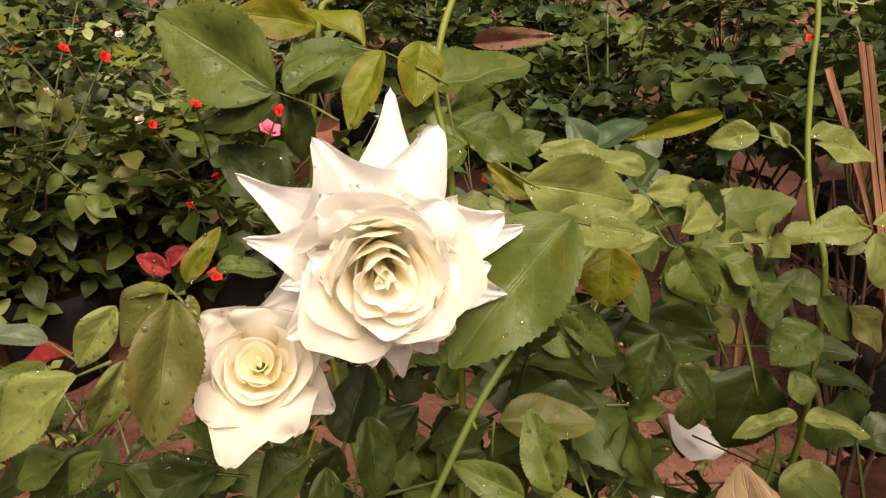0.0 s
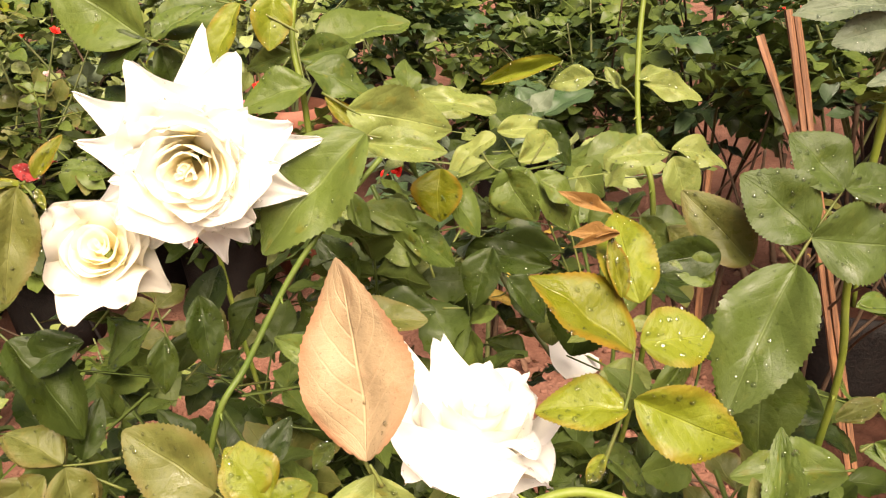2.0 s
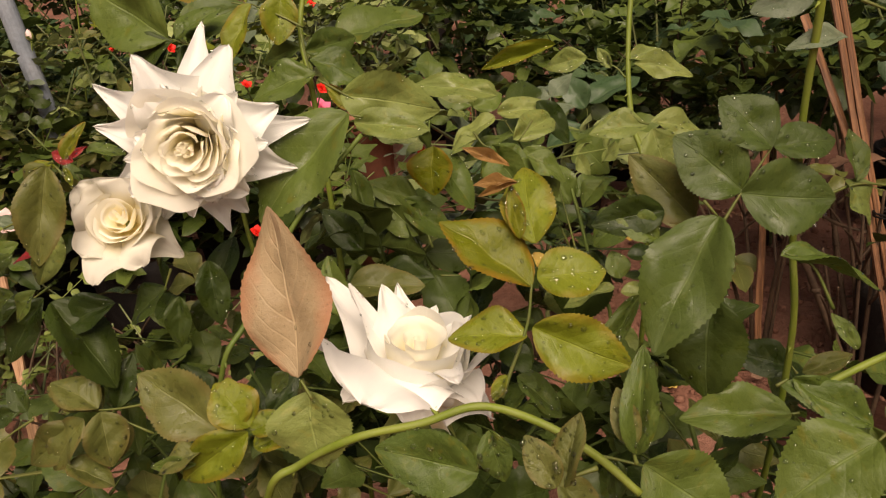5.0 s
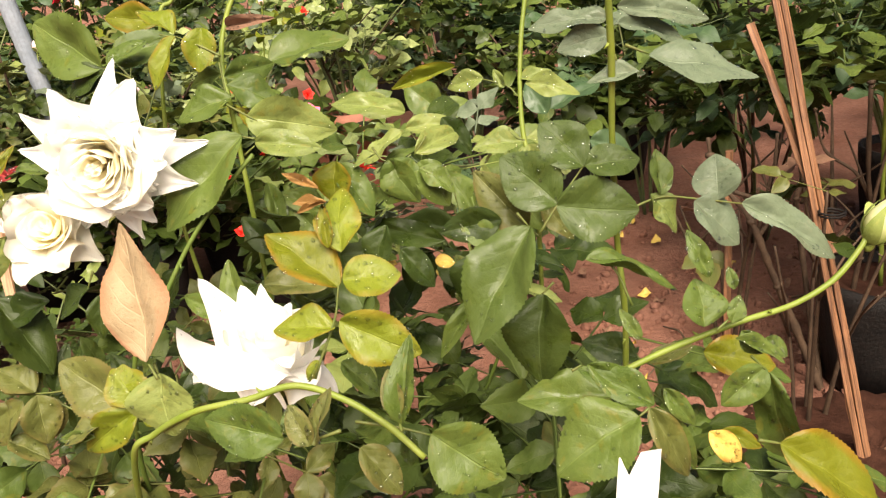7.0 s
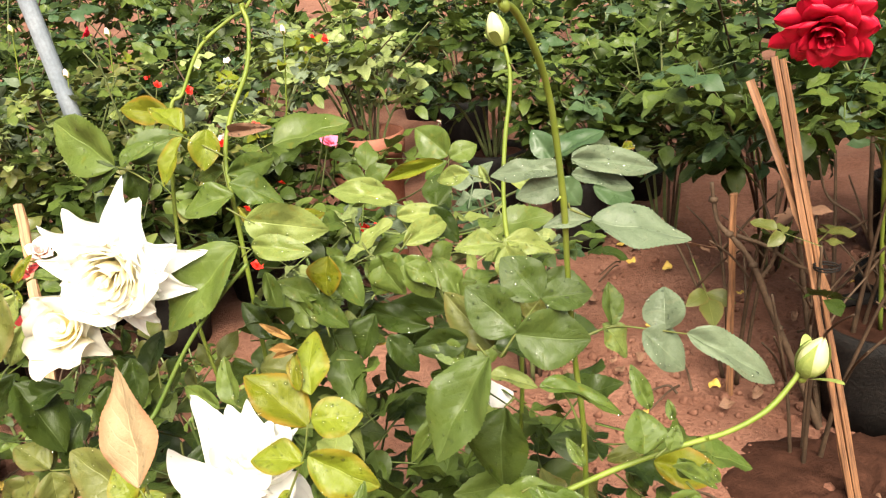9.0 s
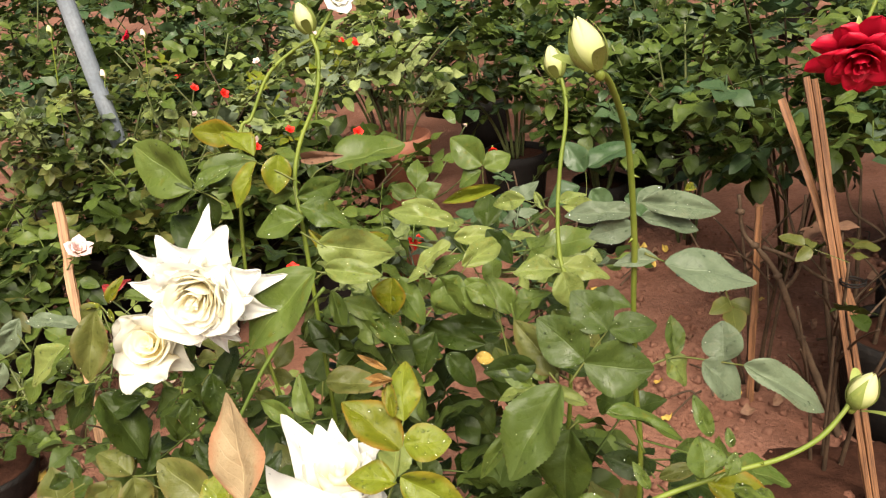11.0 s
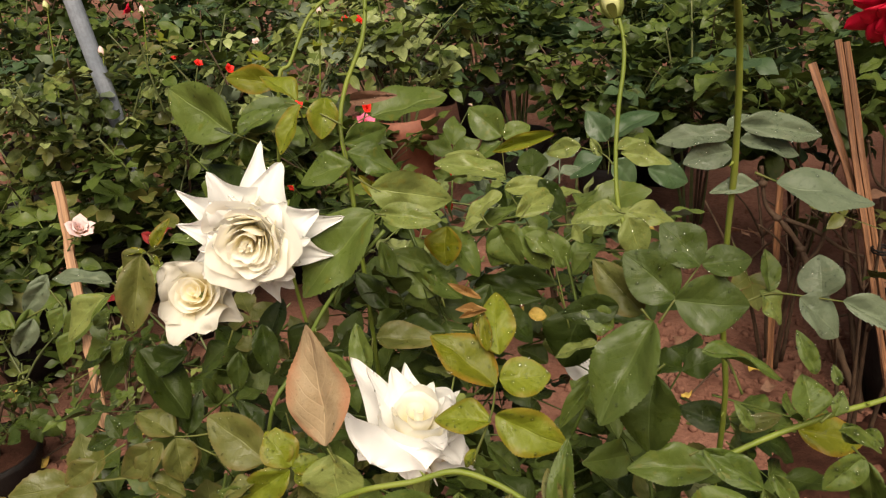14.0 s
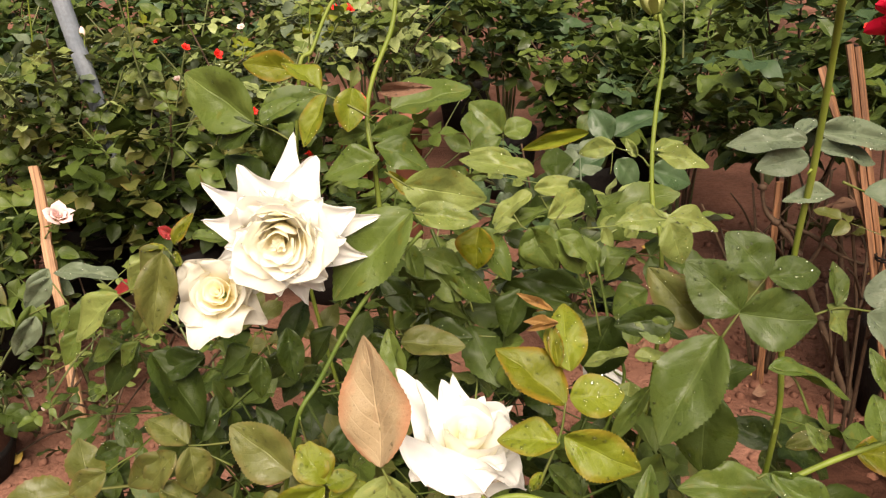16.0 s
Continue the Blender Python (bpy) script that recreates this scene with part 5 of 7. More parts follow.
inner_leaves(bush_b, (0.15, 0.27, 0.46), (0.18, 0.07, 0.06), 30, [LEAF_DEEP, LEAF_GREEN, LEAF_DULL], 0.11, 78)
inner_leaves(bush_c, (0.30, 0.27, 0.48), (0.10, 0.06, 0.06), 16, [LEAF_DARK_SHADED, LEAF_GREEN], 0.12, 79)
# lowest layer: deep shade under the bushes is put in as all-dark leaves
inner_leaves(bush_a, (-0.02, 0.40, 0.33), (0.26, 0.14, 0.05), 34, [LEAF_DARK_SHADED], 0.15, 80)
inner_leaves(bush_b, (0.12, 0.28, 0.35), (0.22, 0.08, 0.05), 24, [LEAF_DARK_SHADED], 0.15, 81)
inner_leaves(bush_a, (0.12, 0.57, 0.61), (0.13, 0.08, 0.05), 32, [LEAF_PALE, LEAF_SHEEN, LEAF_GREEN, LEAF_GREY], 0.085, 82)
lf = leaf(bush_a, [(-0.05, 0.404, 0.743), (-0.065, 0.407, 0.751), (-0.08, 0.409, 0.756)])
leaflet(lf, (-0.081, 0.409, 0.756), (-0.14, 0.423, 0.791), 0.68, (-0.088, -0.967, 0.238), LEAF_GREEN, 0)
leaflet(lf, (-0.078, 0.408, 0.754), (-0.113, 0.403, 0.741), 0.61, (-0.135, -0.739, 0.66), LEAF_DARK_SHADED, 1)
leaflet(lf, (-0.076, 0.409, 0.756), (-0.049, 0.417, 0.776), 0.66, (-0.302, -0.678, 0.67), LEAF_GREEN, 1)
leaflet(lf, (-0.076, 0.418, 0.75), (-0.067, 0.416, 0.72), 0.62, (0.542, -0.816, 0.201), LEAF_DARK_SHADED, 1)
lf = leaf(bush_a, [(-0.069, 0.4, 0.691), (-0.076, 0.403, 0.7)])
leaflet(lf, (-0.076, 0.403, 0.699), (-0.112, 0.416, 0.731), 0.60, (0.28, -0.731, 0.622), LEAF_DARK_SHADED, 1)
lf = leaf(bush_a, [(0.003, 0.432, 0.755), (-0.011, 0.432, 0.763), (-0.03, 0.432, 0.772)])
leaflet(lf, (-0.03, 0.432, 0.772), (-0.048, 0.413, 0.738), 0.47, (-0.252, -0.782, 0.571), LEAF_LIME, 4)
leaflet(lf, (-0.011, 0.438, 0.776), (-0.013, 0.424, 0.746), 0.76, (0.367, -0.854, 0.37), LEAF_LIME, 0)
leaflet(lf, (-0.071, 0.492, 0.776), (-0.118, 0.486, 0.786), 0.52, (0.199, -0.892, 0.406), LEAF_OLIVE, 1)
leaflet(lf, (-0.041, 0.452, 0.771), (-0.073, 0.466, 0.795), 0.53, (0.479, -0.279, 0.832), LEAF_LIME, 1)
lf = leaf(bush_a, [(-0.034, 0.549, 0.713), (-0.026, 0.554, 0.722), (-0.011, 0.561, 0.729)])
leaflet(lf, (-0.011, 0.56, 0.727), (0.059, 0.583, 0.744), 0.70, (-0.071, -0.437, 0.896), LEAF_GREEN, 0)
leaflet(lf, (0.0147, 0.426, 0.7766), (0.0532, 0.4126, 0.7826), 0.26, (0.235, -0.929, 0.288), LEAF_DRY, 7)
lf = leaf(bush_a, [(-0.033, 0.44, 0.77), (-0.046, 0.439, 0.773)])
leaflet(lf, (-0.08, 0.425, 0.758), (-0.037, 0.441, 0.774), 0.61, (0.183, -0.886, 0.426), LEAF_GREEN, 1)
leaflet(lf, (-0.086, 0.422, 0.754), (-0.111, 0.409, 0.738), 0.72, (-0.037, -0.757, 0.652), LEAF_DARK_SHADED, 1)
lf = leaf(bush_a, [(0.002, 0.429, 0.751), (0.004, 0.425, 0.74), (0.007, 0.42, 0.727)])
leaflet(lf, (0.011, 0.42, 0.726), (-0.031, 0.407, 0.718), 0.61, (0.043, -0.633, 0.773), LEAF_GREEN, 1)
leaflet(lf, (0.007, 0.423, 0.735), (0.051, 0.426, 0.72), 0.51, (0.297, -0.558, 0.775), LEAF_GREEN, 2)
leaflet(lf, (0.001, 0.435, 0.739), (0.033, 0.466, 0.744), 0.52, (0.64, -0.705, 0.307), LEAF_GREEN, 1)
leaflet(lf, (-0.004, 0.445, 0.74), (-0.036, 0.446, 0.732), 0.47, (-0.134, -0.875, 0.466), LEAF_GREEN, 1)
lf = leaf(bush_a, [(0.024, 0.379, 0.73), (0.045, 0.378, 0.717)])
leaflet(lf, (0.037, 0.378, 0.72), (0.097, 0.384, 0.706), 0.57, (0.174, -0.945, 0.278), LEAF_PALE, 2)
leaflet(lf, (0.057, 0.398, 0.706), (0.081, 0.438, 0.709), 0.38, (0.466, -0.336, 0.819), LEAF_OLIVE, 1)
lf = leaf(bush_a, [(0.061, 0.331, 0.717), (0.053, 0.33, 0.719)])
leaflet(lf, (0.053, 0.33, 0.72), (0.002, 0.297, 0.67), 0.59, (-0.117, -0.767, 0.631), LEAF_GREEN, 0)
lf = leaf(bush_a, [(0.112, 0.423, 0.682), (0.118, 0.42, 0.674), (0.124, 0.419, 0.671)])
leaflet(lf, (0.084, 0.419, 0.671), (0.114, 0.405, 0.637), 0.54, (0.398, -0.673, 0.624), LEAF_GREEN, 1)
leaflet(lf, (0.124, 0.42, 0.673), (0.144, 0.407, 0.642), 0.72, (-0.35, -0.925, 0.147), LEAF_GREEN, 1)
leaflet(lf, (0.147, 0.417, 0.666), (0.174, 0.411, 0.653), 0.53, (0.266, -0.552, 0.79), LEAF_GREEN, 2)
leaflet(lf, (0.115, 0.421, 0.677), (0.093, 0.418, 0.67), 0.58, (-0.26, -0.234, 0.937), LEAF_PALE, 1)
lf = leaf(bush_a, [(0.04, 0.357, 0.699), (0.048, 0.359, 0.705)])
leaflet(lf, (0.048, 0.36, 0.707), (0.093, 0.359, 0.704), 0.46, (0.016, -0.841, 0.54), LEAF_PALE, 1)
leaflet(lf, (0.048, 0.393, 0.709), (0.071, 0.417, 0.715), 0.34, (-0.034, -0.2, 0.979), LEAF_OLIVE, 1)
leaflet(lf, (0.044, 0.393, 0.708), (0.021, 0.399, 0.723), 0.40, (-0.142, -0.974, 0.176), LEAF_OLIVE, 4)
lf = leaf(bush_a, [(0.151, 0.435, 0.685), (0.142, 0.428, 0.673)])
leaflet(lf, (0.14, 0.427, 0.671), (0.122, 0.41, 0.641), 0.79, (0.242, -0.896, 0.372), LEAF_GREEN, 1)
leaflet(lf, (0.145, 0.427, 0.668), (0.169, 0.418, 0.637), 0.70, (0.349, -0.803, 0.484), LEAF_GREEN, 1)
leaflet(lf, (0.136, 0.457, 0.666), (0.17, 0.503, 0.677), 0.41, (0.534, -0.543, 0.648), LEAF_PALE, 1)
leaflet(lf, (0.122, 0.482, 0.677), (0.088, 0.467, 0.662), 0.51, (-0.109, -0.603, 0.79), LEAF_PALE, 2)
leaflet(lf, (0.105, 0.535, 0.679), (0.064, 0.533, 0.697), 0.51, (0.22, -0.863, 0.454), LEAF_PALE, 1)
# dark leaflets below the bloom: their shade is put into the green
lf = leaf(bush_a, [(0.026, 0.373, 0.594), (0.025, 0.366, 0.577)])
leaflet(lf, (0.024, 0.373, 0.594), (-0.008, 0.368, 0.582), 0.60, (-0.154, -0.676, 0.721), LEAF_DARK_SHADED, 1)
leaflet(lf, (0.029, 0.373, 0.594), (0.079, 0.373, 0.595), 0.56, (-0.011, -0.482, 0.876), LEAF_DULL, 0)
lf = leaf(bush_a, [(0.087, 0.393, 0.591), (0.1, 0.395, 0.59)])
leaflet(lf, (0.083, 0.391, 0.59), (0.031, 0.381, 0.593), 0.50, (0.156, -0.501, 0.851), LEAF_DARK_SHADED, 1)
leaflet(lf, (0.036, 0.391, 0.612), (0.009, 0.397, 0.64), 0.53, (0.215, -0.885, 0.412), LEAF_DARK_SHADED, 1)
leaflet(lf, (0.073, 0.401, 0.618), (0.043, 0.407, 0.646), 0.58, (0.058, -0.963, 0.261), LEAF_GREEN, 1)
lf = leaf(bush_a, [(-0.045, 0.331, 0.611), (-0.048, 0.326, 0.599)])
leaflet(lf, (-0.045, 0.331, 0.61), (-0.037, 0.344, 0.643), 0.72, (-0.261, -0.872, 0.415), LEAF_DARK_SHADED, 1)
leaflet(lf, (-0.048, 0.33, 0.609), (-0.058, 0.321, 0.587), 0.65, (0.199, -0.938, 0.283), LEAF_DARK_SHADED, 1)
leaflet(lf, (-0.022, 0.326, 0.599), (-0.037, 0.321, 0.587), 0.51, (-0.158, -0.827, 0.539), LEAF_DARK_SHADED, 1)
leaflet(lf, (-0.011, 0.337, 0.626), (-0.031, 0.326, 0.599), 0.52, (-0.442, -0.671, 0.596), LEAF_DARK_SHADED, 1)
lf = leaf(bush_a, [(0.175, 0.461, 0.578), (0.15, 0.481, 0.635), (0.123, 0.495, 0.68)])
leaflet(lf, (0.123, 0.499, 0.689), (0.063, 0.495, 0.709), 0.38, (0.268, -0.72, 0.64), LEAF_PALE, 2)
leaflet(lf, (0.123, 0.493, 0.677), (0.166, 0.504, 0.68), 0.45, (0.155, -0.789, 0.594), LEAF_PALE, 1)
leaflet(lf, (0.138, 0.576, 0.654), (0.136, 0.61, 0.682), 0.68, (0.15, -0.622, 0.769), LEAF_DARK_SHADED, 1)
leaflet(lf, (0.152, 0.502, 0.682), (0.176, 0.494, 0.652), 0.50, (0.272, -0.854, 0.443), LEAF_DARK_SHADED, 4)
leaflet(lf, (0.15, 0.493, 0.663), (0.096, 0.478, 0.656), 0.36, (0.028, -0.499, 0.866), LEAF_GREEN, 2)
leaflet(lf, (0.17, 0.468, 0.596), (0.098, 0.457, 0.608), 0.30, (0.212, -0.533, 0.819), LEAF_DARK_SHADED, 1)
leaflet(lf, (0.175, 0.475, 0.61), (0.153, 0.485, 0.644), 0.60, (0.37, -0.794, 0.482), LEAF_GREEN, 1)
leaflet(lf, (0.18, 0.478, 0.614), (0.207, 0.491, 0.631), 0.69, (-0.352, -0.358, 0.865), LEAF_GREEN, 2)
lf = leaf(bush_a, [(0.082, 0.399, 0.609), (0.073, 0.409, 0.635)])
leaflet(lf, (0.073, 0.411, 0.638), (0.037, 0.41, 0.655), 0.50, (0.309, -0.706, 0.638), LEAF_GREEN, 1)
leaflet(lf, (0.062, 0.409, 0.64), (0.097, 0.406, 0.615), 0.51, (0.269, -0.831, 0.487), LEAF_GREEN, 1)
leaflet(lf, (0.03, 0.411, 0.662), (0.042, 0.398, 0.625), 0.35, (0.46, -0.775, 0.434), LEAF_GREEN, 4)
leaflet(lf, (0.087, 0.408, 0.677), (0.085, 0.395, 0.648), 0.99, (-0.305, -0.858, 0.414), LEAF_OLIVE, 1)
leaflet(lf, (0.118, 0.414, 0.623), (0.105, 0.396, 0.59), 0.62, (-0.284, -0.794, 0.538), LEAF_DARK_SHADED, 1)
leaflet(lf, (0.128, 0.408, 0.605), (0.155, 0.402, 0.578), 0.60, (0.415, -0.706, 0.574), LEAF_DARK_SHADED, 1)
leaflet(lf, (0.144, 0.454, 0.575), (0.16, 0.457, 0.573), 0.80, (0.182, -0.7, 0.69), LEAF_YELLOW, 1)
lf = leaf(bush_a, [(0.243, 0.286, 0.662), (0.236, 0.287, 0.666)])
leaflet(lf, (0.236, 0.287, 0.667), (0.204, 0.294, 0.699), 0.58, (-0.034, -0.983, 0.182), LEAF_DULL, 1)
leaflet(lf, (0.218, 0.28, 0.66), (0.196, 0.282, 0.675), 0.61, (0.248, -0.85, 0.465), LEAF_GREEN, 1)
leaflet(lf, (0.221, 0.286, 0.673), (0.186, 0.277, 0.669), 0.57, (0.202, -0.904, 0.377), LEAF_DARK_SHADED, 1)
stem(bush_a, [(0, 0.45, 0.17), (0.031, 0.444, 0.262), (0.098, 0.432, 0.354), (0.167, 0.425, 0.443), (0.201, 0.432, 0.528), (0.191, 0.446, 0.564), (0.181, 0.462, 0.606), (0.176, 0.469, 0.624)], 0.0017, 0.0013, STEM_DEEP, prickly=0.050)
lf = leaf(bush_d, [(0.041, 1.102, 0.471), (0.036, 1.116, 0.505), (0.034, 1.129, 0.535)])
leaflet(lf, (0.034, 1.13, 0.537), (-0.021, 1.138, 0.583), 0.78, (0.13, -0.937, 0.324), LEAF_GREEN, 1)
leaflet(lf, (0.036, 1.129, 0.534), (0.079, 1.147, 0.552), 0.81, (0.138, -0.854, 0.501), LEAF_GREEN, 1)
leaflet(lf, (0.032, 1.126, 0.529), (-0.006, 1.109, 0.51), 0.83, (-0.213, -0.487, 0.847), LEAF_GREEN, 1)
lf = leaf(bush_d, [(0.204, 1.106, 0.478), (0.206, 1.117, 0.503), (0.204, 1.127, 0.526)])
leaflet(lf, (0.202, 1.126, 0.526), (0.17, 1.14, 0.573), 0.70, (0.147, -0.918, 0.369), LEAF_BLUE, 1)
leaflet(lf, (0.208, 1.13, 0.532), (0.279, 1.163, 0.572), 0.65, (-0.248, -0.487, 0.837), LEAF_BLUE, 1)
leaflet(lf, (0.195, 1.115, 0.504), (0.143, 1.094, 0.483), 0.77, (-0.18, -0.429, 0.885), LEAF_BLUE, 1)
leaflet(lf, (0.213, 1.116, 0.498), (0.249, 1.107, 0.458), 0.80, (0.258, -0.858, 0.443), LEAF_BLUE, 1)
leaflet(lf, (0.266, 1.121, 0.482), (0.333, 1.126, 0.461), 0.71, (0.234, -0.815, 0.53), LEAF_BLUE, 1)
lf = leaf(bush_a, [(0.146, 0.583, 0.53), (0.133, 0.576, 0.514), (0.12, 0.575, 0.51)])
leaflet(lf, (0.118, 0.575, 0.511), (0.143, 0.574, 0.509), 0.78, (0.058, -0.236, 0.97), LEAF_YELLOW, 1)
leaflet(lf, (0.109, 0.584, 0.532), (0.096, 0.566, 0.488), 0.74, (0.233, -0.924, 0.305), LEAF_DARK_SHADED, 1)
leaflet(lf, (0.126, 0.572, 0.504), (0.144, 0.566, 0.488), 0.74, (0.405, -0.608, 0.683), LEAF_DARK_SHADED, 1)
leaflet(lf, (0.113, 0.554, 0.459), (0.141, 0.542, 0.429), 0.89, (0.516, -0.518, 0.683), LEAF_GREEN, 1)
leaflet(lf, (0.15, 0.555, 0.463), (0.12, 0.562, 0.479), 0.78, (0.381, -0.343, 0.858), LEAF_GREEN, 1)
leaflet(lf, (0.191, 0.568, 0.493), (0.199, 0.577, 0.515), 0.94, (-0.587, -0.662, 0.467), LEAF_PALE, 1)
leaflet(lf, (0.176, 0.568, 0.494), (0.158, 0.578, 0.517), 0.64, (0.396, -0.701, 0.593), LEAF_GREEN, 1)
stem(bush_a, [(0.12, 0.589, 0.546), (0.15, 0.568, 0.494), (0.168, 0.558, 0.47), (0.185, 0.549, 0.446)], 0.0026, 0.0022, STEM_DARK, prickly=0.050)
lf = leaf(bush_a, [(0.181, 0.424, 0.578), (0.174, 0.436, 0.608), (0.164, 0.451, 0.644)])
leaflet(lf, (0.158, 0.434, 0.601), (0.091, 0.44, 0.617), 0.32, (0.013, -0.907, 0.422), LEAF_DARK_SHADED, 2)
leaflet(lf, (0.216, 0.439, 0.614), (0.189, 0.431, 0.596), 0.85, (-0.305, -0.626, 0.718), LEAF_GREEN, 1)
leaflet(lf, (0.198, 0.448, 0.637), (0.182, 0.441, 0.621), 0.80, (-0.437, -0.607, 0.664), LEAF_GREEN, 1)
leaflet(lf, (0.216, 0.445, 0.631), (0.238, 0.436, 0.607), 0.60, (0.077, -0.897, 0.436), LEAF_GREEN, 1)
leaflet(lf, (0.233, 0.443, 0.625), (0.259, 0.434, 0.601), 0.51, (0.23, -0.785, 0.575), LEAF_DULL, 2)
leaflet(lf, (0.213, 0.428, 0.588), (0.25, 0.427, 0.585), 0.74, (0.073, -0.176, 0.982), LEAF_DARK_SHADED, 1)
leaflet(lf, (0.208, 0.422, 0.573), (0.203, 0.43, 0.591), 0.87, (0.221, -0.88, 0.42), LEAF_GREEN, 1)
leaflet(lf, (0.204, 0.42, 0.567), (0.167, 0.417, 0.561), 0.41, (-0.134, -0.394, 0.909), LEAF_PALE, 2)
leaflet(lf, (0.208, 0.419, 0.564), (0.248, 0.417, 0.561), 0.56, (0.081, -0.197, 0.977), LEAF_PALE, 1)
leaflet(lf, (0.204, 0.398, 0.553), (0.202, 0.377, 0.526), 0.95, (-0.253, -0.742, 0.621), LEAF_PALE, 1)
leaflet(lf, (0.191, 0.448, 0.583), (0.172, 0.437, 0.529), 0.85, (-0.314, -0.901, 0.298), LEAF_DARK_SHADED, 1)
lf = leaf(bush_c, [(0.172, 0.515, 0.532), (0.168, 0.50, 0.538), (0.164, 0.490, 0.5406)])
leaflet(lf, (0.1645, 0.490, 0.5415), (0.155, 0.488, 0.5635), 0.80, (-0.2, -0.7, 0.7), LEAF_PALE, 1)
leaflet(lf, (0.165, 0.490, 0.5415), (0.182, 0.487, 0.5555), 0.80, (0.2, -0.7, 0.7), LEAF_PALE, 1)
leaflet(lf, (0.164, 0.490, 0.5395), (0.166, 0.483, 0.5130), 0.85, (0.0, -0.8, 0.6), LEAF_PALE, 1)
leaflet(lf, (0.0914, 0.450, 0.5816), (0.1132, 0.450, 0.5769), 0.58, (0.0, -0.6, 0.8), LEAF_YELLOW, 1)
lf = leaf(bush_a, [(0.051, 0.292, 0.61), (0.047, 0.293, 0.612)])
leaflet(lf, (0.047, 0.293, 0.612), (0.036, 0.305, 0.644), 0.52, (-0.117, -0.935, 0.334), LEAF_GREEN, 4)
leaflet(lf, (0.034, 0.292, 0.61), (0.004, 0.297, 0.623), 0.47, (0.098, -0.822, 0.56), LEAF_GREEN, 1)
leaflet(lf, (0.019, 0.324, 0.61), (-0.001, 0.319, 0.596), 0.53, (-0.105, -0.86, 0.499), LEAF_DARK_SHADED, 1)
lf = leaf(bush_a, [(0.214, 0.423, 0.69), (0.22, 0.422, 0.684), (0.226, 0.422, 0.682)])
leaflet(lf, (0.225, 0.422, 0.681), (0.189, 0.414, 0.683), 0.56, (0.154, -0.571, 0.806), LEAF_PALE, 1)
leaflet(lf, (0.227, 0.423, 0.683), (0.268, 0.429, 0.676), 0.43, (0.217, -0.54, 0.813), LEAF_PALE, 2)
leaflet(lf, (0.228, 0.421, 0.679), (0.24, 0.411, 0.65), 0.80, (0.09, -0.927, 0.363), LEAF_PALE, 1)
lf = leaf(bush_a, [(0.216, 0.493, 0.698), (0.208, 0.497, 0.706), (0.189, 0.499, 0.712)])
leaflet(lf, (0.189, 0.5, 0.713), (0.159, 0.498, 0.708), 0.56, (-0.022, -0.864, 0.502), LEAF_PALE, 1)
leaflet(lf, (0.167, 0.503, 0.723), (0.112, 0.498, 0.71), 0.23, (-0.008, -0.915, 0.403), LEAF_LIME, 7)
leaflet(lf, (0.206, 0.496, 0.705), (0.196, 0.502, 0.719), 0.50, (-0.175, -0.95, 0.258), LEAF_PALE, 1)
leaflet(lf, (0.222, 0.497, 0.707), (0.265, 0.495, 0.702), 0.40, (0.041, -0.734, 0.677), LEAF_PALE, 2)
leaflet(lf, (0.218, 0.498, 0.71), (0.242, 0.502, 0.719), 0.40, (-0.167, -0.695, 0.7), LEAF_PALE, 2)
stem(bush_a, [(0.19, 0.5, 0.17), (0.198, 0.491, 0.283), (0.214, 0.474, 0.405), (0.228, 0.461, 0.525), (0.228, 0.467, 0.633), (0.22, 0.481, 0.668), (0.218, 0.496, 0.704), (0.22, 0.511, 0.741), (0.224, 0.524, 0.772), (0.224, 0.533, 0.794), (0.22, 0.54, 0.811)], 0.0022, 0.0017, STEM_GREEN, prickly=0.050)
stem(bush_a, [(0, 0.45, 0.17), (0.003, 0.442, 0.3), (0.009, 0.428, 0.442), (0.011, 0.42, 0.581), (0.004, 0.431, 0.707), (-0.004, 0.447, 0.748), (0, 0.461, 0.779), (0.013, 0.48, 0.814), (0.015, 0.494, 0.846), (0.009, 0.5, 0.863)], 0.0022, 0.0018, STEM_GREEN, prickly=0.050)
stem(bush_a, [(0, 0.45, 0.17), (-0.016, 0.449, 0.319), (-0.048, 0.45, 0.48), (-0.074, 0.461, 0.637), (-0.07, 0.489, 0.773), (-0.06, 0.5, 0.793), (-0.045, 0.518, 0.828), (-0.022, 0.532, 0.847), (-0.006, 0.539, 0.855)], 0.0019, 0.0016, STEM_GREEN, prickly=0.050)
stem(bush_a, [(-0.06, 0.38, 0.17), (-0.059, 0.36, 0.275), (-0.055, 0.316, 0.387), (-0.043, 0.276, 0.495), (-0.02, 0.265, 0.591), (-0.005, 0.278, 0.618), (0.016, 0.296, 0.656), (0.038, 0.31, 0.685), (0.061, 0.323, 0.709)], 0.0019, 0.0014, STEM_DEEP, prickly=0.050)
lf = leaf(bush_a, [(-0.088, 0.265, 0.717), (-0.091, 0.265, 0.716)])
leaflet(lf, (-0.092, 0.264, 0.715), (-0.098, 0.245, 0.667), 0.49, (0.405, -0.865, 0.296), LEAF_DULL, 0)
lf = leaf(bush_a, [(-0.09, 0.277, 0.702), (-0.095, 0.279, 0.708), (-0.099, 0.281, 0.711)])
leaflet(lf, (-0.099, 0.281, 0.712), (-0.119, 0.273, 0.692), 0.61, (-0.238, -0.791, 0.564), LEAF_DULL, 1)
leaflet(lf, (-0.093, 0.282, 0.713), (-0.081, 0.289, 0.732), 0.40, (-0.028, -0.921, 0.39), LEAF_OLIVE, 4)
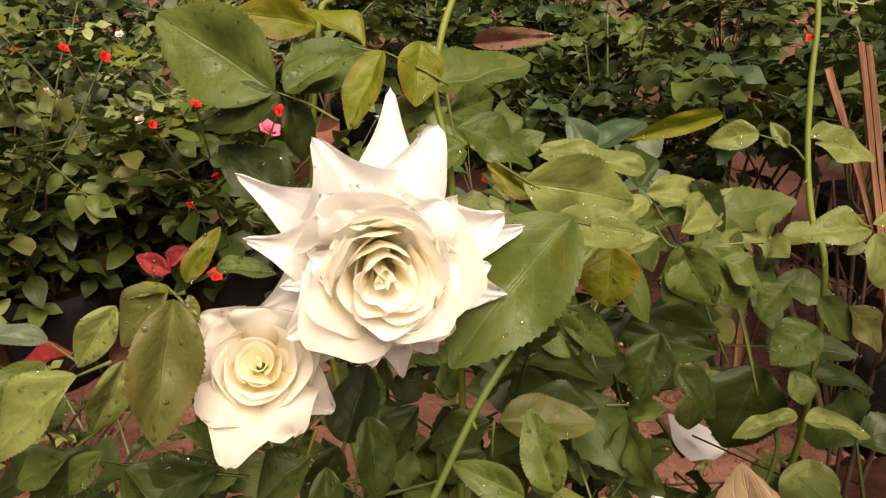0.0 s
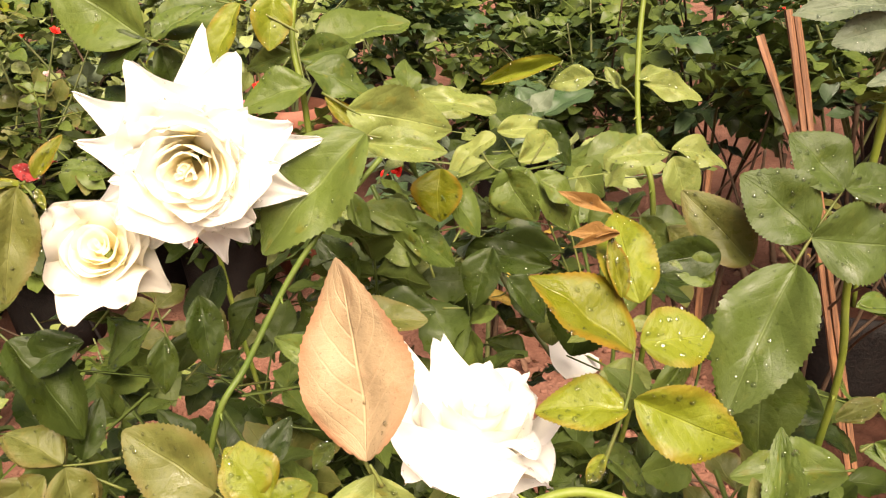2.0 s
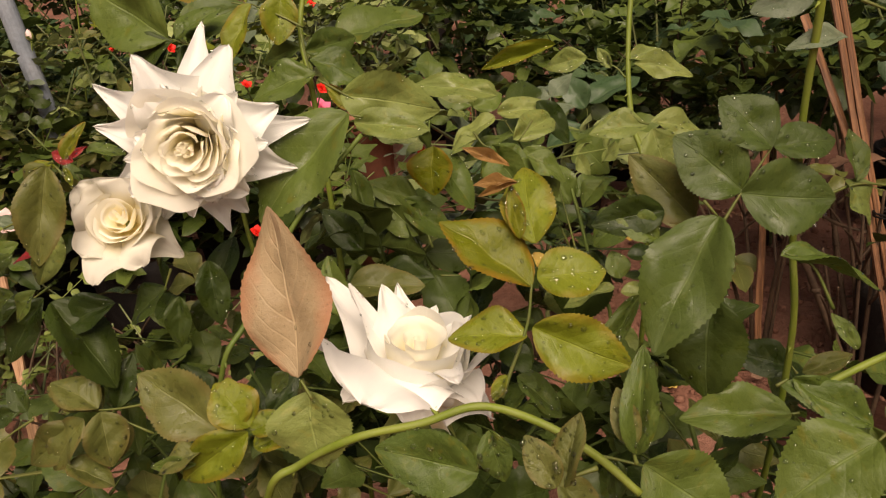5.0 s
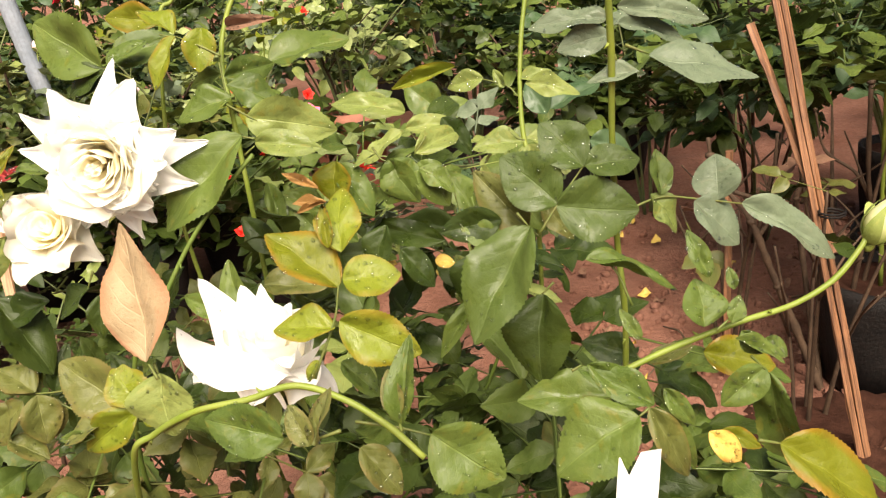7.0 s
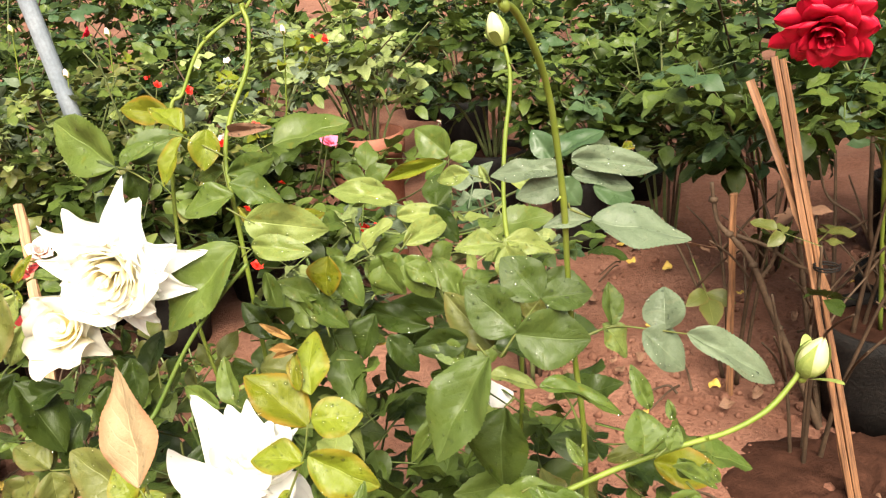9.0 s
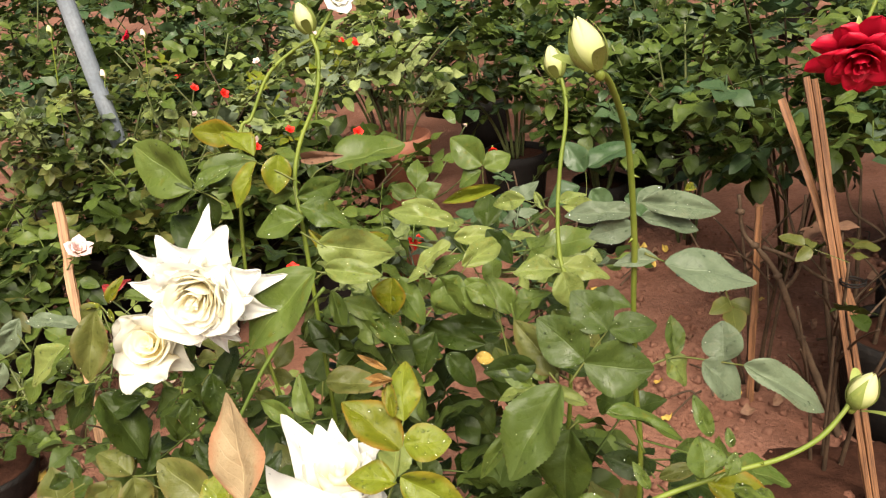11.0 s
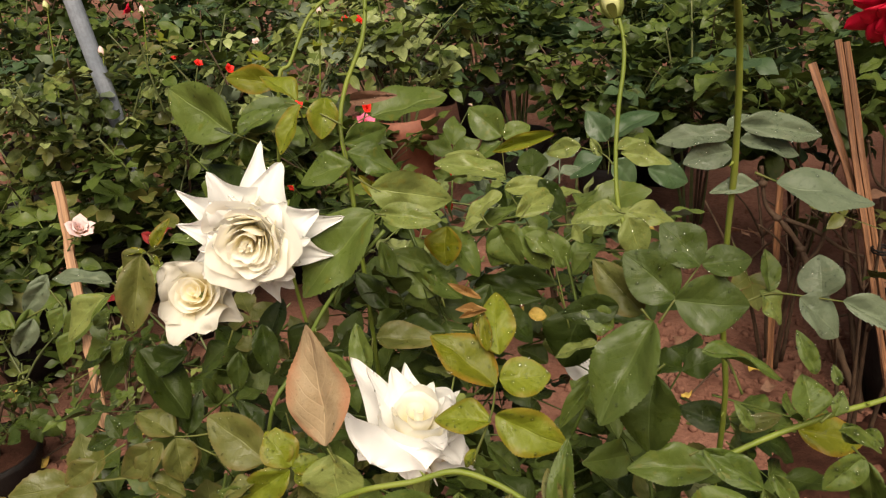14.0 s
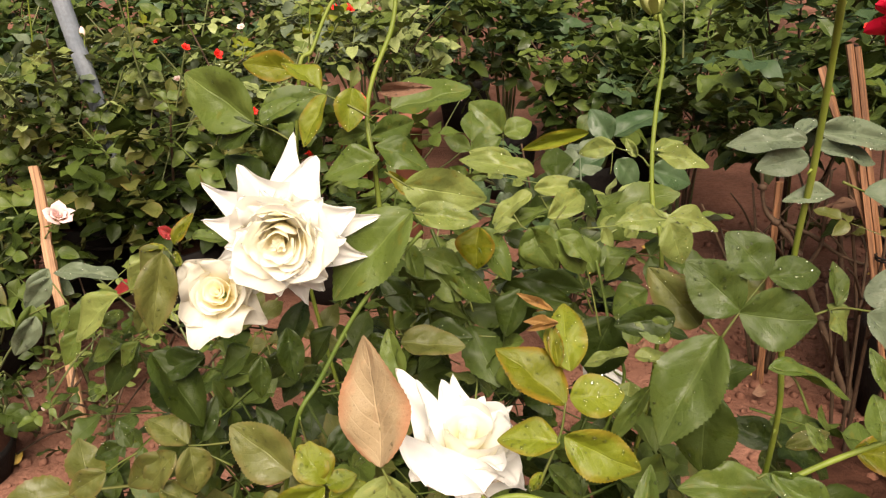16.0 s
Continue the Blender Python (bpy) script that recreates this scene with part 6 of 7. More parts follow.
leaflet(lf, (-0.097, 0.28, 0.709), (-0.116, 0.28, 0.71), 0.31, (0.034, -0.458, 0.888), LEAF_LIME, 7)
leaflet(lf, (-0.092, 0.28, 0.709), (-0.088, 0.276, 0.7), 0.40, (0.29, -0.838, 0.463), LEAF_LIME, 4)
lf = leaf(bush_a, [(-0.091, 0.288, 0.711), (-0.084, 0.289, 0.714)])
leaflet(lf, (-0.084, 0.29, 0.715), (-0.062, 0.29, 0.716), 0.53, (-0.033, -0.403, 0.915), LEAF_GREEN, 1)
leaflet(lf, (-0.11, 0.317, 0.702), (-0.125, 0.319, 0.708), 0.54, (0.031, -0.893, 0.449), LEAF_RED, 1)
leaflet(lf, (-0.11, 0.317, 0.704), (-0.111, 0.34, 0.708), 0.36, (0.245, -0.176, 0.953), LEAF_RED, 1)
lf = leaf(bush_a, [(-0.134, 0.33, 0.659), (-0.143, 0.337, 0.676)])
leaflet(lf, (-0.143, 0.337, 0.677), (-0.161, 0.326, 0.651), 0.50, (0.113, -0.945, 0.306), LEAF_PALE, 1)
leaflet(lf, (-0.139, 0.328, 0.655), (-0.152, 0.315, 0.623), 0.51, (0.499, -0.856, 0.135), LEAF_PALE, 1)
leaflet(lf, (-0.205, 0.417, 0.608), (-0.244, 0.415, 0.603), 0.36, (-0.096, -0.253, 0.963), LEAF_RED, 1)
lf = leaf(bush_a, [(-0.124, 0.281, 0.681), (-0.137, 0.279, 0.676)])
leaflet(lf, (-0.137, 0.279, 0.676), (-0.175, 0.267, 0.647), 0.47, (-0.299, -0.691, 0.659), LEAF_PALE, 1)
leaflet(lf, (-0.16, 0.289, 0.646), (-0.154, 0.302, 0.653), 0.64, (0.512, -0.558, 0.653), LEAF_GREEN, 1)
lf = leaf(bush_a, [(-0.153, 0.298, 0.634), (-0.16, 0.299, 0.639)])
leaflet(lf, (-0.155, 0.295, 0.628), (-0.18, 0.291, 0.617), 0.60, (-0.214, -0.65, 0.729), LEAF_GREEN, 1)
leaflet(lf, (-0.157, 0.299, 0.639), (-0.169, 0.301, 0.643), 0.60, (0.203, -0.586, 0.784), LEAF_GREEN, 1)
leaflet(lf, (-0.141, 0.296, 0.63), (-0.157, 0.289, 0.613), 0.50, (-0.23, -0.808, 0.543), LEAF_GREEN, 1)
lf = leaf(bush_a, [(-0.173, 0.361, 0.633), (-0.189, 0.363, 0.645)])
leaflet(lf, (-0.189, 0.363, 0.646), (-0.242, 0.357, 0.659), 0.32, (0.25, -0.568, 0.784), LEAF_GREY, 2)
leaflet(lf, (-0.19, 0.359, 0.636), (-0.233, 0.333, 0.601), 0.41, (-0.044, -0.788, 0.613), LEAF_GREEN, 4)
leaflet(lf, (-0.242, 0.356, 0.655), (-0.255, 0.34, 0.626), 0.50, (0.234, -0.895, 0.38), LEAF_GREY, 1)
lf = leaf(bush_a, [(-0.212, 0.308, 0.65), (-0.229, 0.301, 0.643)])
leaflet(lf, (-0.236, 0.297, 0.637), (-0.262, 0.297, 0.649), 0.62, (0.401, -0.312, 0.861), LEAF_GREEN, 1)
leaflet(lf, (-0.225, 0.306, 0.65), (-0.229, 0.291, 0.619), 0.54, (0.737, -0.642, 0.211), LEAF_GREEN, 1)
# low left leaflets: the deep shade on them is put into their dark green
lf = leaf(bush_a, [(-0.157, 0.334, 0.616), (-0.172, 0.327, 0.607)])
leaflet(lf, (-0.172, 0.327, 0.607), (-0.206, 0.313, 0.594), 0.48, (-0.132, -0.495, 0.859), LEAF_DARK_SHADED, 1)
leaflet(lf, (-0.162, 0.33, 0.609), (-0.187, 0.308, 0.574), 0.50, (0.019, -0.864, 0.502), LEAF_DARK_SHADED, 1)
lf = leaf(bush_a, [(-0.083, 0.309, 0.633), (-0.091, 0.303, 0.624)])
leaflet(lf, (-0.132, 0.294, 0.623), (-0.09, 0.283, 0.577), 0.64, (0.671, -0.284, 0.685), LEAF_DARK_SHADED, 1)
leaflet(lf, (-0.095, 0.3, 0.619), (-0.135, 0.286, 0.608), 0.50, (0.054, -0.715, 0.697), LEAF_DARK_SHADED, 1)
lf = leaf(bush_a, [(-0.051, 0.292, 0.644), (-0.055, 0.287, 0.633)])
leaflet(lf, (-0.053, 0.287, 0.634), (-0.076, 0.276, 0.62), 0.80, (-0.292, -0.432, 0.853), LEAF_DARK_SHADED, 1)
leaflet(lf, (-0.047, 0.287, 0.629), (-0.047, 0.275, 0.602), 0.50, (0.225, -0.891, 0.396), LEAF_DARK_SHADED, 1)
leaflet(lf, (-0.031, 0.298, 0.646), (-0.023, 0.284, 0.612), 0.50, (0.382, -0.826, 0.415), LEAF_DARK_SHADED, 1)
lf = leaf(bush_a, [(-0.075, 0.275, 0.565), (-0.091, 0.273, 0.563), (-0.104, 0.271, 0.563)])
leaflet(lf, (-0.104, 0.271, 0.564), (-0.133, 0.276, 0.582), 0.72, (0.464, -0.334, 0.82), LEAF_DULL, 1)
leaflet(lf, (-0.103, 0.271, 0.562), (-0.095, 0.259, 0.531), 0.81, (0.616, -0.667, 0.418), LEAF_DULL, 1)
leaflet(lf, (-0.113, 0.268, 0.559), (-0.14, 0.254, 0.532), 0.60, (-0.09, -0.844, 0.529), LEAF_DULL, 2)
leaflet(lf, (-0.124, 0.257, 0.534), (-0.095, 0.256, 0.525), 0.75, (0.304, -0.129, 0.944), LEAF_DULL, 1)
lf = leaf(bush_a, [(-0.004, 0.228, 0.573), (-0.012, 0.23, 0.579)])
leaflet(lf, (-0.012, 0.23, 0.579), (-0.054, 0.237, 0.607), 0.72, (0.125, -0.899, 0.42), LEAF_DULL, 0)
lf = leaf(bush_a, [(0.033, 0.195, 0.6), (0.022, 0.195, 0.603)])
leaflet(lf, (0.023, 0.195, 0.604), (0.006, 0.202, 0.624), 0.85, (0.456, -0.662, 0.594), LEAF_LIME, 1)
leaflet(lf, (0.023, 0.195, 0.602), (0.039, 0.199, 0.609), 0.80, (-0.119, -0.68, 0.724), LEAF_LIME, 1)
leaflet(lf, (0.022, 0.194, 0.602), (-0.012, 0.182, 0.58), 0.54, (0.097, -0.918, 0.384), LEAF_LIME, 1)
leaflet(lf, (-0.003, 0.186, 0.589), (-0.027, 0.184, 0.589), 0.31, (0.084, -0.726, 0.683), LEAF_GREEN, 1)
lf = leaf(bush_a, [(-0.077, 0.278, 0.542), (-0.104, 0.278, 0.556)])
leaflet(lf, (-0.107, 0.278, 0.558), (-0.137, 0.28, 0.578), 0.81, (0.52, -0.138, 0.843), LEAF_DULL, 1)
leaflet(lf, (-0.119, 0.273, 0.551), (-0.151, 0.257, 0.532), 0.62, (0.124, -0.863, 0.49), LEAF_DULL, 1)
leaflet(lf, (-0.1, 0.279, 0.556), (-0.104, 0.264, 0.525), 0.80, (0.616, -0.739, 0.272), LEAF_DULL, 1)
lf = leaf(bush_a, [(-0.129, 0.248, 0.572), (-0.139, 0.244, 0.567), (-0.147, 0.24, 0.562)])
leaflet(lf, (-0.149, 0.239, 0.561), (-0.175, 0.227, 0.547), 0.63, (0.148, -0.87, 0.471), LEAF_DULL, 1)
leaflet(lf, (-0.137, 0.249, 0.578), (-0.159, 0.241, 0.57), 0.51, (0.099, -0.809, 0.579), LEAF_DARK_SHADED, 1)
leaflet(lf, (-0.133, 0.249, 0.576), (-0.144, 0.254, 0.592), 0.63, (0.344, -0.81, 0.475), LEAF_DARK_SHADED, 1)
# more low leaflets with shade put into the leaf colour
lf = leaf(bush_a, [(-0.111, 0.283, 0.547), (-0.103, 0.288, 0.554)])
leaflet(lf, (-0.103, 0.288, 0.554), (-0.094, 0.303, 0.583), 0.46, (0.353, -0.873, 0.337), LEAF_DARK_SHADED, 4)
leaflet(lf, (-0.047, 0.299, 0.551), (-0.064, 0.306, 0.575), 0.51, (0.607, -0.537, 0.586), LEAF_DARK_SHADED, 1)
leaflet(lf, (-0.013, 0.302, 0.539), (0.004, 0.316, 0.562), 0.52, (0.192, -0.895, 0.402), LEAF_DARK_SHADED, 1)
lf = leaf(bush_a, [(0.01, 0.192, 0.598), (0.014, 0.194, 0.602)])
leaflet(lf, (0.014, 0.194, 0.602), (0.011, 0.204, 0.625), 0.86, (0.24, -0.885, 0.399), LEAF_LIME, 1)
leaflet(lf, (0.024, 0.193, 0.594), (0.045, 0.201, 0.602), 0.60, (-0.044, -0.649, 0.76), LEAF_LIME, 1)
leaflet(lf, (0, 0.188, 0.595), (-0.021, 0.181, 0.59), 0.65, (-0.134, -0.285, 0.949), LEAF_DULL, 1)
lf = leaf(bush_a, [(-0.199, 0.311, 0.649), (-0.212, 0.315, 0.666)])
leaflet(lf, (-0.212, 0.316, 0.668), (-0.23, 0.303, 0.646), 0.53, (0.431, -0.882, 0.191), LEAF_GREY, 1)
leaflet(lf, (-0.199, 0.311, 0.649), (-0.21, 0.3, 0.629), 0.52, (-0.009, -0.869, 0.495), LEAF_GREEN, 1)
leaflet(lf, (-0.222, 0.303, 0.643), (-0.234, 0.288, 0.616), 0.56, (0.661, -0.743, 0.104), LEAF_GREY, 1)
leaflet(lf, (-0.19, 0.305, 0.632), (-0.203, 0.292, 0.609), 0.51, (0.038, -0.879, 0.476), LEAF_GREEN, 1)
lf = leaf(bush_b, [(0.078, 0.133, 0.659), (0.074, 0.135, 0.666)])
leaflet(lf, (0.073, 0.135, 0.667), (0.066, 0.159, 0.726), 0.56, (-0.20, -0.915, 0.35), LEAF_BROWN, 3, 6)
lf = leaf(bush_b, [(0.071, 0.144, 0.661), (0.073, 0.142, 0.657)])
leaflet(lf, (0.074, 0.142, 0.657), (0.077, 0.131, 0.628), 1.09, (-0.13, -0.924, 0.36), LEAF_PALE, 1)
leaflet(lf, (0.056, 0.17, 0.649), (0.049, 0.165, 0.641), 0.60, (-0.052, -0.869, 0.492), LEAF_GREEN, 1)
lf = leaf(bush_b, [(0.147, 0.147, 0.651), (0.15, 0.15, 0.659), (0.157, 0.158, 0.676), (0.159, 0.164, 0.69)])
leaflet(lf, (0.159, 0.164, 0.689), (0.126, 0.171, 0.715), 0.63, (0.488, -0.457, 0.744), LEAF_OLIVE, 0)
leaflet(lf, (0.161, 0.165, 0.692), (0.187, 0.169, 0.695), 0.85, (0.029, -0.698, 0.716), LEAF_LIME, 1)
leaflet(lf, (0.161, 0.17, 0.704), (0.156, 0.192, 0.731), 0.59, (-0.101, -0.786, 0.61), LEAF_LIME, 2)
leaflet(lf, (0.155, 0.17, 0.706), (0.152, 0.178, 0.725), 0.35, (0.139, -0.911, 0.388), LEAF_OLIVE, 4)
leaflet(lf, (0.157, 0.156, 0.672), (0.127, 0.155, 0.675), 0.64, (0.121, -0.401, 0.908), LEAF_LIME, 1)
leaflet(lf, (0.159, 0.158, 0.675), (0.196, 0.155, 0.659), 0.62, (0.079, -0.935, 0.345), LEAF_LIME, 0)
leaflet(lf, (0.1545, 0.178, 0.7254), (0.1386, 0.1765, 0.7286), 0.24, (-0.268, -0.516, 0.814), LEAF_RUST, 5, 2)
leaflet(lf, (0.1545, 0.178, 0.7254), (0.1393, 0.1765, 0.7215), 0.22, (-0.268, -0.716, 0.414), LEAF_RUST, 7, 2)
leaflet(lf, (0.1519, 0.178, 0.7321), (0.1362, 0.1765, 0.7416), 0.22, (-0.168, -0.616, 0.614), LEAF_RUST, 5, 2)
leaflet(lf, (0.149, 0.15, 0.659), (0.143, 0.146, 0.65), 0.50, (-0.263, -0.778, 0.571), LEAF_LIME, 4)
stem(bush_b, [(0.02, 0.34, 0.17), (0.016, 0.313, 0.284), (0.012, 0.25, 0.401), (0.02, 0.182, 0.513), (0.052, 0.137, 0.611), (0.068, 0.135, 0.628), (0.092, 0.133, 0.642), (0.117, 0.137, 0.646), (0.139, 0.141, 0.651), (0.161, 0.141, 0.644), (0.181, 0.138, 0.632), (0.197, 0.134, 0.618)], 0.0017, 0.0016, STEM_GREEN, prickly=0.050)
lf = leaf(bush_b, [(0.144, 0.122, 0.65), (0.139, 0.117, 0.64)])
leaflet(lf, (0.14, 0.117, 0.639), (0.103, 0.116, 0.648), 0.62, (0.118, -0.873, 0.474), LEAF_GREEN, 1)
leaflet(lf, (0.151, 0.174, 0.644), (0.171, 0.17, 0.629), 0.57, (0.427, -0.523, 0.738), LEAF_GREEN, 1)
leaflet(lf, (0.144, 0.123, 0.653), (0.149, 0.116, 0.635), 0.62, (-0.013, -0.934, 0.358), LEAF_GREEN, 1)
lf = leaf(bush_b, [(0.18, 0.081, 0.669), (0.172, 0.079, 0.667)])
leaflet(lf, (0.17, 0.078, 0.664), (0.173, 0.087, 0.684), 0.58, (-0.594, -0.701, 0.395), LEAF_DULL, 1)
leaflet(lf, (0.168, 0.078, 0.664), (0.159, 0.083, 0.678), 0.62, (0.123, -0.909, 0.398), LEAF_DULL, 1)
lf = leaf(bush_b, [(0.194, 0.114, 0.646), (0.193, 0.115, 0.65)])
leaflet(lf, (0.194, 0.115, 0.649), (0.197, 0.129, 0.683), 0.35, (-0.106, -0.911, 0.398), LEAF_GREEN, 7)
leaflet(lf, (0.193, 0.116, 0.652), (0.188, 0.123, 0.67), 0.50, (-0.012, -0.932, 0.363), LEAF_DULL, 4)
lf = leaf(bush_b, [(0.165, 0.141, 0.632), (0.183, 0.143, 0.628), (0.199, 0.144, 0.623)])
leaflet(lf, (0.199, 0.144, 0.624), (0.232, 0.141, 0.601), 0.84, (0.178, -0.909, 0.376), LEAF_GREEN, 0)
leaflet(lf, (0.188, 0.144, 0.626), (0.19, 0.137, 0.61), 0.50, (0.304, -0.873, 0.381), LEAF_DARK_SHADED, 1)
leaflet(lf, (0.167, 0.137, 0.621), (0.187, 0.132, 0.6), 0.60, (0.494, -0.62, 0.609), LEAF_DULL, 1)
lf = leaf(bush_c, [(0.245, 0.262, 0.674), (0.255, 0.269, 0.688), (0.269, 0.278, 0.706)])
leaflet(lf, (0.269, 0.277, 0.706), (0.246, 0.285, 0.73), 0.83, (0.223, -0.846, 0.484), LEAF_DEEP, 0)
leaflet(lf, (0.27, 0.278, 0.706), (0.3, 0.283, 0.71), 0.72, (0.031, -0.743, 0.669), LEAF_DEEP, 1)
leaflet(lf, (0.255, 0.269, 0.688), (0.224, 0.276, 0.714), 0.81, (0.059, -0.937, 0.343), LEAF_DEEP, 0)
leaflet(lf, (0.254, 0.268, 0.687), (0.299, 0.271, 0.682), 0.80, (0.096, -0.925, 0.367), LEAF_DEEP, 0)
lf = leaf(bush_c, [(0.234, 0.248, 0.691), (0.24, 0.246, 0.684)])
leaflet(lf, (0.241, 0.246, 0.684), (0.209, 0.215, 0.631), 0.56, (-0.271, -0.752, 0.601), LEAF_DEEP, 0)
lf = leaf(bush_c, [(0.25, 0.276, 0.637), (0.243, 0.273, 0.631)])
leaflet(lf, (0.244, 0.273, 0.631), (0.239, 0.251, 0.583), 0.77, (-0.349, -0.843, 0.409), LEAF_DARK_SHADED, 1)
leaflet(lf, (0.208, 0.267, 0.635), (0.183, 0.249, 0.603), 0.26, (-0.178, -0.784, 0.594), LEAF_GREEN, 4)
lf = leaf(bush_c, [(0.286, 0.256, 0.573), (0.281, 0.255, 0.573)])
leaflet(lf, (0.282, 0.255, 0.573), (0.227, 0.25, 0.575), 0.50, (0.079, -0.516, 0.853), LEAF_GREEN, 0)
lf = leaf(bush_c, [(0.302, 0.321, 0.557), (0.299, 0.323, 0.561)])
leaflet(lf, (0.299, 0.322, 0.56), (0.264, 0.324, 0.572), 0.60, (0.194, -0.739, 0.645), LEAF_DARK_SHADED, 1)
leaflet(lf, (0.305, 0.322, 0.557), (0.335, 0.329, 0.567), 0.41, (-0.055, -0.723, 0.689), LEAF_DULL, 1)
lf = leaf(bush_c, [(0.293, 0.243, 0.638), (0.284, 0.249, 0.657), (0.271, 0.249, 0.664)])
leaflet(lf, (0.269, 0.248, 0.663), (0.32, 0.254, 0.65), 0.39, (0.259, -0.116, 0.959), LEAF_GREEN, 1)
lf = leaf(bush_c, [(0.261, 0.207, 0.619), (0.266, 0.208, 0.622)])
leaflet(lf, (0.302, 0.204, 0.601), (0.266, 0.208, 0.622), 0.42, (0.312, -0.649, 0.694), LEAF_GREEN, 1)
leaflet(lf, (0.307, 0.207, 0.609), (0.323, 0.201, 0.59), 0.42, (0.105, -0.915, 0.389), LEAF_GREEN, 1)
leaflet(lf, (0.336, 0.287, 0.584), (0.38, 0.288, 0.576), 0.61, (0.143, -0.75, 0.646), LEAF_OLIVE, 1)
leaflet(lf, (0.296, 0.216, 0.632), (0.286, 0.221, 0.647), 0.40, (0.188, -0.883, 0.431), LEAF_GREEN, 4)
lf = leaf(bush_c, [(0.298, 0.177, 0.617), (0.293, 0.174, 0.614)])
leaflet(lf, (0.293, 0.174, 0.614), (0.253, 0.158, 0.593), 0.80, (-0.145, -0.611, 0.778), LEAF_GREEN, 1)
leaflet(lf, (0.298, 0.177, 0.617), (0.318, 0.167, 0.584), 0.42, (0.269, -0.868, 0.417), LEAF_DULL, 1)
lf = leaf(bush_c, [(0.287, 0.285, 0.764), (0.288, 0.284, 0.761)])
leaflet(lf, (0.284, 0.292, 0.782), (0.244, 0.285, 0.787), 0.42, (0.215, -0.692, 0.689), LEAF_GREY, 2)
leaflet(lf, (0.285, 0.289, 0.774), (0.258, 0.281, 0.77), 0.63, (0.158, -0.813, 0.56), LEAF_GREY, 1)
leaflet(lf, (0.289, 0.296, 0.787), (0.34, 0.305, 0.78), 0.36, (0.221, -0.819, 0.529), LEAF_GREY, 1)
leaflet(lf, (0.289, 0.292, 0.779), (0.326, 0.298, 0.771), 0.42, (0.245, -0.656, 0.714), LEAF_GREY, 1)
leaflet(lf, (0.3, 0.284, 0.754), (0.273, 0.278, 0.755), 0.41, (0.145, -0.48, 0.865), LEAF_GREY, 1)
leaflet(lf, (0.287, 0.333, 0.772), (0.303, 0.352, 0.781), 0.43, (0.097, -0.482, 0.871), LEAF_GREY, 1)
leaflet(lf, (0.317, 0.343, 0.778), (0.327, 0.357, 0.778), 0.42, (0.614, -0.471, 0.634), LEAF_OLIVE, 1)
lf = leaf(bush_c, [(0.291, 0.243, 0.776), (0.302, 0.243, 0.771)])
leaflet(lf, (0.302, 0.243, 0.77), (0.354, 0.249, 0.757), 0.54, (0.277, -0.384, 0.881), LEAF_GREY, 8)
lf = leaf(bush_c, [(0.288, 0.276, 0.678), (0.31, 0.284, 0.684), (0.33, 0.288, 0.681), (0.355, 0.291, 0.676)])
leaflet(lf, (0.342, 0.29, 0.679), (0.34, 0.3, 0.703), 1.05, (-0.273, -0.901, 0.337), LEAF_GREY, 1)
leaflet(lf, (0.329, 0.287, 0.68), (0.357, 0.284, 0.657), 0.75, (0.395, -0.711, 0.581), LEAF_GREY, 1)
leaflet(lf, (0.355, 0.292, 0.676), (0.413, 0.292, 0.646), 0.38, (0.355, -0.656, 0.666), LEAF_GREY, 1)
leaflet(lf, (0.311, 0.285, 0.685), (0.31, 0.295, 0.709), 0.57, (0.508, -0.783, 0.358), LEAF_GREEN, 4)
leaflet(lf, (0.305, 0.284, 0.686), (0.323, 0.28, 0.667), 0.64, (0.557, -0.512, 0.654), LEAF_PALE, 2)
lf = leaf(bush_c, [(0.335, 0.232, 0.628), (0.343, 0.236, 0.634)])
leaflet(lf, (0.329, 0.231, 0.631), (0.327, 0.241, 0.654), 1.04, (0.519, -0.778, 0.355), LEAF_GREEN, 1)
leaflet(lf, (0.343, 0.235, 0.631), (0.348, 0.241, 0.644), 0.65, (0.179, -0.899, 0.4), LEAF_GREEN, 1)
leaflet(lf, (0.332, 0.242, 0.654), (0.322, 0.25, 0.678), 0.40, (0.179, -0.909, 0.376), LEAF_GREEN, 4)
leaflet(lf, (0.345, 0.242, 0.647), (0.342, 0.246, 0.658), 0.51, (-0.079, -0.943, 0.323), LEAF_GREEN, 1)
leaflet(lf, (0.36, 0.235, 0.622), (0.373, 0.234, 0.612), 0.61, (0.308, -0.802, 0.513), LEAF_GREEN, 1)
leaflet(lf, (0.348, 0.234, 0.627), (0.359, 0.231, 0.614), 0.68, (0.009, -0.973, 0.23), LEAF_GREEN, 1)
stem(bush_c, [(0.284, 0.226, 0.606), (0.313, 0.237, 0.615), (0.349, 0.249, 0.624), (0.378, 0.259, 0.629), (0.4, 0.268, 0.639), (0.415, 0.278, 0.653), (0.419, 0.282, 0.66)], 0.0018, 0.0016, STEM_GREEN, prickly=0.050)
stem(bush_c, [(0.27, 0.4, 0.17), (0.274, 0.386, 0.274), (0.282, 0.354, 0.384), (0.289, 0.32, 0.494), (0.291, 0.298, 0.597), (0.287, 0.297, 0.652), (0.285, 0.289, 0.717), (0.285, 0.276, 0.771), (0.281, 0.254, 0.838), (0.273, 0.224, 0.877), (0.267, 0.207, 0.889)], 0.0021, 0.0018, STEM_GREEN, prickly=0.050)
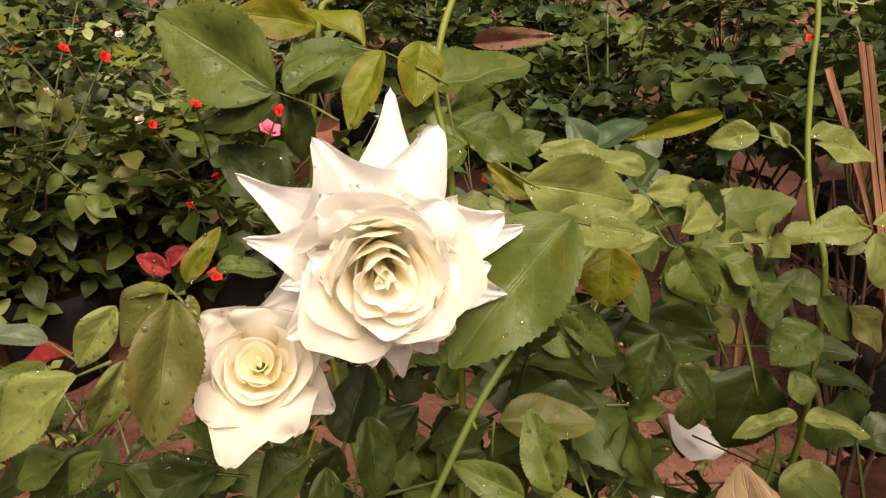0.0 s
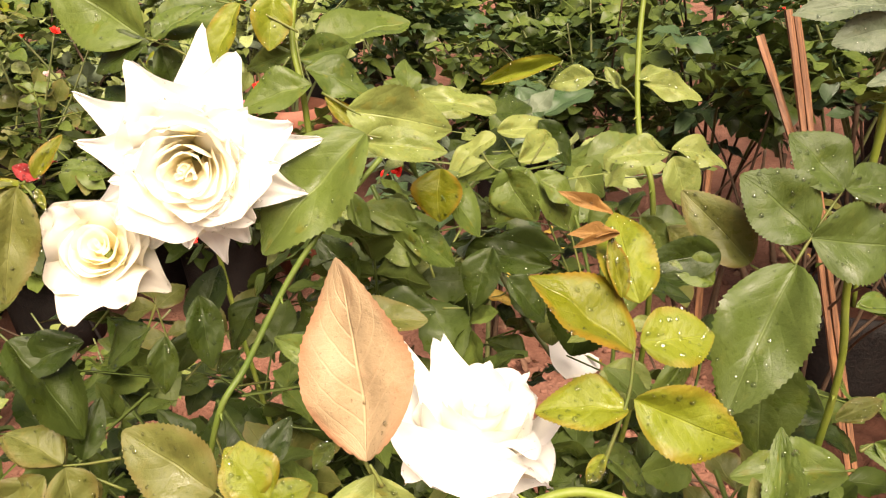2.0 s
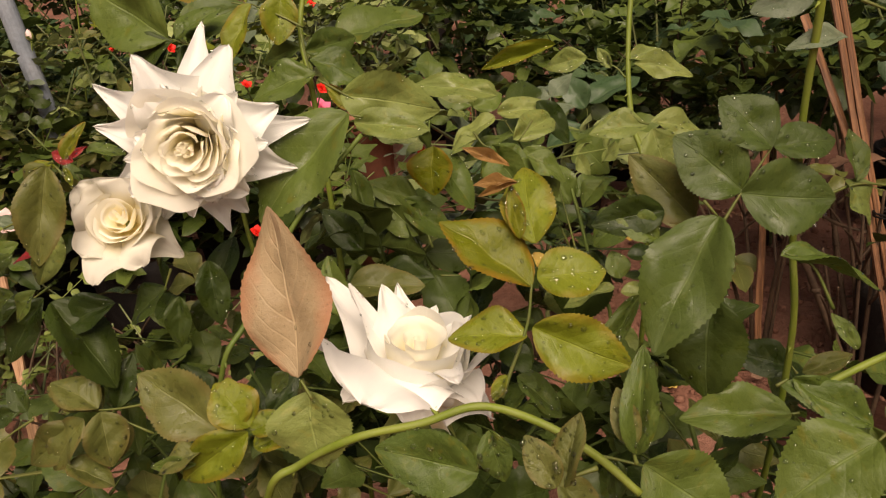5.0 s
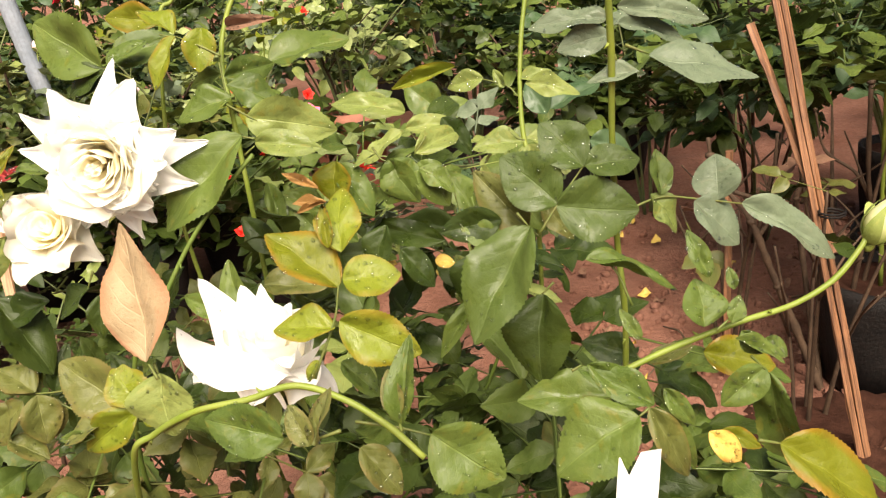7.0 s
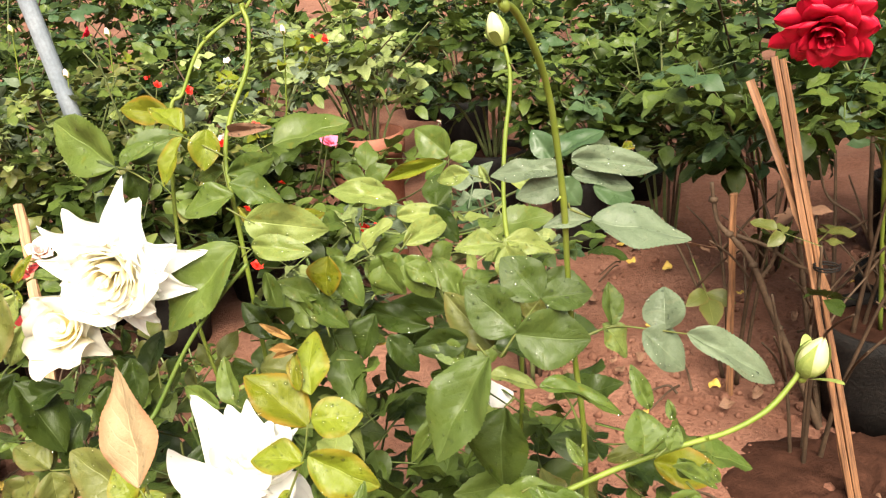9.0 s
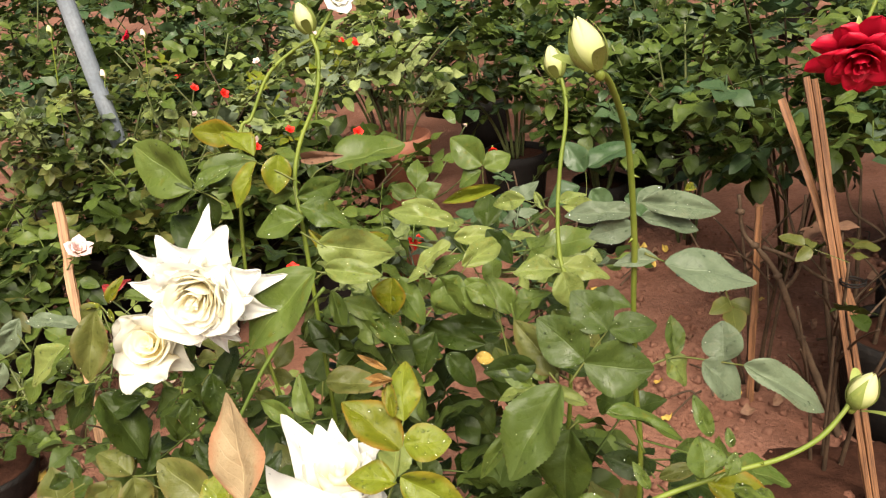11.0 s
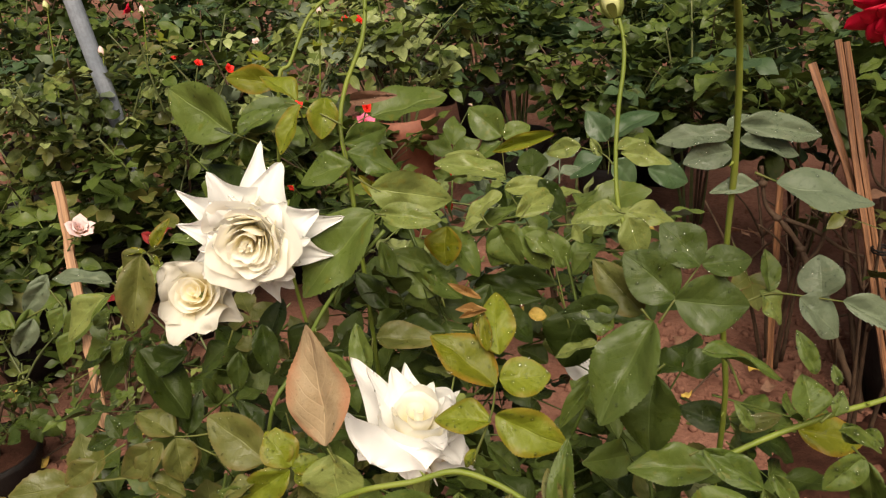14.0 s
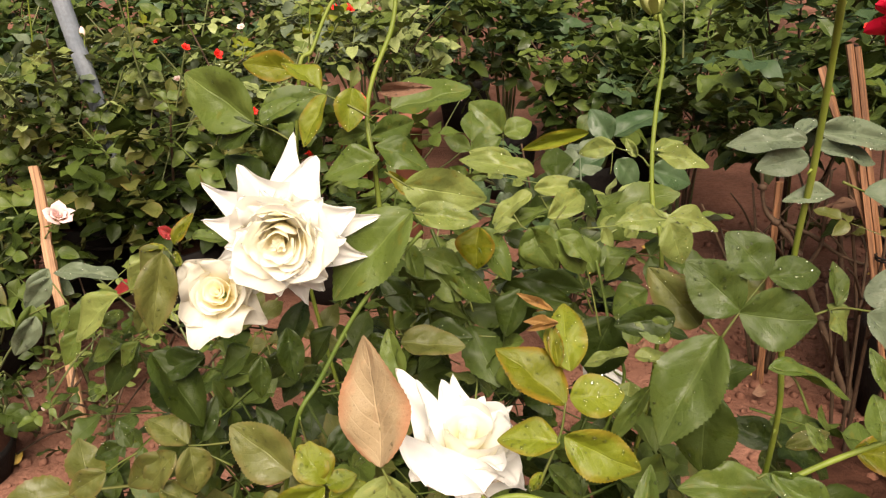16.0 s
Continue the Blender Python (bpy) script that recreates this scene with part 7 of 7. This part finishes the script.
lf = leaf(bush_c, [(0.333, 0.104, 0.651), (0.341, 0.105, 0.649)])
leaflet(lf, (0.341, 0.105, 0.649), (0.383, 0.103, 0.624), 0.56, (0.324, -0.623, 0.712), LEAF_OLIVE, 1, 4)
leaflet(lf, (0.3296, 0.170, 0.6095), (0.3489, 0.170, 0.6004), 0.42, (0.2, -0.7, 0.6), LEAF_OLIVE, 4, 4)
leaflet(lf, (0.3216, 0.150, 0.6225), (0.338, 0.150, 0.6069), 0.56, (0.256, -0.855, 0.452), LEAF_YELLOW, 1)
lf = leaf(bush_c, [(0.352, 0.227, 0.616), (0.359, 0.225, 0.609)])
leaflet(lf, (0.36, 0.225, 0.608), (0.3722, 0.222, 0.5395), 0.40, (-0.419, -0.869, 0.262), LEAF_GREEN, 2)
leaflet(lf, (0.359, 0.226, 0.61), (0.338, 0.214, 0.593), 0.69, (0.144, -0.897, 0.417), LEAF_GREEN, 1)
leaflet(lf, (0.344, 0.229, 0.625), (0.371, 0.229, 0.612), 0.31, (0.364, -0.56, 0.744), LEAF_GREEN, 7)
leaflet(lf, (0.303, 0.209, 0.597), (0.323, 0.199, 0.562), 0.43, (-0.061, -0.966, 0.252), LEAF_GREEN, 1)
leaflet(lf, (0.269, 0.212, 0.62), (0.303, 0.209, 0.598), 0.42, (0.214, -0.878, 0.427), LEAF_GREEN, 1)


# ---- rain drops on the near leaves ----
def rain_drops():
    unit = bmesh.new()
    bmesh.ops.create_icosphere(unit, subdivisions=2, radius=1.0)
    uv = [tuple(v.co) for v in unit.verts]
    uf = [tuple(v.index for v in f.verts) for f in unit.faces]
    unit.free()
    verts, faces = [], []
    for p, n, r in DROPS:
        base = len(verts)
        q = n.to_track_quat("Z", "Y").to_matrix()
        verts += [tuple(p + q @ Vector((x * r, y * r, z * r * 0.30 + r * 0.10))) for x, y, z in uv]
        faces += [tuple(base + k for k in f) for f in uf]
    me = bpy.data.meshes.new("rain_water")
    me.from_pydata(verts, [], faces)
    put("rain_water", me, WATER, bush_a, "clear beads of rain")["kind"] = "stuff"


rain_drops()
